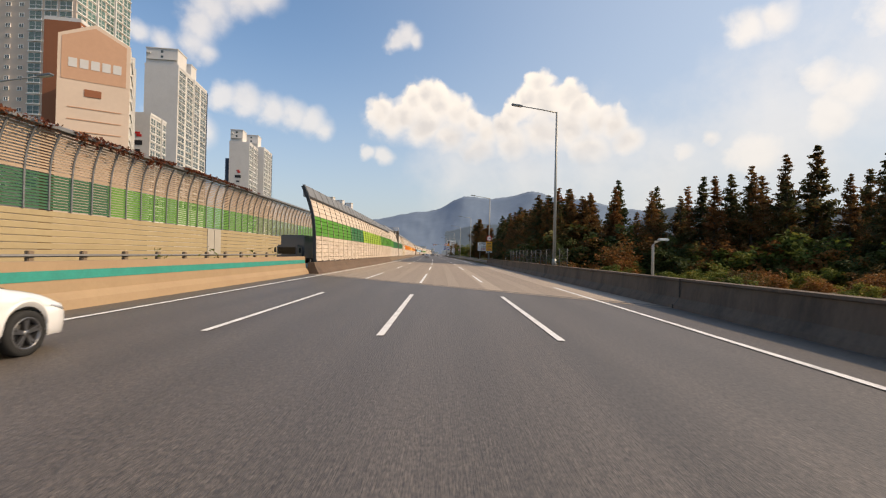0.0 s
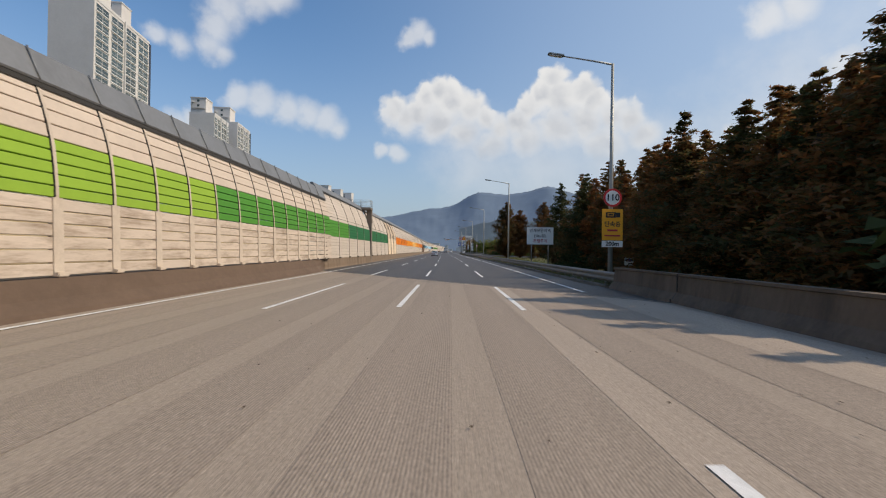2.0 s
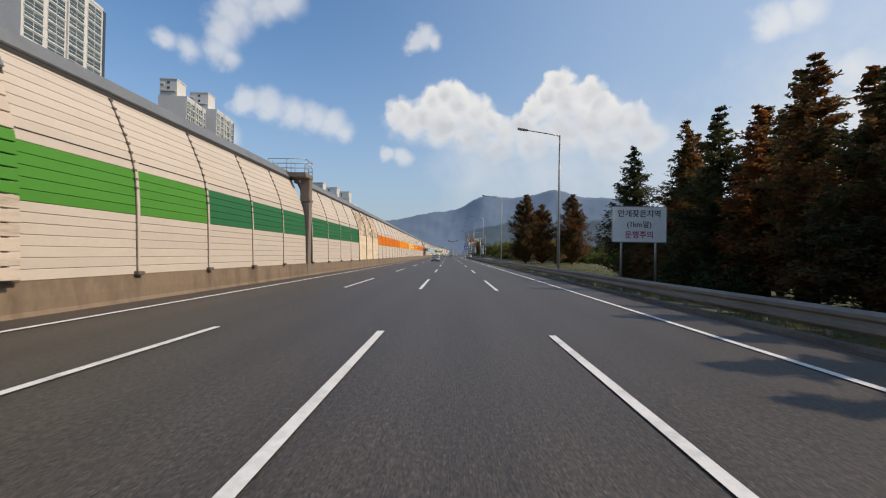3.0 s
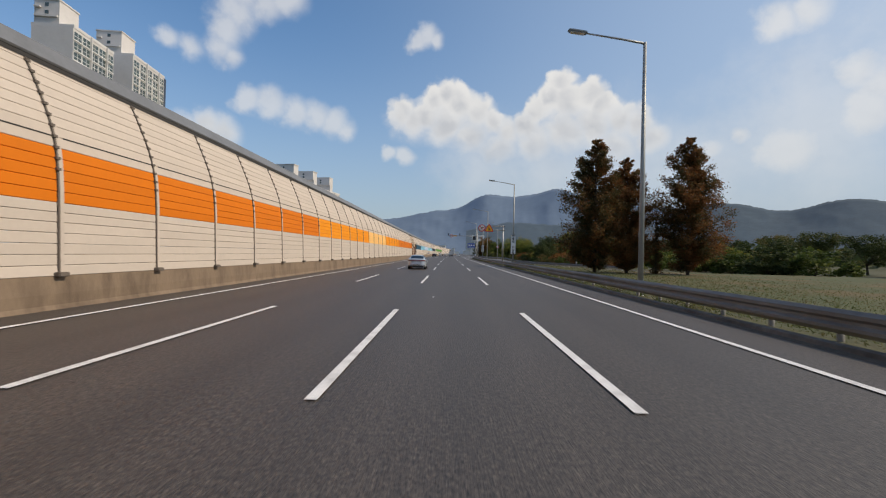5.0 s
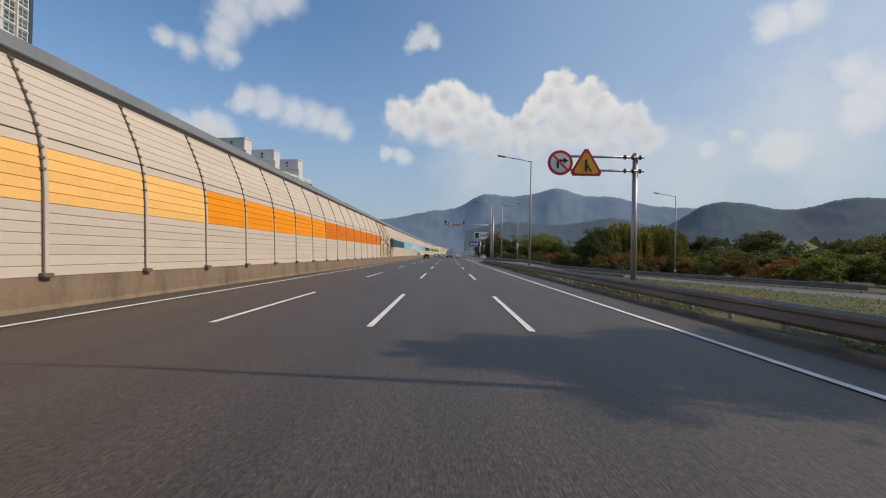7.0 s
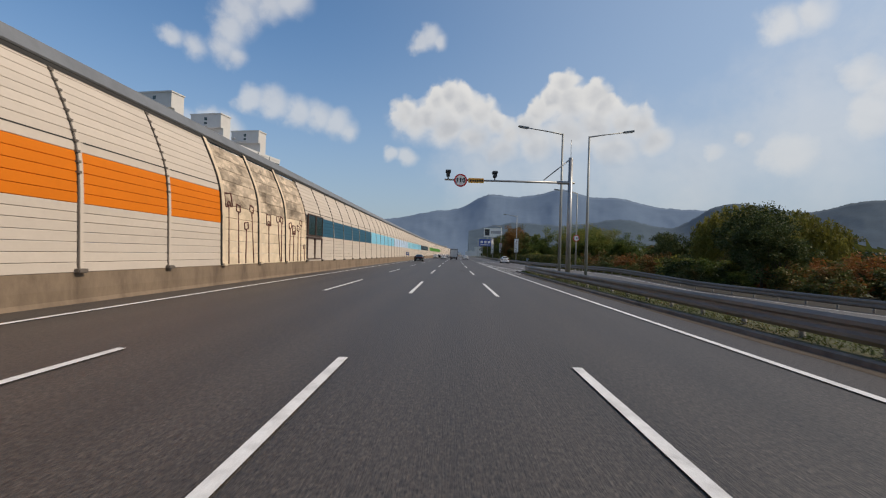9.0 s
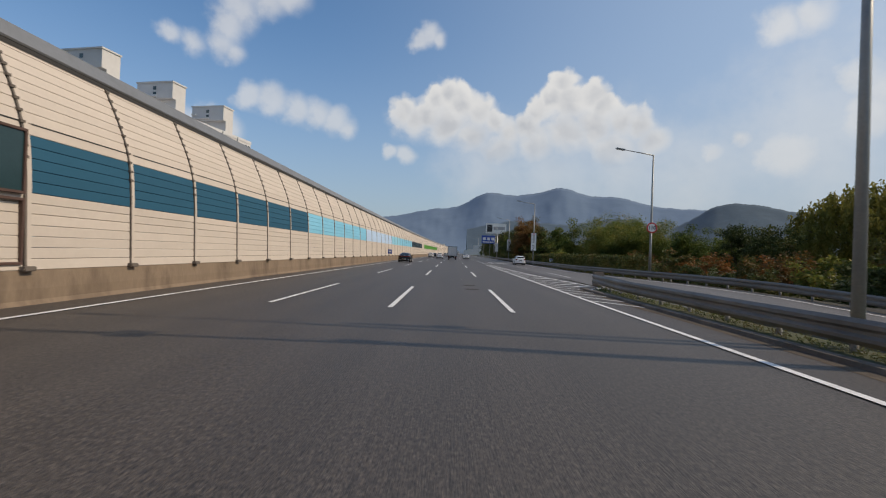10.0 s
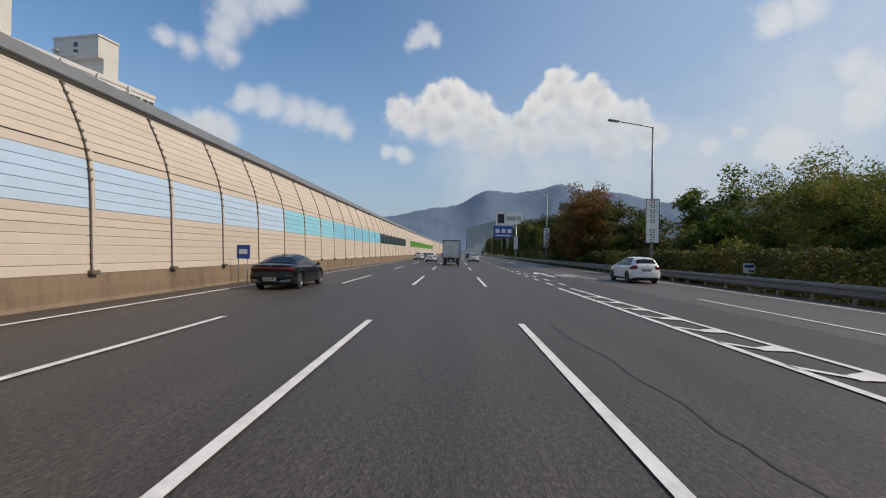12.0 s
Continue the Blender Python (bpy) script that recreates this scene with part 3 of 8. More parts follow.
for u, ph, bridge in ((-5.39, 0.1, ((19.8, 28.7), (40.8, 48.9), (59.1, 68.7))), (-1.8, 0.0, ((16.5, 28.4), (37.5, 48.3), (60.0, 68.7))), (1.8, -0.15, ((18.3, 26.7), (39.7, 50.3), (59.7, 68.1)))):
    for k in range(-6, 1):
        dash(20 * k + ph, 20 * k + ph + 9.0 + (0 if k else 0.3), u)
    for a, b in bridge:
        dash(a, b, u)
    for k in range(0, 40):
        dash(76.15 + ph + 20 * k, 76.15 + ph + 20 * k + 8.24, u)
dash(-240, 1300, -9.06, 0.16, name="edge_line")
dash(-240, 15, 5.33, 0.16, name="edge_line")
dash(66, 336, 5.33, 0.16, name="edge_line")

# ---- left barrier
bar_old = tagged(part("barrier_ochre", ribbon(-240, 24.6, 4, [(-10.35, 0.0), (-10.42, 0.25), (-10.6, 0.45), (-10.68, 1.27), (-11.05, 1.27), (-11.1, 0)], closed=True), M_OCHRE), "ochre painted concrete median barrier with teal stripe", "barrier", kind="structure")
part("stripe", ribbon(-240, 24.5, 4, [(-10.622, 0.78), (-10.645, 1.03)]), M_TEAL, bar_old, "teal painted stripe")


def left_profile(s):
    f = LEFT_FOOT(s)
    t = float(np.interp(s, [79, 84], [-10.0, -10.5])) if s > 40 else -10.0
    return [(f, 0.0), (f - 0.06, 0.12), ((f * 0.4 + t * 0.6), 0.40), (t, 0.86), (t - 0.45, 0.86), (t - 0.5, 0.0)]


M_BARRIER_BROWN = material("brown_grimy_concrete", (0.125, 0.082, 0.056), rough=0.9, vary=0.14, scale=0.9, stain=0.6, stain_color=(0.07, 0.045, 0.03), stain_scale=0.6, bump=0.2, stretch=(1, 0.5, 0.5))
tagged(part("barrier_bridge", ribbon(24.6, 84.0, 2.5, left_profile, closed=True), M_BARRIER_BROWN), "dark brown concrete barrier beside the bridge deck", "barrier", kind="structure")
tagged(part("barrier_left", ribbon(84.0, 1300, 2.5, left_profile, closed=True), M_BARRIER), "stained brown concrete barrier under the noise wall", "barrier", kind="structure")
# ---- right barrier on the bridge
parapet = tagged(part("barrier_right", ribbon(-240, 68.5, 4, [(7.2, 0.0), (7.25, 0.12), (7.42, 0.35), (7.5, 0.90), (7.44, 0.93), (7.44, 1.0), (7.82, 1.0), (7.82, 0.0)], closed=True), M_BARRIER_R), "dark weathered concrete parapet beside the bridge", "barrier", kind="structure")

for s in (6.3, 26.5, 46.5, 62.4):
    bm = bmesh.new()
    box(bm, 7.17, 7.20, -0.022, 0.022, 0.004, 0.14)
    box(bm, 7.40, 7.43, -0.022, 0.022, 0.38, 1.0)
    box(bm, 7.43, 7.83, -0.022, 0.022, 1.0, 1.006)
    vs = [bm.verts.new(q) for q in ((7.235, -0.022, 0.12), (7.235, 0.022, 0.12), (7.405, 0.022, 0.36), (7.405, -0.022, 0.36))]
    bm.faces.new(vs)
    bmesh.ops.recalc_face_normals(bm, faces=bm.faces)
    part("parapet_joint", bm, M_TAR, parapet, m=place(s, 0.0))

# ================= noise wall =================
# outline of the wall's face: (offset from its foot, height); upright below, bending back above
ARC = [(0.0, 0.86), (-0.02, 1.14), (-0.03, 1.42), (-0.04, 1.70), (-0.05, 1.98), (-0.06, 2.26), (-0.07, 2.52), (-0.08, 2.78),
       (-0.09, 3.07), (-0.11, 3.36), (-0.13, 3.65), (-0.16, 3.94), (-0.20, 4.23), (-0.26, 4.52), (-0.34, 4.81), (-0.44, 5.10), (-0.55, 5.38),
       (-0.67, 5.66), (-0.79, 5.94), (-0.92, 6.22), (-1.05, 6.50), (-1.18, 6.76)]
ARC_LOW = [(0.0, 0.90), (-0.02, 1.23), (-0.03, 1.56), (-0.04, 1.89), (-0.05, 2.21), (-0.06, 2.53), (-0.08, 2.86), (-0.09, 3.16), (-0.12, 3.46), (-0.15, 3.76), (-0.19, 4.06), (-0.24, 4.36),
           (-0.33, 4.74), (-0.44, 5.12), (-0.55, 5.46), (-0.68, 5.82)]


def slat(p0, p1, length, gap, thick=0.11):
    """One panel of the wall: a shallow tray with a pressed, chamfered face."""
    bm = bmesh.new()
    d = Vector((p1[0] - p0[0], 0, p1[1] - p0[1]))
    n = Vector((d.z, 0, -d.x)).normalized()
    d.normalize()
    a, b = Vector((p0[0], 0, p0[1])) + d * gap, Vector((p1[0], 0, p1[1])) - d * gap
    prof = [a - n * thick, a, a + d * 0.012 + n * 0.012, b - d * 0.012 + n * 0.012, b, b - n * thick]
    ends = [[bm.verts.new(v + Vector((0, y, 0))) for v in prof] for y in (0.05, length - 0.05)]
    for k in range(6):
        bm.faces.new((ends[0][k], ends[0][(k + 1) % 6], ends[1][(k + 1) % 6], ends[1][k]))
    bm.faces.new(ends[0]), bm.faces.new(ends[1][::-1])
    bmesh.ops.recalc_face_normals(bm, faces=bm.faces)
    return bm


def mesh_of(bm, name, *mats):
    me = bpy.data.meshes.new(name)
    bm.to_mesh(me)
    bm.free()
    for x in mats:
        me.materials.append(x)
    return me


_slats = {}


def slat_mesh(arc, row, length, mat, gap=0.007):
    key = (len(arc), row, length, mat.name)
    if key not in _slats:
        _slats[key] = mesh_of(slat(arc[row], arc[row + 1], length, gap), "panel", mat)
    return _slats[key]


def arc_post(arc, w, proud, clips, foot):
    """An upright following the wall's outline, with its clips and foot plate."""
    bm = bmesh.new()
    rows = []
    for i, (x, z) in enumerate(arc):
        q0, q1 = arc[max(i - 1, 0)], arc[min(i + 1, len(arc) - 1)]
        n = Vector((q1[1] - q0[1], 0, -(q1[0] - q0[0]))).normalized()
        c = Vector((x, 0, z))
        rows.append([bm.verts.new(c + n * o + Vector((0, y, 0))) for o, y in ((-0.1, -w), (proud, -w), (proud, w), (-0.1, w))])
    for a, b in zip(rows, rows[1:]):
        for k in range(4):
            bm.faces.new((a[k], a[(k + 1) % 4], b[(k + 1) % 4], b[k]))
    bm.faces.new(rows[0][::-1]), bm.faces.new(rows[-1])
    for i in clips:
        x, z = arc[i]
        box(bm, x - 0.02, x + proud + 0.05, -w - 0.05, w + 0.02, z - 0.035, z + 0.035)
    if foot:
        x, z = arc[0]
        box(bm, x - 0.1, x + 0.16, -0.16, 0.18, z - 0.02, z + 0.10, bevel=0.02)
    bmesh.ops.recalc_face_normals(bm, faces=bm.faces)
    return bm


POST_TALL = mesh_of(arc_post(ARC, 0.028, 0.035, range(10, 21), True), "post", M_POST)
POST_LOW = mesh_of(arc_post(ARC_LOW[6:], 0.05, 0.035, (), False), "post", M_POST_CREAM)
PIER_LOW = mesh_of(arc_post(ARC_LOW[:7], 0.15, 0.05, (), True), "pier", M_POST_CREAM)


def seam(arc, y, w, proud):
    """The dark joint along one side of an upright."""
    bm = arc_post(arc, w, proud, (), False)
    bmesh.ops.translate(bm, verts=bm.verts, vec=(0, y, 0))
    return bm


SEAM_LOW = mesh_of(seam(ARC_LOW, -0.072, 0.014, 0.045), "joint", M_SHADOWGAP)
COVER_STRIP = mesh_of(seam(ARC, 0.115, 0.062, 0.018), "cover_strip", CREAM)
SEAM_TALL = mesh_of(seam(ARC, -0.20, 0.035, 0.075), "joint", M_SHADOWGAP)
PILASTER = mesh_of(arc_post(ARC, 0.16, 0.05, (), True), "post", M_MURAL_CLEAN)
WALL_U = -10.5


def wall_section(s0, s1, colour, label, bay=4.0, arc=ARC, u0=WALL_U, band=(7, 12), joined=False, stained=False):
    """A stretch of noise wall: bays of stacked panels between uprights, with a zinc coping."""
    wall = thing("noise_wall", place(s0, u0), label, "noise barrier", group="noise walls", kind="structure")
    inv = wall.matrix_basis.inverted()
    n = max(1, int(round((s1 - s0) / bay)))
    b = (s1 - s0) / n
    lump = bmesh.new() if joined else None
    for i in range(n):
        s = s0 + i * b
        m = inv @ place(s, u0)
        for r in range(len(arc) - 1):
            if stained:
                if r % 2 == 0 and r < len(arc) - 2:
                    mat = M_MURAL_CLEAN if r < 10 else M_MURAL_WALL
                    key = ("st", r, round(b, 2))
                    if key not in _slats:
                        _slats[key] = mesh_of(slat(arc[r], arc[min(r + 2, len(arc) - 1)], b, 0.008), "panel", mat)
                    share("panel", _slats[key], wall, m)
                continue
            mat = PAINT[colour] if band[0] <= r < band[1] else (CREAM if arc is ARC else (CREAM_GRIMY if r < 6 else CREAM_OLD))
            if joined:
                sb = slat(arc[r], arc[r + 1], b, 0.004)
                sb.transform(m)
                me = bpy.data.meshes.new("tmp")
                for f in sb.faces:
                    f.material_index = 1 if band[0] <= r < band[1] else 0
                sb.to_mesh(me)
                sb.free()
                lump.from_mesh(me)
                bpy.data.meshes.remove(me)
            else:
                share("panel", slat_mesh(arc, r, round(b, 2), mat, 0.017 if arc is ARC_LOW else 0.005), wall, m)
        if stained:
            share("post", PILASTER, wall, m), share("joint", SEAM_TALL, wall, m)
        elif arc is ARC:
            share("post", POST_TALL, wall, m), share("cover_strip", COVER_STRIP, wall, m)
            if not joined:
                # dark strip painting the shadow in the slit above the band
                key = ("slit", round(b, 2))
                if key not in _slats:
                    sb = bmesh.new()
                    (x, z), (x1, z1) = arc[13], arc[14]
                    vs = [sb.verts.new(q) for q in ((x + 0.022, b * 0.07, z - 0.02), (x + 0.022, b * 0.98, z - 0.02), (x + 0.012, b * 0.98, z + 0.022), (x + 0.012, b * 0.07, z + 0.022), (x - 0.05, b * 0.07, z - 0.02), (x - 0.05, b * 0.98, z - 0.02))]
                    sb.faces.new(vs[:4]), sb.faces.new((vs[0], vs[4], vs[5], vs[1]))
                    _slats[key] = mesh_of(sb, "rubber_seal", M_SHADOWGAP)
                share("rubber_seal", _slats[key], wall, m)
        else:
            share("post", POST_LOW, wall, m), share("pier", PIER_LOW, wall, m), share("joint", SEAM_LOW, wall, m)
    if joined:
        tagged(part("panels", lump, [CREAM, PAINT[colour]], wall), kind="stuff")
    x, z = arc[-1]
    up = 0.52 if arc is ARC else 0.86
    top = [(u0 + x + 0.10, z - 0.02), (u0 + x + 0.13, z + 0.03), (u0 + x - 0.16 - 0.3 * (up - 0.52), z + up), (u0 + x - 0.40, z + up), (u0 + x - 0.30, z - 0.05)]
    cp = part("coping", ribbon(s0, s1, 4, top, closed=True), M_COPING, wall, "grey zinc coping")
    cp.matrix_basis = inv
    if arc is ARC_LOW:
        if "rib" not in _slats:
            sb = bmesh.new()
            tube(sb, [(x + 0.145, 0, z + 0.03), (x - 0.22, 0, z + up + 0.02)], 0.022, 6)
            _slats["rib"] = mesh_of(sb, "coping_rib", M_COPING)
        for i in range(n):
            share("coping_rib", _slats["rib"], wall, inv @ place(s0 + i * b, u0))
    # dark strip that paints the coping's shadow onto the top panels
    gk = part("gasket", ribbon(s0, s1, 4, [(u0 + x + 0.12, z - 0.17), (u0 + x + 0.08, z - 0.02)]), M_SHADOWGAP, wall, "dark strip painted as shade under the coping")
    gk.matrix_basis = inv
    return wall


for a, b, c, lab in ((25.4, 40, "green", "leaf green"), (40, 48, "dark_green", "bottle green"), (48, 66, "lime", "lime green"), (66, 84.9, "green", "leaf green")):
    wall_section(a, b, c, "older cream panel noise wall with a %s band" % lab, bay=2.03, arc=ARC_LOW, u0=-10.15, band=(6, 11))
for a, b, c, lab in ((84.9, 93.6, "green", "leaf green"), (93.6, 106.5, "dark_green", "bottle green"), (108.0, 125.4, "dark_green", "bottle green"), (138.9, 167.0, "dark_orange", "deep orange"), (167.0, 189.65, "orange", "orange"),
                     (189.65, 205.7, "pale_orange", "apricot"), (205.7, 225.5, "orange", "orange"), (225.5, 257.9, "dark_orange", "deep orange"), (273.75, 296.1, "petrol", "petrol blue"),
                     (296.1, 318.95, "sky", "sky blue"), (318.95, 342.25, "pale_blue", "pale blue"), (342.25, 354.2, "cyan", "light cyan"), (354.2, 379.4, "sky", "sky blue")):
    wall_section(a, b, c, "tall cream panel noise wall with a %s band" % lab)
for a, b, c, lab in ((379.4, 411.6, "smoked", "dark window"), (411.6, 421, "cream", "plain cream"), (421, 502, "green", "leaf green"), (502, 720, "cream", "plain cream")):
    wall_section(a, b, c, "far cream panel noise wall with a %s band" % lab, joined=True)
wall_section(125.4, 138.9, "cream", "old weather-stained concrete noise wall", stained=True)
mural = wall_section(257.9, 269.85, "cream", "weather-stained noise wall with dark red drawn figures", stained=True)

# ---- service door in the wall beside the drawn figures
door_bay = wall_section(269.85, 273.75, "petrol", "cream noise wall bay with a glazed brown service door")
M_DOORFRAME = material("brown_door_frame", (0.085, 0.045, 0.032), rough=0.6, vary=0.2, scale=3.0)
for z0, z1 in ((1.0, 2.62), (2.72, 4.30)):
    for y0, y1 in ((0.12, 1.92), (1.98, 3.80)):
        bm = bmesh.new()
        for a in ((y0, y1, z0, z0 + 0.07), (y0, y1, z1 - 0.07, z1), (y0, y0 + 0.07, z0 + 0.07, z1 - 0.07), (y1 - 0.07, y1, z0 + 0.07, z1 - 0.07)):
            box(bm, -0.06, 0.055, *a, bevel=0.008)
        part("door_frame", bm, M_DOORFRAME, door_bay, "brown steel door frame")
        if z0 > 2:
            bm = bmesh.new()
            box(bm, -0.08, 0.012, y0 + 0.07, y1 - 0.07, z0 + 0.07, z1 - 0.07)
            part("door_pane", bm, PAINT["smoked"], door_bay, "dark glazed door pane")

# ---- end piece of the wall, bridge pillar and drawn figures
M_CONC = material("bare_concrete", (0.20, 0.165, 0.135), rough=0.9, vary=0.15, scale=1.5, stain=0.6, stain_color=(0.12, 0.095, 0.075), stain_scale=0.9, bump=0.25, stretch=(1, 1, 0.4))
M_DARKSTEEL = material("dark_painted_steel", (0.035, 0.04, 0.045), rough=0.5, metal=0.3)
bm = arc_post(ARC_LOW + [(-0.86, 6.2), (-1.02, 6.55)], 0.09, 0.12, (), True)
tagged(part("wall_end_post", bm, M_DARKSTEEL, m=place(25.3, -10.15)), "dark curved steel end post of the noise wall", "post")
pillar = thing("concrete_pillar", place(107.1, -10.55), "tall grey concrete pillar between two noise walls", "pillar")
bm = bmesh.new()
box(bm, -0.55, 0.10, -0.36, 0.36, 0.0, 6.82, bevel=0.04)
part("shaft", bm, M_CONC, pillar)
bm = bmesh.new()
box(bm, -0.62, 0.16, -0.42, 0.42, 5.2, 5.38, bevel=0.03)
part("collar", bm, M_CONC, pillar)
bm = bmesh.new()
box(bm, -2.6, 0.12, -1.3, 0.45, 6.82, 7.12, bevel=0.03)
part("cap_slab", bm, M_CONC, pillar)
bm = bmesh.new()
for y in (-1.25, -0.4, 0.40):
    for x in (-2.5, -1.2, 0.05):
        tube(bm, [(x, y, 7.12), (x, y, 8.05)], 0.025, 6)
for z in (7.4, 7.72, 8.05):
    for y in (-1.25, 0.40):
        tube(bm, [(-2.5, y, z), (0.05, y, z)], 0.02, 6)
    tube(bm, [(0.05, -1.25, z), (0.05, 0.40, z)], 0.02, 6)
part("railing", bm, M_GALV, pillar, "thin steel railing")

bm = bmesh.new()


def on_wall(y, z):
    zs = [p[1] for p in ARC]
    return Vector((float(np.interp(z, zs, [p[0] for p in ARC])) + 0.03, y, z))


def stroke(bm, pts, w=0.03):
    for a, b in zip(pts, pts[1:]):
        tube(bm, [on_wall(*a), on_wall(*b)], w, 5)


def flower(bm, y, z, size, foot, tilt=0.0, notch=True):
    """A square-headed figure on a long stalk."""
    c, s = math.cos(tilt), math.sin(tilt)
    q = [(-0.5, 0.5), (0.5, 0.5), (0.5, -0.5), (0.2, -0.5), (0.2, -0.2), (0, -0.1), (-0.2, -0.2), (-0.2, -0.5), (-0.5, -0.5), (-0.5, 0.5)] if notch else [(-0.5, 0.4), (0.5, 0.4), (0.5, -0.4), (-0.5, -0.4), (-0.5, 0.4)]
    stroke(bm, [(y + size * (a * c - b * s), z + size * (a * s + b * c)) for a, b in q])
    stroke(bm, [(y, z - size * 0.35), (foot, 0.92)])


for y, z, size, foot, tilt, notch in ((0.55, 3.9, 0.62, 0.5, 0.1, True), (1.5, 3.6, 0.4, 1.5, -0.1, False), (2.35, 2.8, 0.4, 2.25, 0.15, False), (3.0, 3.7, 0.4, 3.2, -0.25, False),
                                      (5.2, 3.3, 0.6, 5.2, 0.0, True), (6.6, 3.45, 0.4, 6.9, 0.15, False), (7.2, 3.45, 0.4, 7.1, -0.3, False),
                                      (8.7, 3.2, 0.42, 8.5, 0.3, False), (9.35, 2.95, 0.55, 9.2, 0.0, True), (10.2, 3.1, 0.4, 10.1, -0.2, False), (10.8, 3.5, 0.4, 10.7, -0.3, False), (11.45, 1.9, 0.3, 11.5, 0.1, False)):
    flower(bm, y, z, size, foot, tilt, notch)
part("drawn_figures", bm, M_MURAL_INK, mural, "dark red line drawings of square-headed flowers")

# ================= lamps, signs and rails =================
M_HEAD = material("lamp_housing", (0.22, 0.23, 0.23), rough=0.4, metal=0.5)
M_LENS = material("lamp_lens", (0.6, 0.6, 0.58), rough=0.2)


def street_lamp(s, u, top, arm=-3.2, base=-0.45):
    lamp = thing("street_lamp", place(s, u, base), "tall grey tapered street lamp with one long arm", "street lamp", group="motorway lamps")
    h = top - base
    bm = bmesh.new()
    tube(bm, [(0, 0, 0), (0, 0, h * 0.5), (0, 0, h)], [0.125, 0.10, 0.07], 10)
    tube(bm, [(0, 0, 0), (0, 0, 0.5)], [0.17, 0.15], 10)
    part("pole", bm, M_LAMP_POLE, lamp)
    bm = bmesh.new()
    d = 1 if arm > 0 else -1
    tube(bm, [(0, 0, h - 0.05), (arm * 0.3, 0, h + 0.12), (arm * 0.8, 0, h + 0.36)], [0.055, 0.045, 0.035], 8)
    part("arm", bm, M_LAMP_POLE, lamp)
    bm = bmesh.new()
    box(bm, -0.42, 0.42, -0.14, 0.14, -0.05, 0.07, bevel=0.04, m=Matrix.Translation((arm * 0.92, 0, h + 0.42)) @ Matrix.Rotation(-d * 0.14, 4, "Y"))
    hd = part("lamp_head", bm, M_HEAD, lamp)
    bm = bmesh.new()
    box(bm, -0.3, 0.3, -0.11, 0.11, -0.075, -0.052, bevel=0.01, m=Matrix.Translation((arm * 0.92, 0, h + 0.42)) @ Matrix.Rotation(-d * 0.14, 4, "Y"))
    part("lens", bm, M_LENS, hd)
    return lamp


for s, u, top in ((24.5, 7.63, 12.3), (70.55, 7.98, 11.5), (110.9, 8.05, 11.2), (151.2, 8.05, 11.1), (191.2, 8.05, 10.9), (231.3, 8.05, 11.0), (271.8, 7.95, 11.0), (304.0, 17.7, 11.1), (348.0, 14.9, 11.3),
                  (388, 14.9, 11.2), (428, 14.9, 11.2), (468, 14.9, 11.2), (508, 13.9, 11.2), (548, 12, 11.2), (255, 34, 11.0)):
    street_lamp(s, u, top, base=0.98 if s == 24.5 else -0.45)
street_lamp(272.0, 10.0, 10.9, arm=3.2)
street_lamp(16, -25.6, 10.6, arm=3.2)

M_WHITE = material("sign_white", (0.72, 0.73, 0.72), rough=0.45, vary=0.06, stain=0.2, stain_color=(0.5, 0.49, 0.46), stain_scale=2)
M_RED = material("sign_red", (0.55, 0.02, 0.02), rough=0.4, vary=0.05)
M_YELLOW = material("sign_amber", (0.80, 0.36, 0.015), rough=0.45, vary=0.05)
M_BLACK = material("sign_black", (0.015, 0.015, 0.017), rough=0.5)
M_BLUE = material("sign_blue", (0.012, 0.06, 0.32), rough=0.4, vary=0.06)
M_SIGNBACK = material("sign_back_aluminium", (0.35, 0.35, 0.36), rough=0.5, metal=0.5)
M_CARMINE = material("sign_carmine", (0.42, 0.02, 0.05), rough=0.5)


def words(text, size, x, z, mat, parent, y=-0.012, bold=0.0, name="lettering"):
    """Flat raised lettering, facing the traffic, centred on x and z."""
    cu = bpy.data.curves.new("text", "FONT")
    cu.body, cu.size, cu.align_x, cu.align_y, cu.extrude, cu.offset, cu.resolution_u = text, size, "CENTER", "CENTER", 0.003, bold, 3
    tmp = bpy.data.objects.new("text", cu)
    scene.collection.objects.link(tmp)
    me = bpy.data.meshes.new_from_object(tmp.evaluated_get(bpy.context.evaluated_depsgraph_get()))
    bpy.data.objects.remove(tmp)
    bpy.data.curves.remove(cu)
    me.materials.clear()
    me.materials.append(mat)
    ob = new(name, me)
    ob.parent = parent
    ob.matrix_basis = Matrix.Translation((x, y, z)) @ Matrix.Rotation(math.pi / 2, 4, "X")
    return ob


def disc(bm, r, x, z, y0, y1, n=36, mat=0):
    a = [bm.verts.new((x + r * math.cos(2 * math.pi * k / n), y0, z + r * math.sin(2 * math.pi * k / n))) for k in range(n)]
    b = [bm.verts.new((x + r * math.cos(2 * math.pi * k / n), y1, z + r * math.sin(2 * math.pi * k / n))) for k in range(n)]
    for k in range(n):
        bm.faces.new((a[k], b[k], b[(k + 1) % n], a[(k + 1) % n])).material_index = mat
    bm.faces.new(a).material_index = mat
    bm.faces.new(b[::-1]).material_index = mat


def bar_block(parent, x0, x1, z0, z1, mat, name="bar", y=-0.010):
    bm = bmesh.new()
    box(bm, x0, x1, y - 0.004, y, z0, z1)
    return part(name, bm, mat, parent)


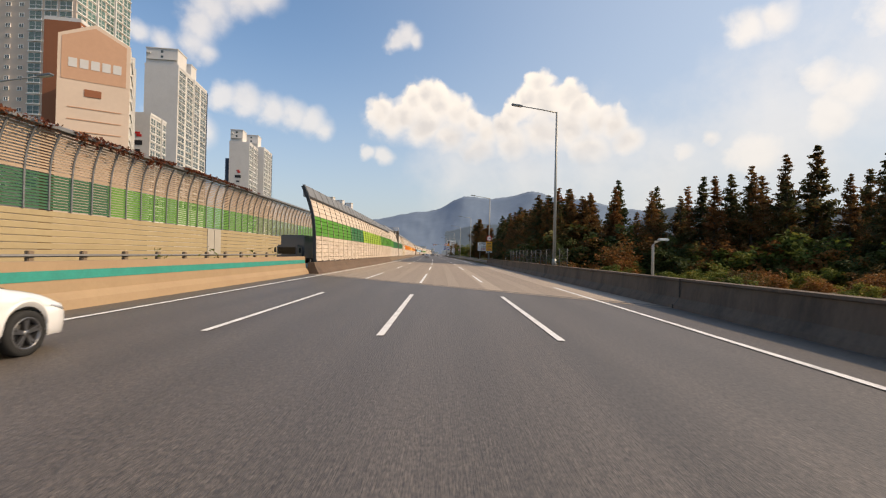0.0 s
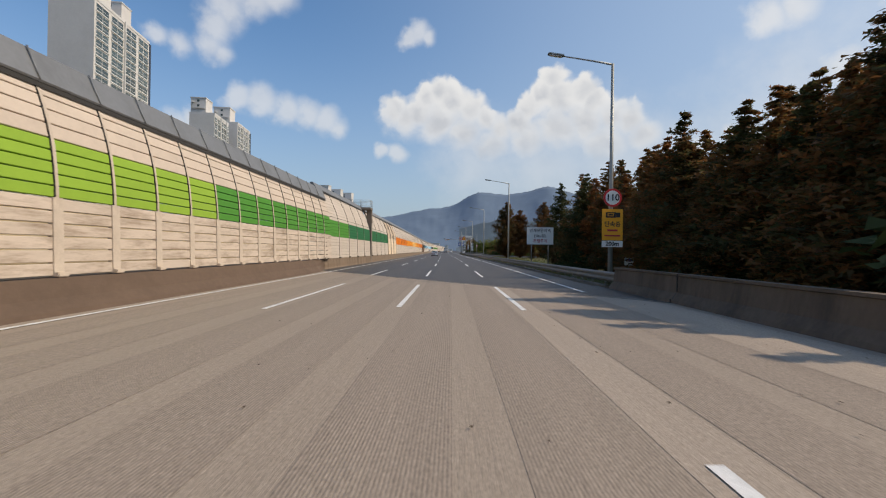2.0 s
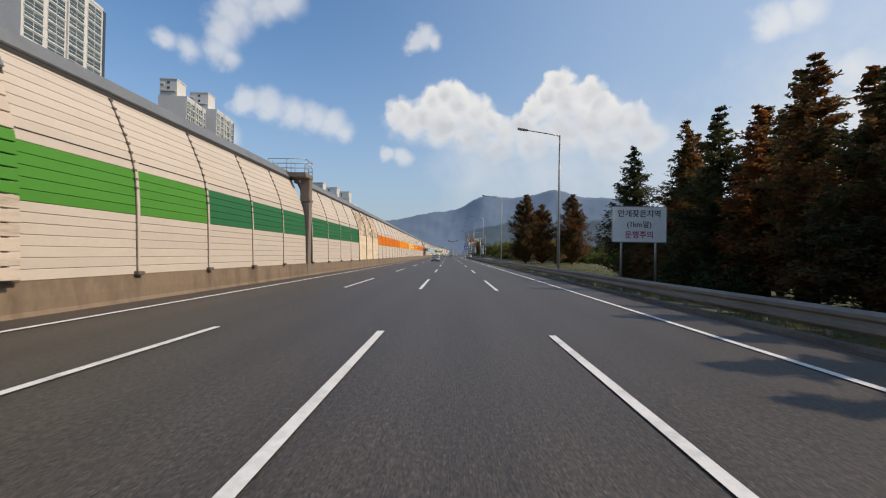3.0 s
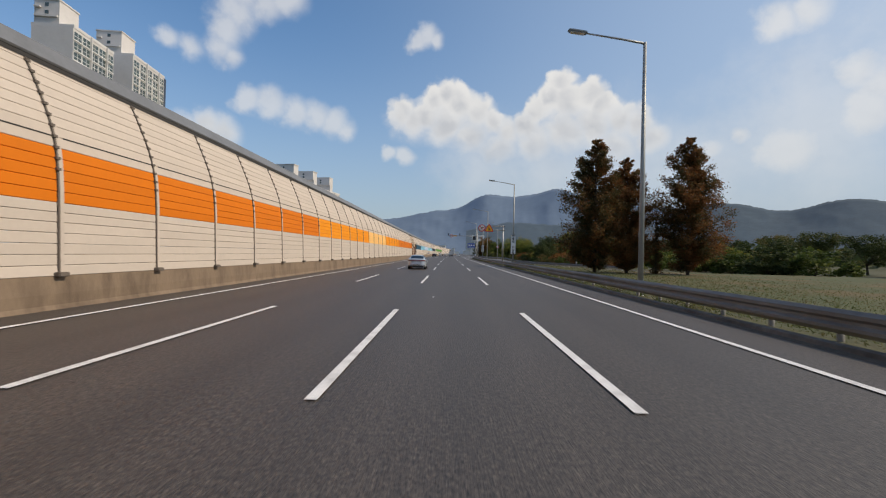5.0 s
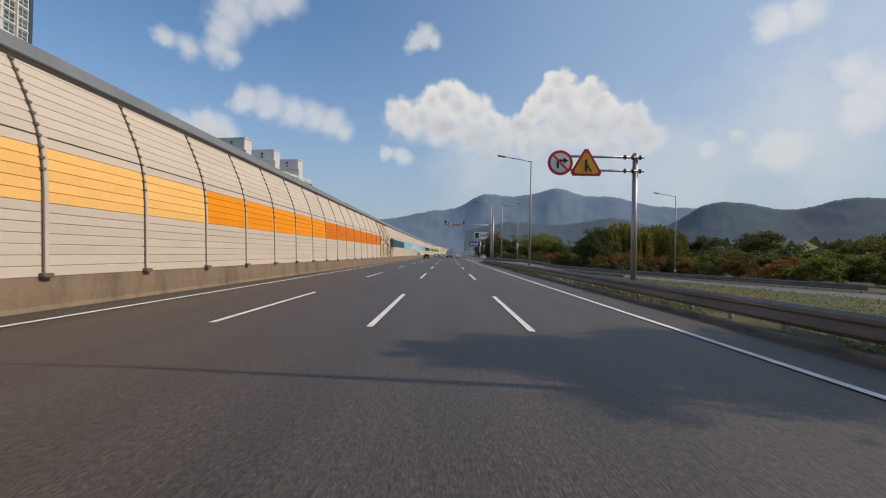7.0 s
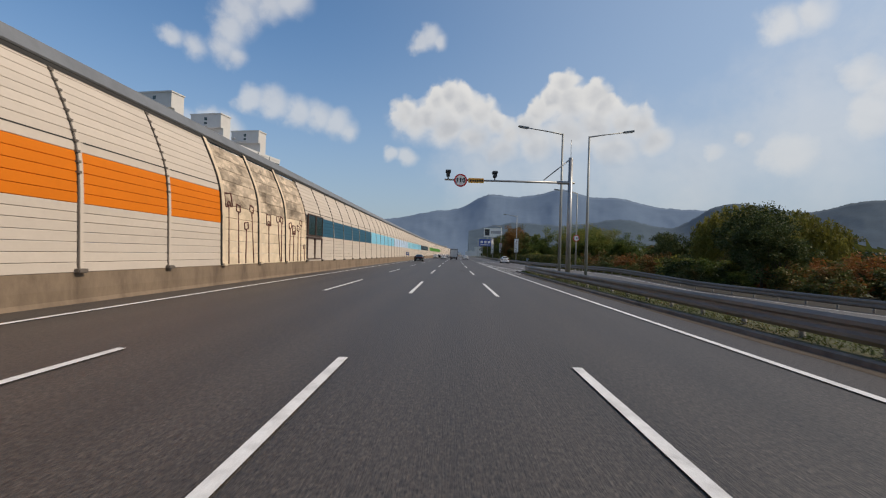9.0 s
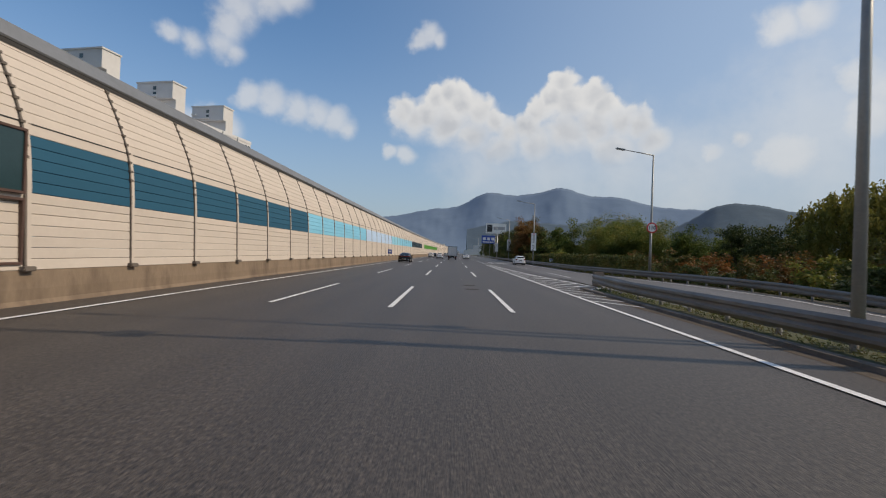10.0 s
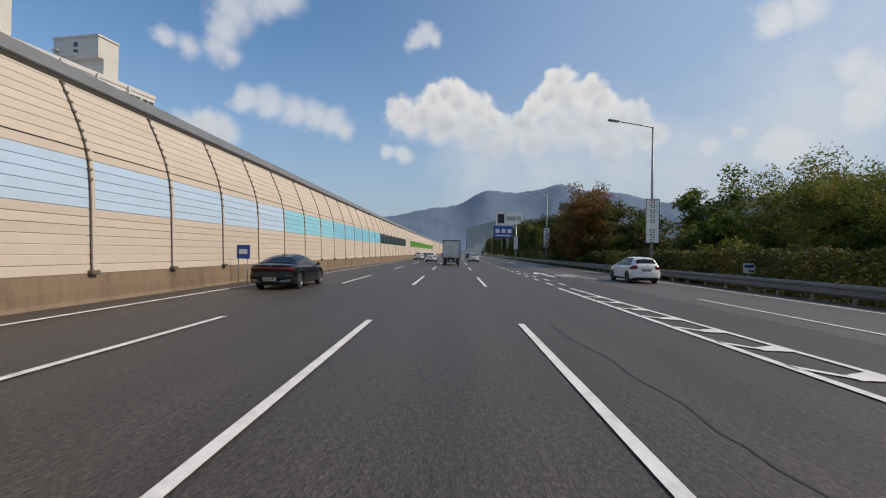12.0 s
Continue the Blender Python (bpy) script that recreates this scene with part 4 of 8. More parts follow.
def speed_sign(parent, r, z, x=0.0, text="110", y=-0.10):
    bm = bmesh.new()
    disc(bm, r, x, z, y, y + 0.02)
    rim = part("round_sign", bm, M_RED, parent, "round red-rimmed speed limit plate")
    bm = bmesh.new()
    disc(bm, r * 0.77, x, z, y - 0.006, y)
    part("face", bm, M_WHITE, rim)
    words(text, r * 0.98, x, z, M_BLACK, rim, y - 0.012, 0.012)
    return rim


# speed sign with camera notice, on the lamp's foot
notice = thing("camera_notice_sign", place(70.3, 7.95, 0), "amber camera notice board under a round 110 speed sign", "road sign")
for z in (2.15, 2.6, 3.6, 4.5):
    bm = bmesh.new()
    box(bm, -0.13, 0.13, -0.085, 0.14, z - 0.03, z + 0.03)
    part("bracket", bm, M_GALV, notice)
speed_sign(notice, 0.47, 4.5)
bm = bmesh.new()
box(bm, -0.53, 0.53, -0.11, -0.08, 2.32, 3.92, bevel=0.012)
board = part("amber_board", bm, M_YELLOW, notice, "amber notice board with a camera drawing")
bm = bmesh.new()
box(bm, -0.34, 0.16, -0.13, -0.11, 3.48, 3.76)
box(bm, -0.26, 0.06, -0.14, -0.13, 3.55, 3.70, mat=1)
box(bm, -0.22, 0.02, -0.15, -0.14, 3.58, 3.67)
box(bm, 0.17, 0.38, -0.13, -0.11, 3.50, 3.74)
part("camera_drawing", bm, [M_BLACK, M_YELLOW], board, "black outline of a camera")
words("단속중", 0.30, 0.0, 3.13, M_BLACK, board, -0.116, 0.006)
bar_block(board, -0.26, 0.26, 2.78, 2.88, M_CARMINE, y=-0.112)
bar_block(board, -0.40, 0.40, 2.52, 2.60, M_CARMINE, y=-0.112)
bm = bmesh.new()
box(bm, -0.53, 0.53, -0.11, -0.08, 1.98, 2.30, bevel=0.01)
dist_board = part("distance_board", bm, M_WHITE, notice, "white board giving the distance")
words("200m", 0.30, 0.0, 2.14, M_BLACK, dist_board, -0.116, 0.010)

fog = thing("fog_warning_sign", place(101.7, 10.6, -0.45), "white fog warning board on two grey posts", "road sign")
for x in (-1.0, 1.0):
    bm = bmesh.new()
    tube(bm, [(x, 0.06, 0), (x, 0.06, 5.0)], 0.07, 10)
    part("post", bm, M_GALV, fog)
bm = bmesh.new()
box(bm, -1.57, 1.57, -0.03, 0.0, 3.0, 5.1, bevel=0.02)
fb = part("sign_board", bm, M_WHITE, fog, "white sign board")
bm = bmesh.new()
for a in ((-1.6, 1.6, 3.0, 3.04), (-1.6, 1.6, 5.06, 5.1), (-1.6, -1.56, 3.0, 5.1), (1.56, 1.6, 3.0, 5.1)):
    box(bm, a[0], a[1], -0.045, -0.032, a[2], a[3])
part("rim", bm, M_SIGNBACK, fb)
words("안개잦은지역", 0.46, 0, 4.66, M_BLACK, fb, -0.042, 0.006)
words("(1km앞)", 0.44, 0, 4.03, M_BLACK, fb, -0.042, 0.006)
words("운행주의", 0.46, 0, 3.42, M_CARMINE, fb, -0.042, 0.006)

small = thing("small_marker_sign", place(79.9, 12.6, -0.45), "small white marker board on a thin post", "road sign", group="marker signs")
bm = bmesh.new()
tube(bm, [(0, 0, 0), (0, 0, 1.5)], 0.03, 8)
part("post", bm, M_GALV, small)
bm = bmesh.new()
box(bm, -0.33, 0.33, -0.05, -0.03, 1.25, 1.8, bevel=0.01)
sb = part("sign_board", bm, M_WHITE, small)
bar_block(sb, -0.26, 0.26, 1.56, 1.72, M_BLUE, y=-0.052)
bar_block(sb, -0.05, 0.26, 1.34, 1.42, M_BLACK, y=-0.052)
copy_thing(small, place(339, 16.4, -0.45))

# no-turn and merge warning on a mast with two arms
warn = thing("overhead_warning_sign", place(207.4, 8.6, -0.45), "grey mast with two arms carrying round and triangular warning plates", "road sign")
bm = bmesh.new()
tube(bm, [(0, 0, 0), (0, 0, 7.0)], [0.14, 0.12], 12)
tube(bm, [(0, 0, 0), (0, 0, 0.3)], 0.2, 12)
part("mast", bm, M_GALV, warn)
for z in (6.15, 6.78):
    bm = bmesh.new()
    tube(bm, [(0.35, -0.12, z), (-3.4, -0.12, z)], 0.055, 8)
    part("arm", bm, M_GALV, warn)
    for x in (-0.55, -0.2, 0.15):
        bm = bmesh.new()
        tube(bm, [(x, -0.12, z), (x + 0.06, -0.12, z)], 0.11, 10)
        part("flange", bm, M_DARKSTEEL, warn)
bm = bmesh.new()
disc(bm, 0.58, -3.55, 6.45, -0.24, -0.21)
rd = part("round_sign", bm, M_RED, warn, "round red no-turn plate")
bm = bmesh.new()
disc(bm, 0.45, -3.55, 6.45, -0.25, -0.242)
part("face", bm, M_WHITE, rd)
bm = bmesh.new()
box(bm, -3.72, -3.62, -0.262, -0.252, 6.20, 6.56)
box(bm, -3.72, -3.36, -0.262, -0.252, 6.50, 6.60)
vs = [bm.verts.new(p) for p in ((-3.40, -0.262, 6.40), (-3.18, -0.262, 6.55), (-3.40, -0.262, 6.70))]
bm.faces.new(vs)
part("arrow", bm, M_BLACK, rd)
bm = bmesh.new()
box(bm, -0.48, 0.48, -0.005, 0.005, -0.045, 0.045, m=Matrix.Translation((-3.55, -0.268, 6.45)) @ Matrix.Rotation(radians(45), 4, "Y"))
part("slash", bm, M_RED, rd)
for r, mat, y, nm in ((0.78, M_RED, -0.22, "triangle_sign"), (0.60, M_YELLOW, -0.236, "face")):
    bm = bmesh.new()
    fr, bk = [], []
    for a in (90, 210, 330):
        for d in (-7, 7):
            p = (-2.35 + r * math.cos(radians(a + d)), 6.33 + r * math.sin(radians(a + d)))
            fr.append(bm.verts.new((p[0], y - 0.012, p[1]))), bk.append(bm.verts.new((p[0], y, p[1])))
    bm.faces.new(fr), bm.faces.new(bk[::-1])
    for k in range(6):
        bm.faces.new((fr[k], bk[k], bk[(k + 1) % 6], fr[(k + 1) % 6]))
    bmesh.ops.recalc_face_normals(bm, faces=bm.faces)
    if nm == "triangle_sign":
        tri = part(nm, bm, mat, warn, "triangular amber merge warning plate")
    else:
        part(nm, bm, mat, tri)
bm = bmesh.new()
box(bm, -2.42, -2.30, -0.262, -0.25, 6.08, 6.62)
box(bm, -0.04, 0.04, -0.006, 0.006, 0, 0.34, m=Matrix.Translation((-2.12, -0.256, 6.06)) @ Matrix.Rotation(radians(-32), 4, "Y"))
part("merge_arrow", bm, M_BLACK, tri)

# speed camera gantry
gantry = thing("speed_camera_gantry", place(270.2, 8.2, -0.45), "grey mast with a long arm carrying two speed cameras", "gantry")
bm = bmesh.new()
tube(bm, [(0, 0, 0), (0, 0, 9.3)], [0.19, 0.15], 14)
tube(bm, [(0, 0, 9.3), (0, 0, 10.6)], 0.02, 6)
part("mast", bm, M_GALV, gantry)
bm = bmesh.new()
tube(bm, [(0.3, 0, 7.5), (-9.0, 0, 7.5)], [0.085, 0.06], 10)
tube(bm, [(0.1, 0, 7.5), (-0.9, 0, 7.5)], 0.12, 10)
tube(bm, [(-6.25, 0, 7.5), (-6.55, 0, 7.5)], 0.12, 10)
part("arm", bm, M_GALV, gantry)
bm = bmesh.new()
tube(bm, [(-0.05, 0, 9.2), (-1.9, 0, 7.65)], 0.04, 8)
part("brace", bm, M_GALV, gantry)
for x in (-8.75, -5.4):
    bm = bmesh.new()
    tube(bm, [(x, 0, 7.5), (x, 0, 7.75)], 0.05, 8)
    box(bm, x - 0.13, x + 0.13, -0.3, 0.25, 7.75, 7.95, bevel=0.02)
    box(bm, x - 0.19, x + 0.19, -0.38, 0.28, 8.0, 8.16, bevel=0.02)
    part("camera_unit", bm, M_DARKSTEEL, gantry, "dark speed camera housing")
speed_sign(gantry, 0.47, 7.45, -7.85, y=-0.14)
bm = bmesh.new()
box(bm, -7.3, -6.2, -0.12, -0.09, 7.3, 7.64, bevel=0.01)
yb = part("amber_board", bm, M_YELLOW, gantry, "amber notice plate")
for k in range(6):
    bar_block(yb, -7.18 + 0.165 * k, -7.06 + 0.165 * k, 7.39, 7.55, M_BLACK, y=-0.122)


def pole_banner(s, u, z0, z1, text, halfw=0.34):
    b = thing("vertical_banner_sign", place(s, u - 0.02, z0), "tall white sign board with dark upright lettering on a lamp post", "road sign", group="lamp post banners")
    bm = bmesh.new()
    box(bm, -halfw, halfw, -0.20, -0.17, 0, z1 - z0, bevel=0.01)
    pl = part("board", bm, M_WHITE, b)
    for z in (0.1, z1 - z0 - 0.1):
        bm = bmesh.new()
        box(bm, -0.1, 0.1, -0.17, 0.0, z - 0.04, z + 0.04)
        part("bracket", bm, M_GALV, b)
    bm = bmesh.new()
    h = z1 - z0
    for a in ((-halfw, -halfw + 0.04, 0, h), (halfw - 0.04, halfw, 0, h), (-halfw, halfw, 0, 0.04), (-halfw, halfw, h - 0.04, h)):
        box(bm, a[0], a[1], -0.208, -0.202, a[2], a[3])
    part("rim", bm, M_BLACK, pl)
    n = len(text)
    for i, c in enumerate(text):
        if c == "|":
            zc, q = h - (i + 0.5) * h / n, h / n
            mark = M_RED if i == 0 else M_BLACK
            bar_block(pl, -0.20, 0.01, zc + 0.16 * q, zc + 0.28 * q, mark, y=-0.202)
            bar_block(pl, -0.17, -0.10, zc - 0.12 * q, zc + 0.16 * q, mark, y=-0.202)
            bar_block(pl, 0.08, 0.15, zc - 0.14 * q, zc + 0.34 * q, mark, y=-0.202)
            bar_block(pl, -0.14, 0.15, zc - 0.36 * q, zc - 0.24 * q, mark, y=-0.202)
        elif c != " ":
            words(c, min(0.52, h / n * 1.0), 0, h - (i + 0.5) * h / n, M_BLACK, pl, -0.208, 0.008)
    return b


pole_banner(191.2, 8.05, 1.75, 4.25, "멈출때 비상등")
pole_banner(348.0, 14.9, 2.6, 5.9, "||||| |||", 0.50)
pole_banner(388.0, 14.9, 2.6, 5.9, "||||| |||", 0.50)
pole_banner(428.0, 14.9, 2.6, 5.9, "||||| |||", 0.50)
ramp_sign = thing("speed_sign", place(303.9, 17.65, -0.45), "round 110 speed sign fixed to a ramp lamp", "road sign")
bm = bmesh.new()
tube(bm, [(0, -0.11, 0), (0, -0.11, 5.6)], 0.035, 8)
part("post", bm, M_GALV, ramp_sign)
speed_sign(ramp_sign, 0.47, 5.0, y=-0.2)

bs = thing("blue_parking_sign", place(335.1, -10.15, 0.0), "small blue sign board on two legs against the barrier", "road sign")
bm = bmesh.new()
box(bm, -0.02, 0.62, -0.03, 0, 1.2, 1.85, bevel=0.02)
pb = part("sign_board", bm, M_BLUE, bs)
bar_block(pb, 0.1, 0.5, 1.42, 1.65, M_WHITE, y=-0.033)
for x in (0.06, 0.5):
    bm = bmesh.new()
    tube(bm, [(x, 0.02, 0.0), (x, 0.02, 1.25)], 0.025, 6)
    part("leg", bm, M_GALV, bs)

# distant direction sign and billboard
guide = thing("direction_sign", place(430, 15.2, -0.45), "large blue direction sign on a grey mast", "road sign")
bm = bmesh.new()
tube(bm, [(0, 0, 0), (0, 0, 9)], 0.16, 12)
part("mast", bm, M_GALV, guide)
for z in (6.4, 8.4):
    bm = bmesh.new()
    tube(bm, [(0, 0, z), (-5.6, 0, z)], 0.08, 8)
    part("arm", bm, M_GALV, guide)
bm = bmesh.new()
box(bm, -5.7, -0.9, -0.16, -0.1, 6.0, 8.9, bevel=0.04)
gb = part("sign_board", bm, M_BLUE, guide)
for k in range(3):
    bar_block(gb, -5.2 + 1.5 * k, -4.2 + 1.5 * k, 7.2, 8.2, M_WHITE, y=-0.165)
bar_block(gb, -5.2, -1.4, 6.4, 6.7, M_WHITE, y=-0.165)
hoard = thing("billboard", place(470, 17, -0.45), "white billboard high on a steel post beside the road", "billboard")
bm = bmesh.new()
tube(bm, [(0, 0, 0), (0, 0, 12)], 0.35, 14)
part("post", bm, M_GALV, hoard)
bm = bmesh.new()
box(bm, -4, 5, -0.4, 0.4, 11.5, 16, bevel=0.05)
hb = part("panel", bm, M_WHITE, hoard)
bar_block(hb, -3.5, -1.2, 12.2, 15.4, M_BLACK, y=-0.405)
bar_block(hb, -0.6, 4.4, 13.2, 14.6, M_SIGNBACK, y=-0.405)

# white bent stand pipe behind the parapet
pipe = thing("bent_lamp_pipe", place(18.7, 12.2, -0.45), "short pale pole with a bent white lamp head", "lamp")
bm = bmesh.new()
tube(bm, [(0, 0, 0), (0, 0, 2.9), (0.12, 0, 3.1), (0.5, 0, 3.25)], [0.09, 0.08, 0.07, 0.06], 10)
part("pole", bm, M_POST_CREAM, pipe)
bm = bmesh.new()
box(bm, 0.3, 0.95, -0.14, 0.14, 3.2, 3.34, bevel=0.05)
part("lamp_head", bm, M_WHITE, pipe)

# ---- guard rails
WAVE = [(0.0, 0.24), (-0.03, 0.27), (-0.08, 0.33), (-0.08, 0.40), (-0.02, 0.46), (-0.02, 0.52), (-0.08, 0.58), (-0.08, 0.66), (-0.03, 0.71), (0.0, 0.74)]


def guard_rail(s0, s1, line, label, step=2.0, zf=lambda s: 0.0, post=M_RAIL):
    rail = thing("guard_rail", place((s0 + s1) / 2, line((s0 + s1) / 2)), label, "guard rail", group="guard rails", kind="structure")
    inv = rail.matrix_basis.inverted()
    b = part("beam", ribbon(s0, s1, 4, lambda s: [(line(s) + x, z + zf(s)) for x, z in WAVE] + [(line(s) + 0.012 + x, z + zf(s)) for x, z in WAVE[::-1]], closed=True), M_RAIL, rail, "waved steel beam")
    b.matrix_basis = inv
    bm = bmesh.new()
    tube(bm, [(0, 0, -1.0), (0, 0, 0.72)], 0.065, 8)
    box(bm, -0.08, 0.0, -0.05, 0.05, 0.42, 0.64)
    me = mesh_of(bm, "post", post)
    for s in np.arange(s0 + 0.5, s1, step):
        share("post", me, rail, inv @ place(s, line(s) + 0.085, zf(s)))
    return rail


for a, b in ((66, 140), (140, 215), (215, 289.5)):
    guard_rail(a, b, lambda s: float(np.interp(s, [66, 72, 283, 290], [7.85, 7.6, 7.55, 8.3])), "dull grey waved steel guard rail on round posts")
RAMP_L = lambda s: float(np.interp(s, [200, 215, 245, 262, 289, 300, 330], [31.0, 25.5, 16.8, 12.8, 9.0, 8.6, 8.6]))
RAMP_R = lambda s: float(np.interp(s, [200, 220, 240, 262, 285, 300, 315, 480, 560], [46, 37, 29.5, 23.5, 19.2, 16.9, 14.4, 14.2, 11.5]))
SLIP_Z = lambda s: float(np.interp(s, [230, 262, 276, 288, 294], [-0.92, -0.90, -0.75, -0.12, 0.0]))
guard_rail(236, 289.5, lambda s: RAMP_L(s) - 0.15, "dull grey guard rail along the slip road's inner side", zf=SLIP_Z)
for a, b in ((225, 300), (300, 380), (380, 560)):
    guard_rail(a, b, lambda s: RAMP_R(s) + 0.4, "dull grey guard rail along the slip road's outer side", 2.0 if b < 400 else 4.0, SLIP_Z, M_RAIL)
tagged(part("rail_end_cap", (lambda bm: (box(bm, -0.15, 0.45, -0.12, 0.2, 0.0, 0.86, bevel=0.05), bm)[1])(bmesh.new()), M_CONC, m=place(289.8, 8.5)), "square grey end block of the guard rail", "rail end")
tagged(part("kerb", ribbon(69, 287, 4, lambda s: [(CURB(s), 0.0), (CURB(s) + 0.03, 0.10), (CURB(s) + 0.1, 0.12), (CURB(s) + 0.17, 0.125), (CURB(s) + 0.19, 0.0)], closed=True), M_KERB), "low grey concrete kerb at the road's edge", "kerb", kind="structure")
tagged(part("verge", ribbon(69, 286, 4, lambda s: [(CURB(s) + 0.15, 0.07), (7.6, 0.07), (8.6, 0.0), (10.5, -0.42), (13.4, -0.46), (15.0, -1.02)]), M_GRASS), "grassy verge behind the kerb", "verge", kind="structure")
tagged(part("gutter", ribbon(70, 287, 1.5, lambda s: [(CURB(s) - 0.30 - 0.22 * noise.noise((s * 0.35, 4, 0)) - 0.1 * noise.noise((s * 1.3, 2, 0)), 0.004), (CURB(s) + 0.01, 0.012)]), M_DIRT), "dark dirt and leaf litter gathered along the kerb", "gutter dirt", kind="structure")
slip = tagged(part("road_slip", ribbon(200, 620, 4, lambda s: [(RAMP_L(s), 0.003 + SLIP_Z(s)), ((RAMP_L(s) + RAMP_R(s)) / 2, 0.003 + SLIP_Z(s)), (RAMP_R(s), 0.003 + SLIP_Z(s))]), M_ASPHALT_OLD), "grey asphalt slip road joining the motorway", "road", kind="structure")
field_edge = lambda s: float(np.interp(s, [118, 130, 200, 215, 245, 262], [16.0, 60.0, 60.0, 25.0, 16.0, 13.6])) if s < 200 else RAMP_L(s) - 1.0
tagged(part("field", ribbon(118, 266, 4, lambda s: [(12.5, -0.44), (12.5 + 0.5 * (field_edge(s) - 12.5), -0.40), (field_edge(s), -0.46), (field_edge(s) + 0.6, -1.02)] if field_edge(s) > 13 else [(12.5, -0.44), (12.6, -0.45), (12.7, -0.46), (12.8, -1.02)]), M_FIELD), "dry field with rusty and green patches behind the verge", "field", kind="structure")
# soil much darker than the ground of the grass verge
M_SOIL = material("dark_brown_soil", (0.026, 0.021, 0.016), rough=1.0, vary=0.5, scale=1.2, stain=0.6, stain_color=(0.05, 0.045, 0.02), stain_scale=0.4, bump=0.6, bump_scale=8)
tagged(part("slip_verge", ribbon(225, 620, 4, lambda s: [(RAMP_R(s) - 0.02, SLIP_Z(s)), (RAMP_R(s) + 1.0, SLIP_Z(s) - 0.03), (RAMP_R(s) + 4.2, min(SLIP_Z(s), -0.45) - 0.01), (RAMP_R(s) + 6.5, -1.02)]), M_SOIL), "dark soil bank beside the slip road", "verge", kind="structure")
# markings of the merge
GORE = lambda s: float(np.interp(s, [288.5, 296.5, 303, 312, 320, 333, 337], [8.4, 7.62, 7.0, 6.65, 6.34, 6.0, 5.9]))
dash(288.5, 336, GORE, 0.14, slip, "edge_line")
for k in range(-9, 19):
    # thin leg back from the edge line, then a broad block forward to the outer line
    s = 297.78 + 1.9 * k
    w = GORE(max(s, 288.5)) - 5.33
    mid, back = 0.47 * w, 1.25 * 0.47 * w
    bm = bmesh.new()
    q = [(s + 0.12, 5.36), (s - 0.16, 5.36), (s - back - 0.13, 5.33 + mid), (s - back + 0.08, 5.33 + mid)]
    bm.faces.new([bm.verts.new(at(a, b, LINE_Z)) for a, b in q])
    if s > 288.0:
        fw = back * min(1.0, max(0.1, (w - 0.7) / 1.0))
        q = [(s - back + 0.06, 5.31 + mid), (s - back - 0.22, 5.31 + mid), (s - back + fw - 0.42, 5.30 + w), (s - back + fw + 0.14, 5.30 + w)]
        bm.faces.new([bm.verts.new(at(a, b, LINE_Z + 0.002)) for a, b in q])
    bmesh.ops.recalc_face_normals(bm, faces=bm.faces)
    part("chevron", bm, M_LINE, slip)
for k in range(5):
    dash(300.5 + 22 * k, 309.5 + 22 * k, 9.75, 0.13, slip)
dash(240, 600, lambda s: RAMP_R(s) - 0.95, 0.15, slip, "edge_line", zf=SLIP_Z)
for k in range(22):
    dash(338 + 4.0 * k, 339.8 + 4.0 * k, 5.5, 0.16, slip, "merge_dash")
for k in range(5):
    dash(338 + 4.0 * k, 339.8 + 4.0 * k, 6.2 - 0.06 * k, 0.16, slip, "merge_dash")
bm = bmesh.new()
for q in ([(346.5, 7.3), (352, 7.2), (352, 7.5), (346.5, 7.6)], [(351, 6.7), (354.5, 7.35), (351, 8.0)], [(347.5, 8.3), (350.5, 8.2), (350.5, 8.5), (347.5, 8.6)], [(347.2, 8.9), (350.8, 8.8), (350.8, 9.1), (347.2, 9.2)]):
    bm.faces.new([bm.verts.new(at(a, b, LINE_Z)) for a, b in q])
bmesh.ops.recalc_face_normals(bm, faces=bm.faces)
part("painted_arrow", bm, M_LINE, slip)
for s, u in ((284.2, 0.98), (286.7, 0.95)):
    bm = bmesh.new()
    vs = [bm.verts.new(at(s + 0.42 * math.sin(a) * (1 + 0.1 * math.sin(3 * a)), u + 0.36 * math.cos(a), 0.006)) for a in np.linspace(0, 2 * math.pi, 20, endpoint=False)]
    bm.faces.new(vs)
    bmesh.ops.recalc_face_normals(bm, faces=bm.faces)
    part("road_patch", bm, M_PATCH, road, "dark patched hole")
bm = bmesh.new()
path = [(313.6, 2.86), (315.2, 2.90), (316.2, 2.84), (316.7, 2.84), (317.1, 2.77), (317.5, 2.79), (317.8, 2.73), (318.1, 2.76), (318.6, 2.81), (319.0, 2.78), (319.5, 2.71), (320.0, 2.68), (320.8, 2.74), (321.7, 2.62), (322.6, 2.52), (324.5, 2.50)]
for (a, b), (c, d) in zip(path, path[1:]):
    bm.faces.new([bm.verts.new(at(x, y, 0.004)) for x, y in ((a, b - 0.016), (a, b + 0.016), (c, d + 0.016), (c, d - 0.016))])
bmesh.ops.recalc_face_normals(bm, faces=bm.faces)
part("road_crack", bm, M_TAR, road, "dark sealed crack")
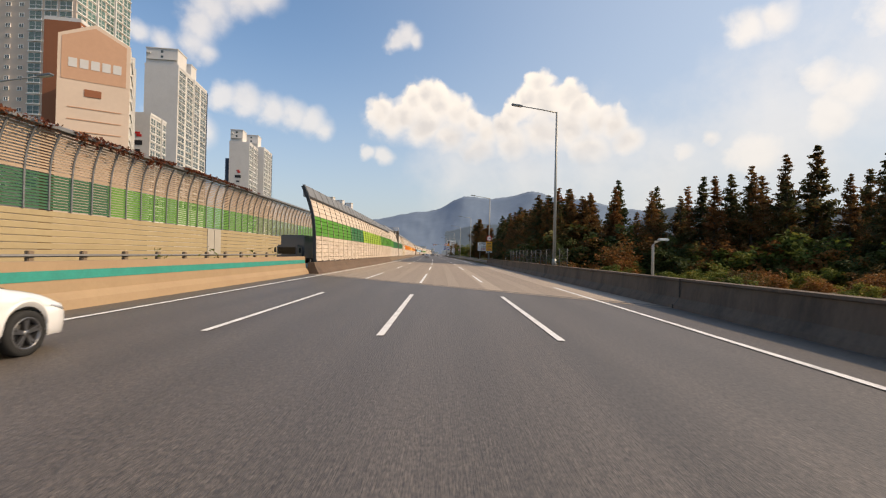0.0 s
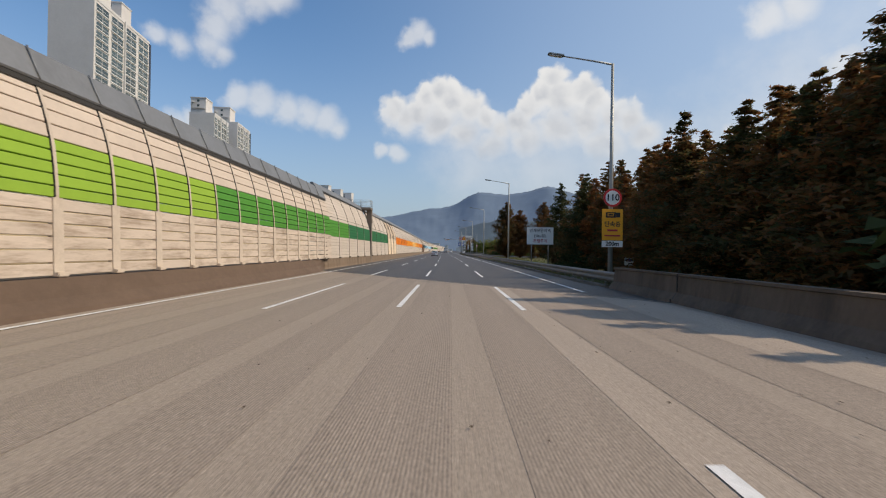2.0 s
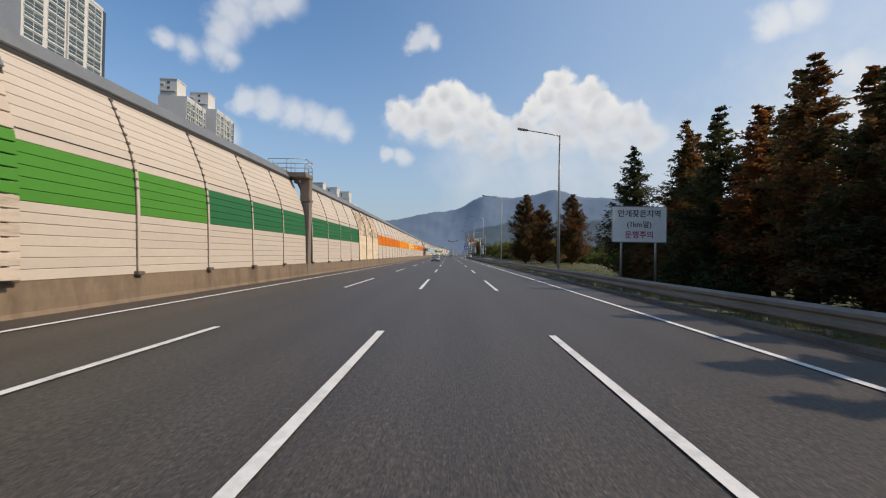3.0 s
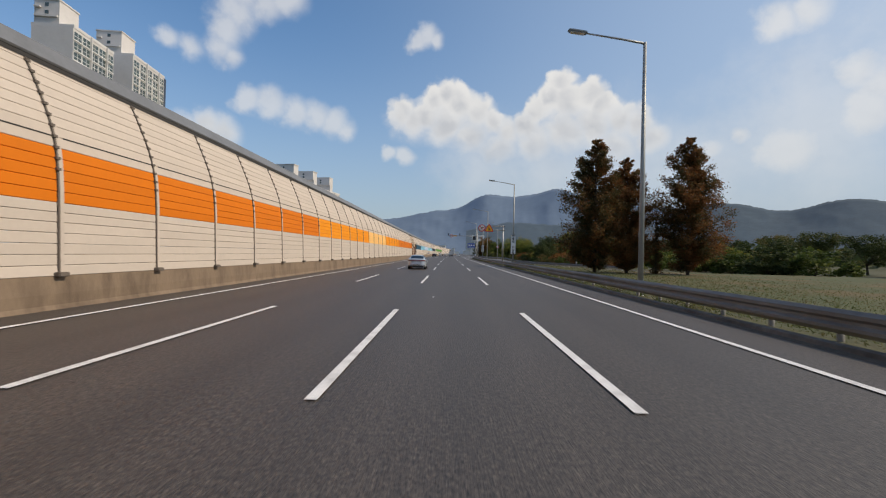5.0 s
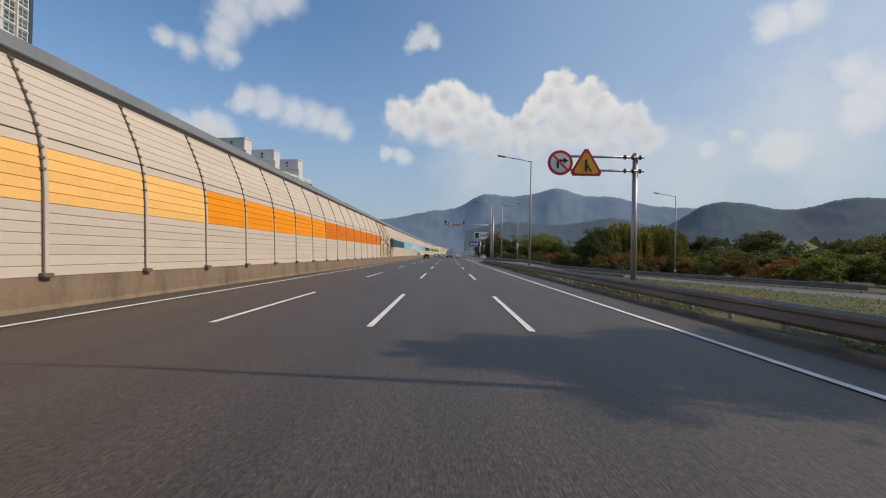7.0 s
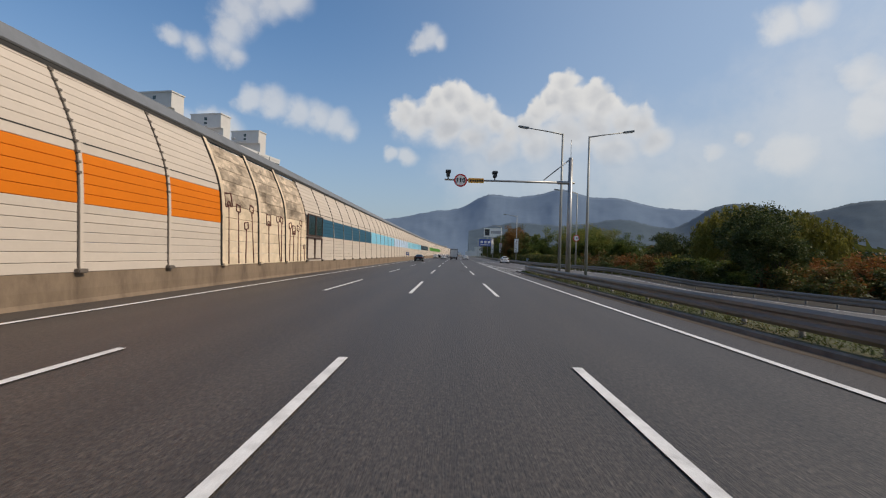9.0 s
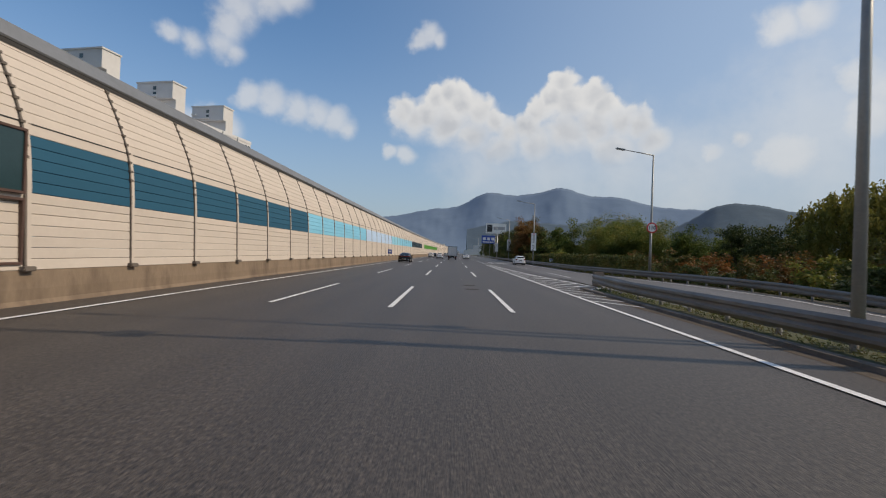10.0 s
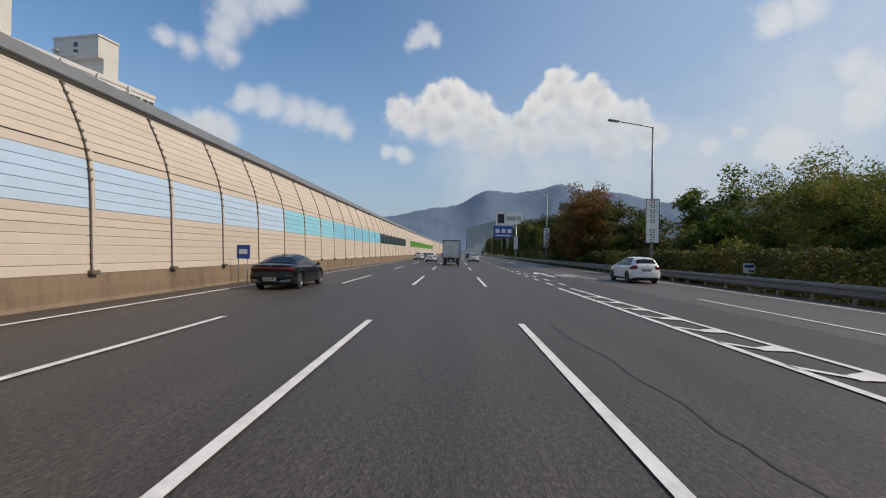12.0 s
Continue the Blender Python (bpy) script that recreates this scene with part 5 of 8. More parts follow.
# dead leaves and scraps on the roadway
M_LEAF = material("dead_brown_leaf", (0.07, 0.045, 0.028), rough=0.9, vary=0.3, scale=8.0, each=0.3)
lr = random.Random(5)
dead = bmesh.new()
for _ in range(200):
    a = lr.uniform(26, 68)
    b = lr.choice((lr.uniform(-4.5, 6.8), lr.uniform(2.0, 7.0)))
    t0, r0 = lr.uniform(0, 6.28), lr.uniform(0.012, 0.03)
    c = at(a, b, 0.024)
    ring = [dead.verts.new(c + Vector((r0 * math.cos(t0 + q) * (1.0 if i % 2 else 0.55), r0 * math.sin(t0 + q) * (1.0 if i % 2 else 0.55), lr.uniform(0, 0.02)))) for i, q in enumerate(np.linspace(0, 6.28, 6, endpoint=False))]
    dead.faces.new(ring)
bmesh.ops.recalc_face_normals(dead, faces=dead.faces)
tagged(part("dead_leaves", dead, M_LEAF), "dry brown leaves lying on the bridge deck", "leaves", kind="stuff")
for a, b, big in ((148.5, -0.88, 0.11), (291.86, 0.66, 0.07), (244.0, 6.55, 0.10)):
    bm = bmesh.new()
    c = at(a, b, 0.008)
    bm.faces.new([bm.verts.new(c + Vector((big * 0.35 * math.cos(q) * (1 + 0.4 * math.sin(3 * q)), big * 1.5 * math.sin(q), 0.004 * math.sin(2 * q)))) for q in np.linspace(0, 2 * math.pi, 14, endpoint=False)])
    bmesh.ops.recalc_face_normals(bm, faces=bm.faces)
    tagged(part("paper_scrap", bm, M_WHITE), "small flattened white scrap on the asphalt", "litter")
# wire fence on the parapet
M_FENCE = material("weathered_fence_steel", (0.10, 0.10, 0.10), rough=0.7, metal=0.3, vary=0.2)
fence = thing("mesh_fence", place(33, 7.63, 0.98), "thin grey wire mesh fence standing on the parapet", "fence")
inv = fence.matrix_basis.inverted()
bm = bmesh.new()
tube(bm, [(0, 0, 0), (0, 0, 1.22)], 0.028, 6)
fpost = mesh_of(bm, "post", M_FENCE)
for s in np.arange(21, 45.1, 2.0):
    share("post", fpost, fence, inv @ place(s, 7.63, 0.98))
bm = bmesh.new()
for z in np.arange(0.1, 1.22, 0.22):
    for s in np.arange(21, 45, 4.0):
        tube(bm, [at(s, 7.63, 0.98 + z), at(s + 4, 7.63, 0.98 + z)], 0.006, 3, caps=False)
for s in np.arange(21, 45, 0.2):
    tube(bm, [at(s, 7.63, 1.02), at(s, 7.63, 2.17)], 0.004, 3, caps=False)
w = part("wire_mesh", bm, M_FENCE, fence)
w.matrix_basis = inv

# ================= plants =================


def leaf_material(name, colors, trans=0.25):
    """Leaves: colour differs from leaf to leaf, by patch and from plant to plant."""
    m = bpy.data.materials.new(name)
    m.use_nodes = True
    n, l = m.node_tree.nodes, m.node_tree.links
    b = n["Principled BSDF"]
    b.inputs["Roughness"].default_value = 0.65
    b.inputs["Specular IOR Level"].default_value = 0.25
    geo, info, tc = n.new("ShaderNodeNewGeometry"), n.new("ShaderNodeObjectInfo"), n.new("ShaderNodeTexCoord")
    tex = n.new("ShaderNodeTexNoise")
    tex.inputs["Scale"].default_value, tex.inputs["Detail"].default_value = 0.45, 3
    off = n.new("ShaderNodeVectorMath")
    off.operation = "MULTIPLY_ADD"
    l.new(info.outputs["Random"], off.inputs[0])
    off.inputs[1].default_value = (40, 30, 20)
    l.new(tc.outputs["Object"], off.inputs[2])
    l.new(off.outputs[0], tex.inputs["Vector"])
    a = n.new("ShaderNodeMath")
    a.operation = "MULTIPLY_ADD"
    l.new(geo.outputs["Random Per Island"], a.inputs[0])
    a.inputs[1].default_value = 0.38
    l.new(tex.outputs["Fac"], a.inputs[2])
    c = n.new("ShaderNodeMath")
    c.operation = "MULTIPLY_ADD"
    l.new(info.outputs["Random"], c.inputs[0])
    c.inputs[1].default_value = 0.42
    l.new(a.outputs[0], c.inputs[2])
    rg = n.new("ShaderNodeMapRange")
    rg.inputs[1].default_value, rg.inputs[2].default_value = 0.48, 1.30
    l.new(c.outputs[0], rg.inputs[0])
    ramp = n.new("ShaderNodeValToRGB")
    ramp.color_ramp.elements.remove(ramp.color_ramp.elements[1])
    for i, (p, col) in enumerate(colors):
        e = ramp.color_ramp.elements[0] if i == 0 else ramp.color_ramp.elements.new(p)
        e.position, e.color = p, (*col, 1)
    l.new(rg.outputs[0], ramp.inputs[0])
    l.new(ramp.outputs[0], b.inputs["Base Color"])
    tr = n.new("ShaderNodeBsdfTranslucent")
    l.new(ramp.outputs[0], tr.inputs["Color"])
    mx = n.new("ShaderNodeMixShader")
    mx.inputs[0].default_value = trans
    l.new(b.outputs[0], mx.inputs[1]), l.new(tr.outputs[0], mx.inputs[2])
    l.new(mx.outputs[0], n["Material Output"].inputs["Surface"])
    return m


L_CONIFER = leaf_material("autumn_conifer_leaves", [(0.0, (0.045, 0.052, 0.020)), (0.30, (0.09, 0.072, 0.028)), (0.52, (0.16, 0.080, 0.030)), (0.80, (0.26, 0.100, 0.036)), (1.0, (0.17, 0.115, 0.04))], 0.5)
L_ROW = leaf_material("roadside_conifer_leaves", [(0.0, (0.045, 0.062, 0.024)), (0.40, (0.08, 0.08, 0.030)), (0.60, (0.16, 0.090, 0.034)), (0.85, (0.26, 0.105, 0.036)), (1.0, (0.17, 0.13, 0.042))], 0.5)
L_RUST = leaf_material("rust_red_shrub_leaves", [(0.0, (0.06, 0.06, 0.02)), (0.35, (0.13, 0.08, 0.025)), (0.7, (0.27, 0.10, 0.03)), (1.0, (0.30, 0.17, 0.05))], 0.35)
L_RUSSET = leaf_material("russet_conifer_leaves", [(0.0, (0.08, 0.065, 0.026)), (0.4, (0.15, 0.08, 0.03)), (0.75, (0.28, 0.10, 0.032)), (1.0, (0.30, 0.15, 0.05))], 0.5)
L_RUDDY = leaf_material("reddening_tree_leaves", [(0.0, (0.05, 0.06, 0.02)), (0.35, (0.10, 0.09, 0.028)), (0.65, (0.19, 0.10, 0.032)), (1.0, (0.27, 0.12, 0.036))], 0.4)
L_BUSH = leaf_material("green_shrub_leaves", [(0.0, (0.035, 0.055, 0.014)), (0.4, (0.085, 0.120, 0.026)), (0.75, (0.175, 0.190, 0.038)), (1.0, (0.30, 0.225, 0.045))], 0.4)
L_BUSH_DARK = leaf_material("dark_shrub_leaves", [(0.0, (0.026, 0.040, 0.013)), (0.5, (0.066, 0.088, 0.025)), (0.85, (0.135, 0.115, 0.033)), (1.0, (0.21, 0.10, 0.032))], 0.3)
L_WILLOW = leaf_material("yellow_green_willow_leaves", [(0.0, (0.093, 0.093, 0.0186)), (0.5, (0.167, 0.158, 0.031)), (1.0, (0.248, 0.217, 0.0527))], 0.45)
L_VINE = leaf_material("red_brown_creeper_leaves", [(0.0, (0.05, 0.02, 0.012)), (0.5, (0.13, 0.035, 0.02)), (1.0, (0.20, 0.07, 0.03))])
L_GRASS = leaf_material("verge_grass_blades", [(0.0, (0.04, 0.06, 0.015)), (0.5, (0.085, 0.115, 0.025)), (0.8, (0.14, 0.14, 0.04)), (1.0, (0.20, 0.15, 0.065))])
M_BARK = material("brown_bark", (0.055, 0.042, 0.032), rough=0.95, vary=0.3, scale=2.0, bump=0.5, bump_scale=14, stretch=(1, 1, 0.3))
rng = np.random.default_rng(7)


def leaves_mesh(name, centers, size, mat, droop=0.0, aspect=0.5, flat=0.5):
    """Many small pointed leaf sprays at the given centres."""
    n = len(centers)
    c = np.asarray(centers)
    d = rng.normal(size=(n, 3))
    d[:, 2] = d[:, 2] * (1 - flat) - droop
    d /= np.linalg.norm(d, axis=1)[:, None]
    e = np.cross(d, rng.normal(size=(n, 3)))
    e /= np.linalg.norm(e, axis=1)[:, None] + 1e-9
    sz = (size * rng.uniform(0.55, 1.35, n))[:, None]
    a, b = d * sz, e * sz * aspect
    v = np.stack([c - a * 0.7 + b, c - a * 0.7 - b, c + a], 1).reshape(-1, 3)
    me = bpy.data.meshes.new(name)
    me.from_pydata(v.tolist(), [], np.arange(3 * n).reshape(-1, 3).tolist())
    me.materials.append(mat)
    return me


def limb(bm, p0, p1, r0, r1, sides=4):
    mid = (Vector(p0) + Vector(p1)) / 2 + Vector(rng.normal(size=3)) * 0.04 * (Vector(p1) - Vector(p0)).length
    tube(bm, [p0, mid, p1], [r0, (r0 + r1) / 2, r1], sides, caps=False)


def conifer(height, radius, mat, label, dens=2.7, bare=0.08, size=0.165, taper=0.88, skirt=0.76):
    """A tall pointed tree: tapered trunk, rising limbs, sprays of small leaves with gaps between the limbs."""
    tree = thing("conifer_tree", Matrix(), label, "tree", group="roadside conifers")
    bm = bmesh.new()
    tube(bm, [(0, 0, -0.3), (0.05, 0.02, height * 0.4), (0, 0.05, height * 0.98)], [0.26, 0.16, 0.015], 8)
    pts = []
    z = height * bare
    while z < height * 0.985:
        f = (z / height - bare) / (1 - bare)
        r = radius * (1 - f) ** taper * min(1.0, skirt + (1 - skirt) * f * 5) * (0.85 + 0.2 * noise.noise((z * 0.8, height, radius))) + 0.07
        for _ in range(6 if f < 0.8 else 4):
            az, ln = rng.uniform(0, 2 * math.pi), r * rng.uniform(0.45, 1.25)
            up = rng.uniform(0.1, 0.55) * ln
            tip = np.array([math.cos(az) * ln, math.sin(az) * ln, z + up])
            root = np.array([0, 0, z - 0.1 * ln])
            limb(bm, root, tip, 0.035 * (1 - f) + 0.012, 0.006, 3)
            k = int(dens * (5 + 15 * ln))
            t = rng.uniform(0.15, 1.03, k) ** 0.8
            spread = 0.08 + 0.17 * ln * (0.35 + 0.65 * t[:, None] * (1.3 - t[:, None]) * 2)
            pts.append(root + (tip - root) * t[:, None] + rng.normal(size=(k, 3)) * spread * np.array([0.55, 0.55, 0.5]))
        z += height * 0.026 * rng.uniform(0.7, 1.3)
    part("trunk", bm, M_BARK, tree)
    crown = new("crown", leaves_mesh("crown", np.vstack(pts), size, mat, droop=0.25, aspect=0.40))
    crown.parent = tree
    return tree


def broadleaf(height, radius, mat, label, name="broadleaf_tree", n=9, dens=1.0, size=0.2, trunk=0.3, droop=0.0):
    """A round-headed tree or shrub: forking limbs and clumps of leaves with gaps."""
    tree = thing(name, Matrix(), label, "tree" if "tree" in name else "shrub", group="roadside plants")
    bm = bmesh.new()
    tube(bm, [(0, 0, 0), (0.1, 0, height * trunk)], [0.05 * height * 0.4 + 0.04, 0.03 * height * 0.4 + 0.03], 7)
    pts = []
    for i in range(n):
        az, f = 2 * math.pi * i / n * 1.9 + rng.uniform(-0.4, 0.4), rng.uniform(0.15, 1.0)
        rr = radius * math.sqrt(rng.uniform(0.1, 1.0)) * (1.0 - 0.45 * f)
        c = np.array([math.cos(az) * rr, math.sin(az) * rr, height * (trunk * 0.8 + (0.93 - trunk * 0.8) * f)])
        limb(bm, (0.1, 0, height * trunk), c, 0.03 + 0.01 * height * 0.3, 0.012)
        cr = radius * rng.uniform(0.32, 0.5)
        for _ in range(5):
            cc = c + rng.normal(size=3) * cr * 0.55
            k = int(dens * 78)
            v = rng.normal(size=(k, 3))
            v /= np.linalg.norm(v, axis=1)[:, None]
            p = cc + v * (cr * 0.62 * rng.uniform(0.35, 1.1, k)[:, None]) * np.array([1, 1, 0.8])
            if droop:
                p[:, 2] -= droop * rng.uniform(0, 1, k) ** 1.5 * height * 0.55
            p = p[p[:, 2] > 0.05]
            pts.append(p)
    part("trunk", bm, M_BARK, tree)
    cr = new("crown", leaves_mesh("crown", np.vstack(pts), size * 0.95, mat, droop=0.3, aspect=0.62))
    cr.parent = tree
    return tree


LAB_C = "tall dark autumn conifer with rusty brown foliage"
con = [conifer(15.0, 2.9, L_ROW, LAB_C), conifer(15.0, 2.4, L_RUSSET, "tall narrow conifer turned russet brown"), conifer(14.0, 3.3, L_ROW, LAB_C, 2.7), conifer(18.6, 6.2, L_CONIFER, "broad dense rusty conifer standing in the field", 6.5, 0.07, 0.165, 0.66, 0.42)]
for i, ob in enumerate(con):
    ob.matrix_basis = place((57, 73, 117.5, 192.2)[i], (42.2, 31.6, 21.5, 19.0)[i], -1.0)
    if i < 2:
        ob.scale = (0.95, 0.95, 0.80)

# lighter-built ones for the rows farther back
keep, rng = rng, np.random.default_rng(31)
back = [conifer(15.0, 2.9, L_ROW, LAB_C, 1.5, size=0.225), conifer(15.0, 2.5, L_RUSSET, "tall narrow conifer turned russet brown", 1.5, size=0.225), conifer(14.2, 3.2, L_ROW, LAB_C, 1.5, size=0.225)]
rng = keep
for i, ob in enumerate(back):
    ob.matrix_basis = place((66, 86, 100)[i], (27.5, 29.0, 30.5)[i], -1.0)
    ob.scale = (0.95, 0.95, 0.80)


def put(ob, s, u, scale=1.0, turn=None, wide=1.0):
    c = copy_thing(ob, place(s, u, -1.0, rng.uniform(0, 360) if turn is None else turn))
    c.scale = (scale * wide, scale * wide, scale)
    return c


put(con[3], 192.4, 23.3, 0.87), put(con[3], 190.5, 30.4, 1.0, wide=0.92), put(con[1], 192.0, 27.0, 0.5)
put(con[2], 121.3, 18.0, 1.0, wide=1.35), put(con[0], 112, 18.5, 0.95, wide=1.3), put(con[2], 109, 24, 1.0), put(con[0], 116, 21.5, 0.95, wide=1.3)
for a, b, c in ((53.5, 15.4, 0.70), (56.5, 14.6, 0.74), (59.0, 14.2, 0.76)):
    put(con[0], a, b, c, wide=1.2)
front = lambda s: float(np.interp(s, [-30, 20, 40, 52, 56, 60, 75, 108], [62, 52, 41, 21.5, 16.2, 14.3, 14.3, 17.0]))
tall_at = lambda s: float(np.interp(s, [-30, 15, 30, 44, 50, 56, 62, 75, 95, 108], [0.63, 0.67, 0.79, 0.98, 0.83, 0.79, 0.81, 0.73, 0.82, 0.95]))
s = -26.0
k = 0
while s < 108:
    put(con[k % 3], s + rng.uniform(-0.6, 0.6), front(s) + rng.uniform(0, 1.6), tall_at(s) * rng.uniform(0.86, 1.1), wide=1.2 if s < 56 else 1.45)
    put(back[(k + 1) % 3], s + 1.2, front(s) + 5 + rng.uniform(-1.5, 2), tall_at(s) * rng.uniform(0.95, 1.15), wide=1.2 if s < 56 else 1.5)
    if k % 2 or s < 48:
        put(back[(k + 2) % 3], s + 1.8, front(s) + 10 + rng.uniform(-2, 2), tall_at(s) * rng.uniform(0.75, 1.0), wide=1.35)
    slope = abs(front(s + 0.5) - front(s - 0.5))
    s += 3.6 / math.hypot(1, slope)
    k += 1
for s in np.arange(54.5, 82, 1.9):
    put(con[2], s, front(s) + rng.uniform(0.0, 0.9), tall_at(s) * rng.uniform(0.88, 1.06), wide=1.6)
bush = [broadleaf(4.2, 2.6, L_BUSH_DARK, "dense dark green shrub below the conifers", "shrub", 10, 0.8, 0.19, 0.1),
        broadleaf(3.4, 2.6, L_BUSH, "dense green shrub with yellowing leaves", "shrub", 10, 0.8, 0.18, 0.08),
        broadleaf(7.5, 3.6, L_BUSH, "leafy green roadside tree covered in climbing plants", "broadleaf_tree", 14, 2.3, 0.16, 0.22),
        broadleaf(8.5, 3.8, L_BUSH_DARK, "dark leafy roadside tree with reddish patches", "broadleaf_tree", 13, 2.0, 0.17, 0.25)]
rust = broadleaf(3.2, 2.5, L_RUST, "rust-red autumn shrub in dry grass", "shrub", 10, 0.9, 0.16, 0.08)
rust.matrix_basis = place(44, 20, -1.0)
spots = ((50, 16), (345, 19), (352, 22), (372, 19))
for ob, (a, b) in zip(bush, spots):
    ob.matrix_basis = place(a, b, -1.0)
s = -14.0
while s < 112:
    f = front(s)
    for d, lo, hi in ((2.2, 1.0, 1.5), (5.2, 0.65, 1.05), (8.6, 0.45, 0.75)):
        if f - d > 14.0 and s > 56:
            if d < 3:
                put(bush[0], s, f - d + 1.2, rng.uniform(0.45, 0.7), wide=1.3)
        elif f - d > 14.0:
            put((bush[0], bush[1], rust, bush[0])[rng.integers(0, 4)], s + rng.uniform(-1, 1), f - d + rng.uniform(-0.9, 0.9), rng.uniform(lo, hi), wide=1.35)
    slope = abs(front(s + 0.5) - front(s - 0.5))
    s += 3.6 / math.hypot(1, slope)
for s in np.arange(20, 56, 4.0):
    for u in np.arange(12.5, front(s) - 10, 6.0):
        put((bush[1], rust)[rng.integers(0, 2)], s + rng.uniform(-1.5, 1.5), u + rng.uniform(-2, 2), rng.uniform(0.3, 0.5), wide=1.3)
for a, b, c in ((107, 15.8, 0.9), (110, 15.5, 1.0), (113.5, 16.0, 1.1), (117, 15.8, 1.0), (120, 16.5, 0.85), (123, 17.5, 0.6)):
    put(con[0], a, b + 0.8, c * 0.42, wide=1.9)
for a, b, c in ((284, 31, 0.8), (289, 33, 0.95), (280, 30, 0.65)):
    put(bush[3], a, b, c)
# field edge beyond the two big conifers
for s in np.arange(205, 330, 7.0):
    u = 58 + 0.12 * (s - 205) + rng.uniform(-3, 3)
    put(bush[1 if rng.uniform() < 0.6 else 0], s, u, rng.uniform(1.0, 1.6), wide=1.5)
    put(bush[rng.integers(0, 2)], s + 3, u - 6 + rng.uniform(-2, 2), rng.uniform(0.7, 1.1), wide=1.5)
for s in np.arange(215, 470, 15.0):
    put(bush[3], s, 92 + rng.uniform(-8, 12), rng.uniform(0.8, 1.15), wide=1.5)
# beside the slip road
for s in np.arange(262, 420, 5.0):
    u = RAMP_R(s) + 6.5 + rng.uniform(-1, 2)
    low = 0.55 if s < 356 else 1.0
    put(bush[rng.integers(0, 2)], s, u, low * rng.uniform(0.8, 1.35), wide=1.3)
    put((bush[0], bush[1], rust)[rng.integers(0, 3)], s + 2, u + 7, (0.3 + 0.7 * low) * rng.uniform(0.9, 1.4), wide=1.25)
for a, b, c, d in ((366, 21, 2, 0.8), (372, 24, 3, 0.85), (388, 22, 3, 1.0), (396, 20, 2, 1.0), (408, 20, 3, 1.1), (420, 20, 2, 1.1), (436, 20, 3, 1.2), (450, 21, 3, 1.1),
                   (330, 34, 2, 0.8), (318, 38, 3, 0.75), (305, 42, 3, 0.7), (466, 22, 3, 1.2), (480, 22, 2, 1.2), (500, 22, 3, 1.3), (525, 22, 3, 1.3), (550, 24, 3, 1.3), (336, 45, 3, 0.9), (350, 50, 2, 0.9), (600, 22, 3, 1.4), (650, 22, 3, 1.4), (700, 25, 3, 1.5)):
    put(bush[c], a, b, d)


def willow(height, radius, label):
    """A willow: trunk, spreading limbs, and long curtains of leaves that hang from a domed crown."""
    tree = thing("willow_tree", Matrix(), label, "tree", group="roadside plants")
    bm = bmesh.new()
    tube(bm, [(0, 0, 0), (0.15, 0.1, height * 0.35)], [0.5, 0.34], 8)
    pts = []
    for _ in range(420):
        az, f = rng.uniform(0, 2 * math.pi), math.sqrt(rng.uniform(0.0, 1.0))
        bump = 1 + 0.26 * noise.noise((math.cos(az) * 1.6, math.sin(az) * 1.6, f * 2)) * 2
        x, y = radius * f * math.cos(az) * bump, radius * f * math.sin(az) * bump
        z = height * (0.55 + 0.45 * math.sqrt(max(0, 1 - f * f))) * rng.uniform(0.82, 1.05)
        drop = min(z - 0.3, height * rng.uniform(0.25, 0.75) * (0.45 + 0.55 * f))
        k = int(10 + drop * 9)
        t = rng.uniform(0, 1, k)
        pts.append(np.stack([x * (1 + 0.06 * t) + rng.normal(size=k) * 0.16, y * (1 + 0.06 * t) + rng.normal(size=k) * 0.16, z - drop * t], 1))
        if rng.uniform() < 0.12:
            limb(bm, (0.15, 0.1, height * 0.35), (x, y, z), 0.12, 0.03)
    part("trunk", bm, M_BARK, tree)
    cr = new("crown", leaves_mesh("crown", np.vstack(pts), 0.34, L_WILLOW, droop=1.6, aspect=0.3))
    cr.parent = tree
    return tree


will = willow(12.6, 7.4, "large drooping yellow-green willow tree")
will.matrix_basis = place(318, 50, -1.0)
put(will, 322, 60.5, 0.98)
put(will, 262, 70, 0.55)
keep, rng = rng, np.random.default_rng(23)
airy = broadleaf(8.8, 4.4, L_BUSH, "tall small-leaved roadside tree with a loose crown", "broadleaf_tree", 24, 2.9, 0.095, 0.24)
airy.matrix_basis = place(346, 28.0, -1.0)
ivy = broadleaf(6.4, 4.0, L_BUSH, "green roadside tree overgrown with climbing plants", "broadleaf_tree", 20, 3.2, 0.10, 0.10)
ivy.matrix_basis = place(343.0, 28.5, -1.0)
put(airy, 352, 31, 1.25), put(airy, 342, 34, 1.12), put(airy, 358, 34, 1.3), put(ivy, 339, 32, 1.12), put(ivy, 348, 30, 1.3), put(ivy, 354, 27.5, 0.7), put(ivy, 334, 36, 1.0)
ruddy = broadleaf(10.6, 3.7, L_RUDDY, "tall roadside tree with leaves turning reddish brown", "broadleaf_tree", 22, 2.6, 0.13, 0.2)
ruddy.matrix_basis = place(372.5, 17.6, -1.0)
put(ruddy, 378, 18.6, 1.05), put(ruddy, 385, 18.0, 0.9)
rng = keep
for s in np.arange(226, 300, 5.0):
    put(rust if rng.uniform() < 0.4 else bush[1], s, RAMP_R(s) + 16 + rng.uniform(-2, 2), rng.uniform(0.6, 0.95), wide=1.3)
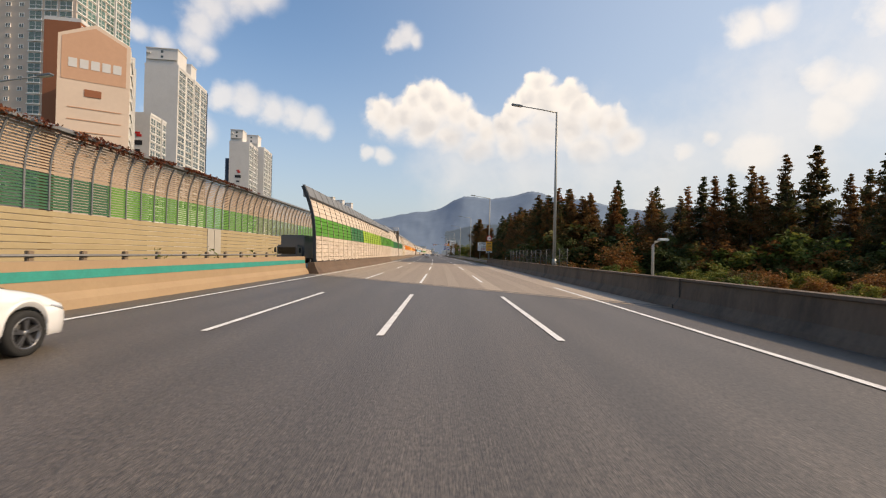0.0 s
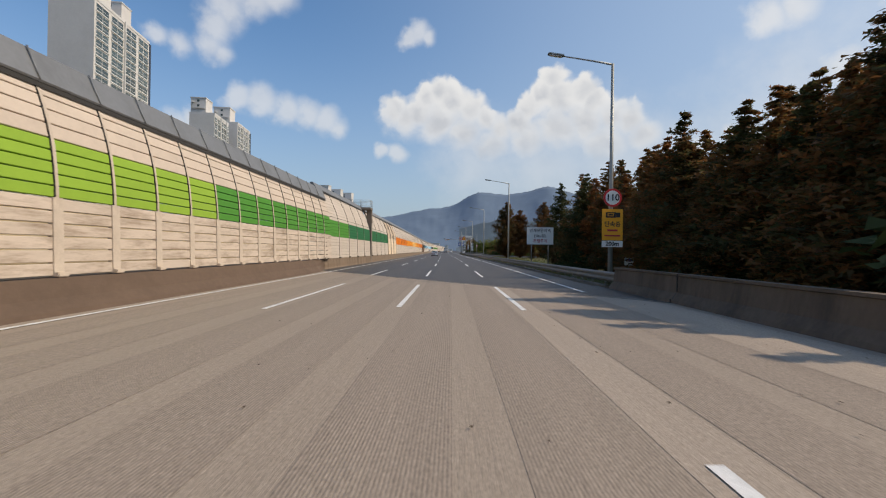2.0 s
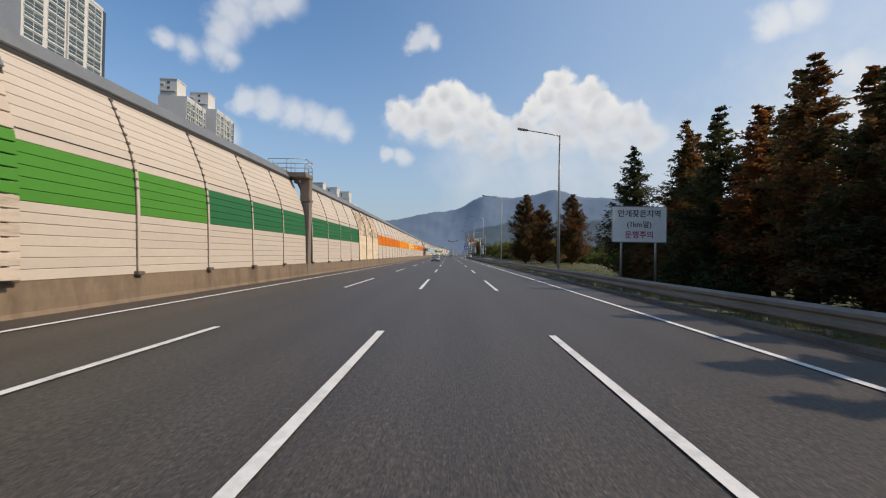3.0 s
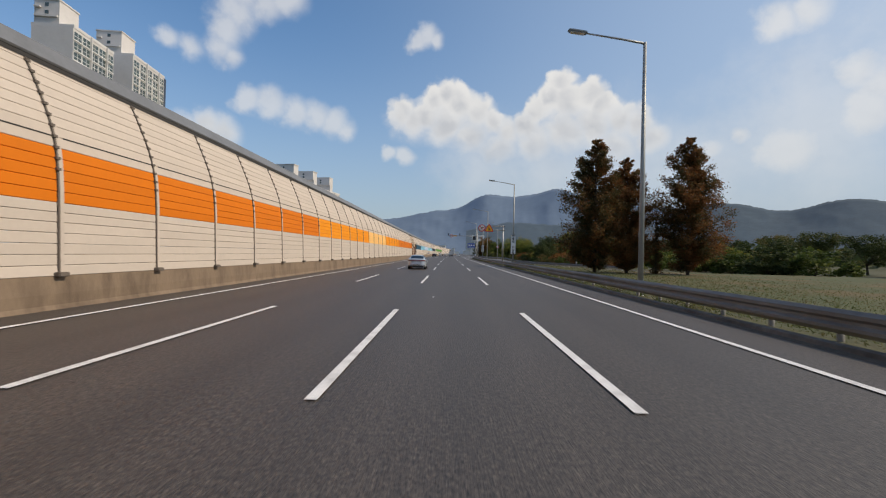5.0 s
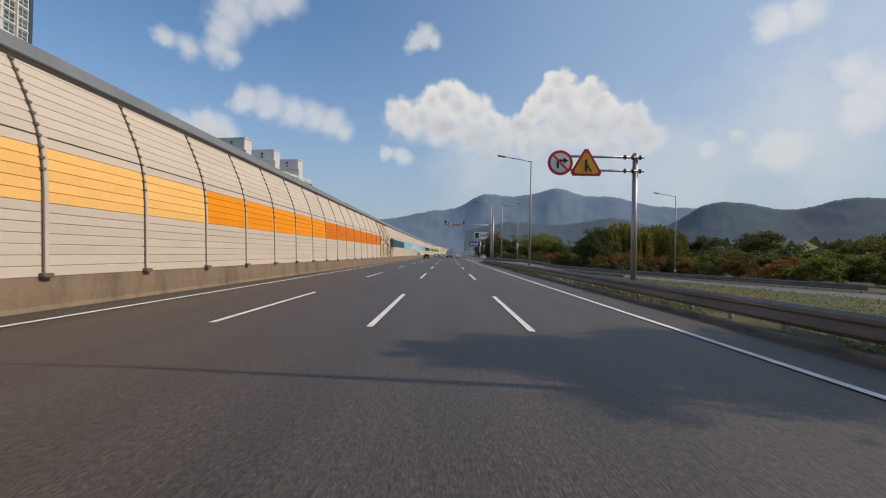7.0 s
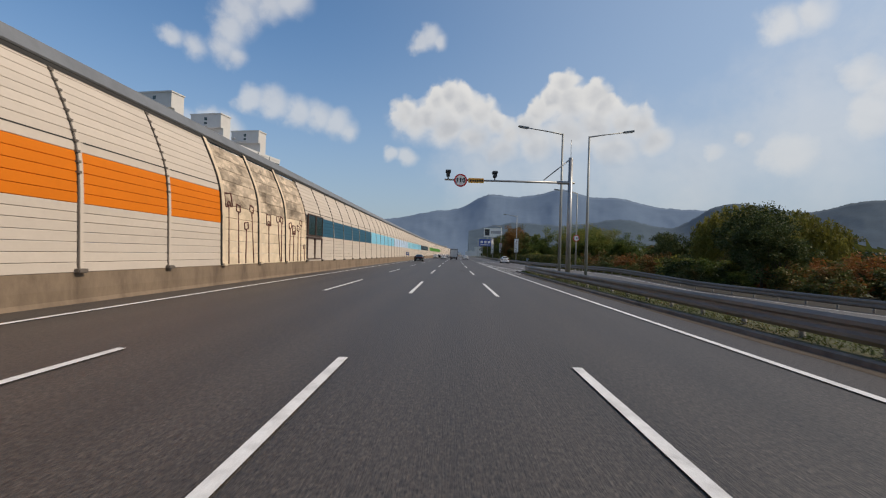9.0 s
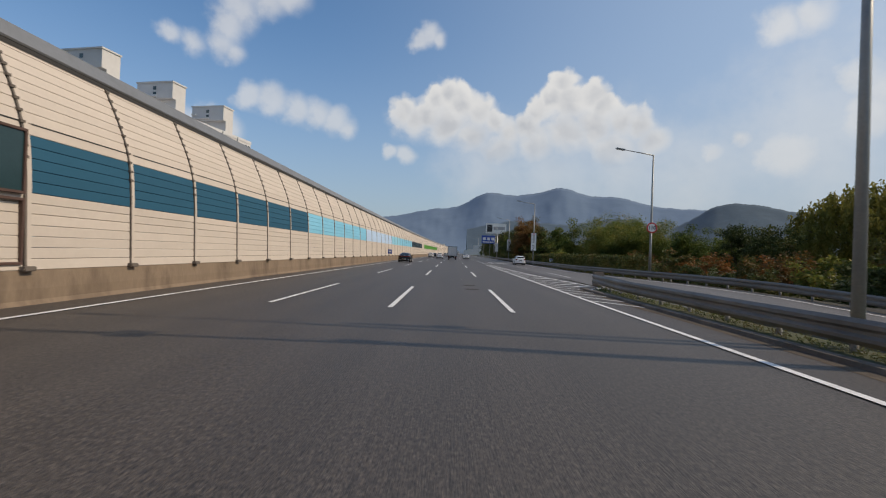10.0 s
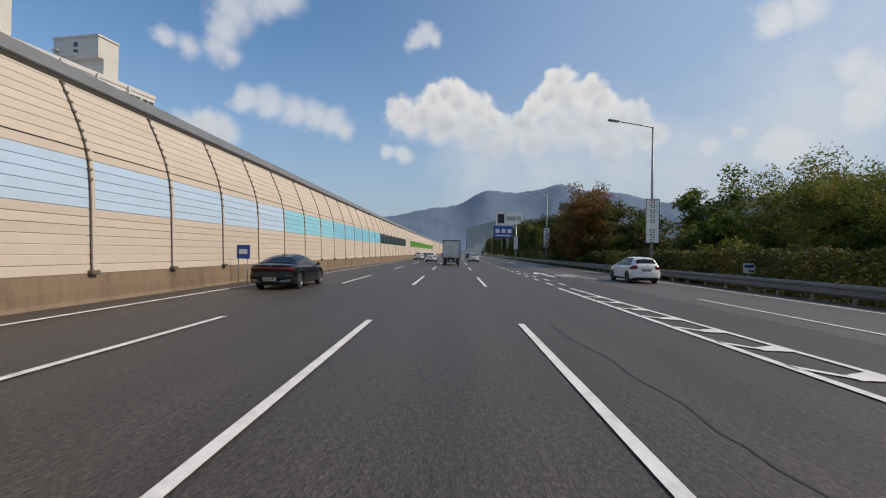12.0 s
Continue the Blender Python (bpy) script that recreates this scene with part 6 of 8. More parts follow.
# far woods
far = np.concatenate([np.stack([rng.uniform(-60, 150, 5200) + 90, rng.uniform(620, 1500, 5200), rng.uniform(0, 11, 5200)], 1), np.stack([rng.uniform(90, 700, 7000), rng.uniform(300, 900, 7000), rng.uniform(0, 8.5, 7000)], 1)])
far = far[far[:, 0] > 26 + 0.0 * far[:, 1]]
tagged(new("far_woods", leaves_mesh("far_woods", far, 3.2, L_BUSH_DARK, flat=0.2, aspect=0.8)), "dark green woods far beyond the road", "woods", kind="stuff")
hedge_pts = []
for s in np.arange(306, 470, 0.05):
    k = 26 if s < 350 else 12
    top = 2.35 + 0.22 * noise.noise((s * 0.6, 0, 1)) + 0.15 * noise.noise((s * 2.1, 3, 1))
    for zz in rng.uniform(0, 1, k) ** 0.75 * top:
        p = at(s + rng.uniform(-0.1, 0.1), RAMP_R(s) + 2.4 + rng.normal() * 0.25 + 0.25 * noise.noise((s * 0.9, zz, 5)), zz - 0.25)
        hedge_pts.append((p.x, p.y, p.z))
tagged(new("ivy_hedge", leaves_mesh("ivy_hedge", hedge_pts, 0.10, L_BUSH_DARK, aspect=0.7)), "long ivy covered fence line beside the slip road", "hedge", kind="stuff")
bl = []
for s in np.arange(69, 288, 0.007):
    u = 7.25 + abs(rng.normal()) * 0.7
    if noise.noise((s * 0.25, u, 3)) < -0.15:
        continue
    p = at(s, u, 0.04)
    bl.append((p.x, p.y, p.z + rng.uniform(0.02, 0.16)))
tagged(new("verge_grass", leaves_mesh("verge_grass", bl, 0.07, L_GRASS, droop=-1.2, aspect=0.18, flat=0.2)), "uneven green and straw-coloured verge grass", "grass", kind="stuff")
fl = []
for _ in range(80000):
    s, u = rng.uniform(120, 290), 9 + abs(rng.normal()) * 13
    if u > RAMP_L(s) - 1.0 and s > 200:
        continue
    p = at(s, u, -0.43)
    fl.append((p.x, p.y, p.z + rng.uniform(0.0, 0.13)))
tagged(new("field_grass", leaves_mesh("field_grass", fl, 0.085, L_GRASS, droop=-1.0, aspect=0.2, flat=0.2)), "rough dry field grass and low weeds", "grass", kind="stuff")

# ================= opposite carriageway and its old wall =================
tagged(part("road_opposite", ribbon(-240, 620, 6, [(-28.4, 0.0), (-20, 0.0), (-11.0, 0.0)]), M_ASPHALT), "grey asphalt of the opposite carriageway", "road", kind="structure")
OLD_U = -29.1
OLD_ARC = [(0.0, 0.3), (0.0, 0.9), (0, 1.38), (0, 1.86), (0, 2.34), (0, 2.82), (0, 3.3), (0, 3.75), (0, 4.2)]
LOUVRE = [(0.0, 4.25 + 0.215 * k) for k in range(13)] + [(0.02 + 0.0035 * k * k, 6.95 + 0.2 * k) for k in range(1, 16)]
M_OLDBASE = panel_paint("old_straw_panel", (0.40, 0.315, 0.185), 0.2)
M_OLDDOOR = panel_paint("pale_grey_door_paint", (0.42, 0.39, 0.34), 0.2)
M_OLDTOP = panel_paint("old_rose_louvre", (0.36, 0.265, 0.19), 0.3)
OLD_GREEN = {"old_dark": panel_paint("old_dark_green_louvre", (0.033, 0.105, 0.055)), "old_green": panel_paint("old_green_louvre", (0.10, 0.24, 0.05)), "old_moss": panel_paint("old_moss_louvre", (0.14, 0.185, 0.085))}
old = thing("noise_wall_old", place(20, OLD_U), "old straw and green louvred noise wall beyond the opposite lanes", "noise barrier", kind="structure")
oinv = old.matrix_basis.inverted()


def louvre_strip(s0, s1, row, mat):
    (x0, z0), (x1, z1) = LOUVRE[row], LOUVRE[row + 1]
    b = part("louvre", ribbon(s0, s1, 10, [(OLD_U + x0 + 0.0, z0 + 0.03), (OLD_U + x0 + 0.08, z0 + 0.03), (OLD_U + x0 * 0.5 + x1 * 0.5, z1 - 0.015), (OLD_U + x1 - 0.04, z1 - 0.01)], closed=True), mat, old)
    b.matrix_basis = oinv
    return b


for k in range(len(OLD_ARC) - 1):
    b = part("base_panel", ribbon(-60, 140, 10, [(OLD_U - 0.1, OLD_ARC[k][1] + 0.015), (OLD_U, OLD_ARC[k][1] + 0.015), (OLD_U + 0.03, OLD_ARC[k][1] + 0.06), (OLD_U + 0.03, OLD_ARC[k + 1][1] - 0.04), (OLD_U, OLD_ARC[k + 1][1] - 0.015), (OLD_U - 0.1, OLD_ARC[k + 1][1] - 0.015)], closed=True), M_OLDBASE, old)
    b.matrix_basis = oinv
for row in range(len(LOUVRE) - 1):
    if row < 12:
        for a, b, c in ((-60, 30, "old_dark"), (30, 62, "old_green"), (62, 84, "old_moss"), (84, 140, "old_green")):
            louvre_strip(a, b, row, OLD_GREEN[c])
    else:
        louvre_strip(-60, 140, row, M_OLDTOP)
bm = bmesh.new()
ol = [(0, 4.2), (0, 6.9)] + [(0.02 + 0.0035 * k * k, 6.95 + 0.2 * k) for k in range(2, 16, 2)]
rows = [[bm.verts.new((x + o, y, z)) for o, y in ((-0.12, -0.07), (0.12, -0.07), (0.12, 0.07), (-0.12, 0.07))] for x, z in ol]
for a, b in zip(rows, rows[1:]):
    for k in range(4):
        bm.faces.new((a[k], a[(k + 1) % 4], b[(k + 1) % 4], b[k]))
bmesh.ops.recalc_face_normals(bm, faces=bm.faces)
opost = mesh_of(bm, "post", M_COPING)
for s in np.arange(-58, 140, 2.05):
    share("post", opost, old, oinv @ place(s, OLD_U))
b = part("coping", ribbon(-60, 140, 8, [(OLD_U + 0.75, 9.9), (OLD_U + 1.1, 9.92), (OLD_U + 1.1, 10.15), (OLD_U + 0.75, 10.3), (OLD_U + 0.5, 10.1)], closed=True), M_COPING, old)
b.matrix_basis = oinv
bm = bmesh.new()
for x in (0.0, 1.75):
    box(bm, 0.02, 0.10, x, x + 1.65, 1.0, 4.15, bevel=0.02)
dr = part("service_door", bm, M_OLDDOOR, old, "pale grey double service door")
dr.matrix_basis = oinv @ place(47.0, OLD_U)
vp = []
for _ in range(6500):
    s = -20 + abs(rng.normal()) * 26 + rng.choice([0, 0, 0, 44, 52])
    w = 0.9 if s < 36 else 0.35
    p = at(s, OLD_U + 1.05 + rng.normal() * 0.22, 10.22 - abs(rng.normal()) * (0.30 + 0.45 * max(0.0, noise.noise((s * 0.9, 5, 1)))) * w)
    if noise.noise((s * 0.35, 2, 0)) > -0.22 and s < 60:
        vp.append((p.x, p.y, p.z))
tagged(new("creeper", leaves_mesh("creeper", vp, 0.15, L_VINE, droop=0.6, aspect=0.7)), "red-brown autumn creeper hanging over the old wall's top", "creeper", kind="stuff")
# median rail and weeds on the ochre barrier
mrail = thing("median_rail", place(0, -10.9, 1.27), "low rusty guard rail behind the median barrier", "guard rail", kind="structure")
minv = mrail.matrix_basis.inverted()
b = part("beam", ribbon(-100, 24.5, 6, [(-12.4, 1.33), (-12.36, 1.36), (-12.4, 1.42), (-12.44, 1.42), (-12.42, 1.33)], closed=True), M_RAIL, mrail)
b.matrix_basis = minv
bm = bmesh.new()
box(bm, -0.07, 0.07, -0.1, 0.1, 0.0, 1.52, bevel=0.02)
me = mesh_of(bm, "post", M_BARRIER)
for s in np.arange(-98, 24, 2.0):
    share("post", me, mrail, minv @ place(s, -12.5))
wp = []
for _ in range(900):
    s = rng.uniform(-40, 24)
    if noise.noise((s * 0.5, 7, 0)) > 0.1:
        p = at(s, -11.7 + rng.normal() * 0.2, 0.9 + abs(rng.normal()) * 0.35)
        wp.append((p.x, p.y, p.z))
tagged(new("median_weeds", leaves_mesh("median_weeds", wp, 0.14, L_GRASS, droop=-0.6, aspect=0.4)), "small weeds growing along the median", "weeds", kind="stuff")
tagged(part("median_soil", ribbon(-100, 24.5, 6, [(-12.8, 0.0), (-12.7, 0.9), (-11.1, 0.9)]), M_GRASS), "raised soil strip behind the median barrier", "median", kind="structure")

# ================= apartment towers =================
M_TOWER = material("pale_grey_render", (0.62, 0.60, 0.58), rough=0.9, vary=0.06, scale=0.15, stain=0.25, stain_color=(0.36, 0.345, 0.33), stain_scale=0.12)
M_TOWER_W = material("white_render", (0.60, 0.59, 0.58), rough=0.9, vary=0.05, scale=0.15)
M_PEACH = material("peach_render", (0.66, 0.52, 0.42), rough=0.9, vary=0.05, scale=0.12, stain=0.2, stain_color=(0.5, 0.38, 0.30), stain_scale=0.1)
M_SALMON = material("salmon_render", (0.56, 0.33, 0.22), rough=0.9, vary=0.06, scale=0.12)
M_BRICKRED = material("red_brown_render", (0.30, 0.11, 0.055), rough=0.9, vary=0.08, scale=0.12)
M_NAVY = material("navy_trim_render", (0.04, 0.06, 0.10), rough=0.8)
M_GLASS = material("dark_window_glass", (0.06, 0.085, 0.085), rough=0.12, vary=0.3, scale=0.3, each=0.35, spec=0.7)
M_GREENGLASS = material("green_tinted_glass", (0.07, 0.14, 0.12), rough=0.12, vary=0.2, scale=0.3, each=0.3, spec=0.7)
M_SASH = material("white_window_frame", (0.72, 0.72, 0.70), rough=0.6)


def window_mesh(w, h, glass, rail=True):
    """A balcony window in one piece: a frame with panes set back in it."""
    bm = bmesh.new()
    ys = [0, 0.09, w / 2 - 0.05, w / 2 + 0.05, w - 0.09, w]
    zs = [0, 0.12, h * 0.42, h * 0.42 + 0.1, h - 0.1, h] if rail else [0, 0.1, h - 0.1, h]
    vs = [[bm.verts.new((0.14, y, z)) for y in ys] for z in zs]
    panes = []
    for a in range(len(zs) - 1):
        for b in range(5):
            f = bm.faces.new((vs[a][b], vs[a][b + 1], vs[a + 1][b + 1], vs[a + 1][b]))
            f.material_index = 1
            if a % 2 == 1 and b % 2 == 1:
                panes.append(f)
    rim = [e for e in bm.edges if e.is_boundary]
    r = bmesh.ops.extrude_edge_only(bm, edges=rim)
    bmesh.ops.translate(bm, vec=(-0.14, 0, 0), verts=[g for g in r["geom"] if isinstance(g, bmesh.types.BMVert)])
    bmesh.ops.inset_individual(bm, faces=panes, thickness=0.012, depth=0.0)
    for f in panes:
        f.material_index = 0
    bmesh.ops.translate(bm, vec=(-0.09, 0, 0), verts=list({v for f in panes for v in f.verts}))
    if rail:
        # balcony floor edge
        box(bm, 0.0, 0.34, -0.14, w + 0.14, -0.30, -0.06, mat=1)
    bmesh.ops.recalc_face_normals(bm, faces=bm.faces)
    return mesh_of(bm, "window", glass, M_SASH)


WIN = window_mesh(3.3, 2.35, M_GLASS)
WIN_W = window_mesh(6.6, 2.3, M_GLASS)
WIN_G = window_mesh(3.3, 2.35, M_GREENGLASS)
WIN_S = window_mesh(1.3, 1.1, M_GLASS, False)


def tower(s, u, deep, long, floors, label, wall=M_TOWER, win=WIN, cols=None, pent=(), gable=0.0, trim=None, turn=0.0, pane=3.3, jut=0.0):
    """An apartment slab: blank gable towards the traffic, long side with rows of balcony windows towards the road, lift houses on the roof."""
    fh = 2.85
    h = floors * fh + 1.0
    b = thing("apartment_tower", place(s, u, -1.0, turn), label, "apartment building", group="apartment towers")
    bm = bmesh.new()
    box(bm, -deep, 0, 0, long, 0, h)
    if gable:
        q = [bm.verts.new(p) for p in ((-deep, 0, h), (0, 0, h), (-deep / 2, 0, h + gable), (-deep, 2.0, h), (0, 2.0, h), (-deep / 2, 2.0, h + gable))]
        for f in ((0, 1, 2), (3, 5, 4), (0, 2, 5, 3), (1, 4, 5, 2)):
            bm.faces.new([q[i] for i in f])
        bmesh.ops.recalc_face_normals(bm, faces=bm.faces)
    part("wall", bm, wall, b)
    bm = bmesh.new()
    box(bm, -deep - 0.15, 0.15, -0.0, long + 0.15, h + 0.004, h + 0.9)
    box(bm, -deep + 0.25, -0.25, 0.35, long - 0.25, h + 0.9, h + 0.95, mat=0)
    if not gable:
        part("parapet", bm, M_TOWER_W, b, "pale roof parapet")
    else:
        bm.free()
    for y0, y1, x0, x1, ph in pent:
        bm = bmesh.new()
        if jut:
            # the upper half juts out over the lower one
            box(bm, x0, x1, y0, y1, h + ph * jut, h + ph)
            box(bm, x0 + 0.9, x1 - 0.004, y0 + 1.3, y1 - 0.004, h, h + ph * jut - 0.003)
        else:
            box(bm, x0, x1, y0, y1, h, h + ph)
        box(bm, x0 - 0.2, x1 + 0.2, y0 - 0.2, y1 + 0.2, h + ph + 0.003, h + ph + 0.4)
        pt = part("lift_house", bm, M_TOWER, b, "pale lift house on the roof")
        bm = bmesh.new()
        box(bm, x0 + 0.3, x1 - (5.0 if jut else 0.3), y0 - 0.55, y0 - 0.003, h + ph * (0.56 if jut else 0.36), h + ph * (0.56 if jut else 0.36) + 0.5)
        box(bm, x0 + 0.3, x0 + 1.8, y0 - 0.75, y0 - 0.003, h + ph * 0.70, h + ph * 0.70 + 0.35)
        part("ledge", bm, M_TOWER_W, pt, "projecting concrete ledge")
        for z in (ph * (0.66 if jut else 0.55), ph * 0.84):
            bm = bmesh.new()
            box(bm, -0.5, 0.5, -0.06, 0.02, -0.5, 0.5, m=Matrix.Translation(((x0 + x1) / 2, y0, h + z)))
            part("vent_window", bm, M_GLASS, pt)
    bays = cols or int(long // 3.4)
    gap = long / bays
    for i in range(bays):
        for k in range(floors):
            if k < floors * 0.22:
                continue
            share("window", win, b, Matrix.Translation((0.003, i * gap + (gap - pane) / 2, 0.75 + k * fh)))
    for i in range(2, bays, 2):
        bm = bmesh.new()
        box(bm, 0.004, 0.6, i * gap - 0.22, i * gap + 0.22, 0, h + 0.6)
        part("pier", bm, M_TOWER_W, b)
    if trim:
        bm = bmesh.new()
        box(bm, -0.05, 0.18, long - 0.02, long + 1.2, 0, h)
        part("corner_trim", bm, trim, b, "dark blue corner strip")
    return b


def side_wing(b, deep, long, h):
    """A darker wing set back beside the gable."""
    bm = bmesh.new()
    box(bm, -deep - 2.4, -deep - 0.004, 1.2, long - 1.0, 0, h)
    part("side_wing", bm, M_NAVY, b, "dark blue set-back wing")


def blank_sign(parent, x, z, w, h, mat, y=-0.03, name="sign_shape"):
    bm = bmesh.new()
    box(bm, x - w / 2, x + w / 2, y, 0.0, z - h / 2, z + h / 2)
    return part(name, bm, mat, parent)


# the peach block with its name, and the taller tower behind it
peach = tower(93, -69.2, 12.4, 20, 16, "peach rendered apartment block with a salmon gable top", wall=M_PEACH, cols=5, gable=3.2, turn=31)
bm = bmesh.new()
vs = [bm.verts.new(p) for p in ((-11.8, -0.06, 37.4), (-0.7, -0.06, 37.4), (-0.7, -0.06, 46.2), (-6.2, -0.06, 49.0), (-11.8, -0.06, 46.2))]
bm.faces.new(vs)
bmesh.ops.recalc_face_normals(bm, faces=bm.faces)
part("painted_field", bm, M_SALMON, peach, "salmon painted field")
for k in range(5):
    blank_sign(peach, -9.9 + 1.9 * k, 41.0, 1.45, 1.9, M_TOWER_W, y=-0.12, name="sign_bar")
blank_sign(peach, -6.4, 35.0, 2.9, 1.5, M_BRICKRED, y=-0.12, name="sign_bar")
for k in range(6):
    blank_sign(peach, -6.0, 31.7 - 2.5 * k, 9.3, 0.2, M_SALMON, y=-0.09, name="painted_band")
red = tower(106, -90.0, 8, 8, 20, "red-brown rendered apartment block beside the peach one", wall=M_BRICKRED, cols=2, turn=8)
tall = tower(117, -99.5, 24, 22, 30, "tall cream apartment tower with green glazed bays", wall=M_PEACH, win=WIN_G, cols=6)
for k in range(6, 30):
    for x in (-18.5, -15.0):
        share("window", WIN_S, tall, Matrix.Translation((x, -0.003, 1.4 + k * 2.85)) @ Matrix.Rotation(-math.pi / 2, 4, "Z"))
    for x in (-11.5, -7.5, -3.5):
        share("window", WIN_G, tall, Matrix.Translation((x - 0.8, -0.003, 0.9 + k * 2.85)) @ Matrix.Rotation(-math.pi / 2, 4, "Z"))


def logo(b, x, z):
    blank_sign(b, x, z, 1.6, 0.8, M_RED, y=-0.1, name="sign_shape")
    blank_sign(b, x + 0.5, z - 0.9, 1.6, 0.8, M_RED, y=-0.1, name="sign_shape")
    blank_sign(b, x, z - 3.4, 3.2, 1.6, M_BLACK, y=-0.1, name="sign_bar")
    blank_sign(b, x, z - 6.2, 1.8, 0.8, M_BLACK, y=-0.1, name="sign_bar")


tower(191.8, -112.4, 13.5, 32.5, 28, "tall pale grey apartment slab with white balcony windows", win=WIN_W, cols=4, pent=((0.4, 9.5, -13.2, -0.6, 7.5), (17.0, 23.0, -9, -1.5, 7.5)), trim=M_NAVY, turn=6, pane=6.6)
t1b = tower(155.7, -102.2, 11, 12, 17, "lower pale grey apartment wing with a sign on its gable", cols=3, turn=6)
side_wing(t1b, 11, 12, 47)
logo(t1b, -4, 43)
t2 = tower(258, -107.2, 11, 18, 22, "pale grey apartment slab with balcony windows and roof house", cols=5, pent=((0.3, 8, -10.6, -4, 7.5),), turn=6)
side_wing(t2, 11, 18, 55)
logo(t2, -6, 48)
tower(283, -108, 14, 20, 23, "pale grey apartment slab with blue corner strip", cols=5, pent=((0.3, 8, -12, -4, 8.0),), trim=M_NAVY, turn=6)
tower(362.5, -82.75, 13, 60, 13, "pale apartment block with three white lift houses", cols=16, pent=((3.4, 8.2, -11.8, -0.3, 8.75), (24.5, 29.3, -11.8, -0.3, 8.75), (45.6, 50.4, -11.8, -0.3, 8.75)), turn=-9.65, jut=0.5)
tower(395, -150, 16, 20, 17, "distant white apartment block", wall=M_TOWER_W, cols=5, pent=((1, 8, -12, -4, 6),))
tower(440, -72, 13, 50, 11, "pale apartment block farther along the wall", cols=13)
# far town under the mountain
for k in range(26):
    x, y, w, h = rng.uniform(-260, 60), rng.uniform(1150, 2100), rng.uniform(10, 30), rng.uniform(6, 26)
    bm = bmesh.new()
    box(bm, -w / 2, w / 2, -8, 8, 0, h)
    box(bm, -w / 2 - 0.4, w / 2 + 0.4, -8.4, 8.4, h, h + 0.8)
    hs = tagged(part("far_building", bm, M_TOWER_W, m=Matrix.Translation((x, y, -1.0))), "pale building of the town far down the road", "building", group="far town")

# ================= vehicles =================


def car_paint(name, color, metal=0.0, rough=0.3):
    return material(name, color, rough=rough, metal=metal, vary=0.03, scale=0.6, coat=0.9, stain=0.08, stain_color=tuple(c * 0.7 for c in color), stain_scale=0.8)


P_SILVER = car_paint("silver_car_paint", (0.44, 0.475, 0.52), 0.45, 0.33)
P_BLACK = material("black_car_paint", (0.004, 0.004, 0.005), rough=0.22, vary=0.03, scale=0.6, coat=0.15, spec=0.32, stain=0.08, stain_color=(0.003, 0.003, 0.003), stain_scale=0.8)
P_WHITE = car_paint("white_car_paint", (0.76, 0.76, 0.76), 0.0, 0.3)
P_GREY = car_paint("dark_grey_truck_paint", (0.12, 0.13, 0.14), 0.0, 0.35)
M_CARGLASS = material("tinted_car_glass", (0.006, 0.008, 0.010), rough=0.05, vary=0.02, spec=0.4)
M_TYRE = material("black_tyre_rubber", (0.014, 0.014, 0.014), rough=0.85, vary=0.2, scale=6, bump=0.2, bump_scale=60)
M_ALLOY = material("alloy_rim", (0.20, 0.20, 0.205), rough=0.38, metal=0.9, vary=0.08, scale=5)
M_DARKALLOY = material("dark_alloy_rim", (0.06, 0.06, 0.065), rough=0.4, metal=0.7)
M_CHROME = material("chrome_trim", (0.62, 0.62, 0.63), rough=0.15, metal=1.0, vary=0.03)
M_PLASTIC = material("black_plastic_trim", (0.012, 0.012, 0.013), rough=0.55)
M_REDLENS = material("dark_red_tail_lens", (0.13, 0.006, 0.008), rough=0.12, vary=0.1, scale=4)
M_CLEAR = material("headlamp_lens", (0.35, 0.37, 0.40), rough=0.08, vary=0.2, scale=6)
M_PLATE = material("number_plate_white", (0.66, 0.67, 0.66), rough=0.5, vary=0.04)
M_BOX = material("truck_box_grey_white", (0.52, 0.53, 0.54), rough=0.5, vary=0.08, scale=0.6, stain=0.35, stain_color=(0.30, 0.29, 0.28), stain_scale=0.7)

_wheels = {}


def lathe(bm, prof, n=28, mat=0):
    rings = []
    for x, r in prof:
        rings.append([bm.verts.new((x, r * math.cos(2 * math.pi * k / n), r * math.sin(2 * math.pi * k / n))) for k in range(n)])
    for a, b in zip(rings, rings[1:]):
        for k in range(n):
            f = bm.faces.new((a[k], a[(k + 1) % n], b[(k + 1) % n], b[k]))
            f.smooth, f.material_index = True, mat


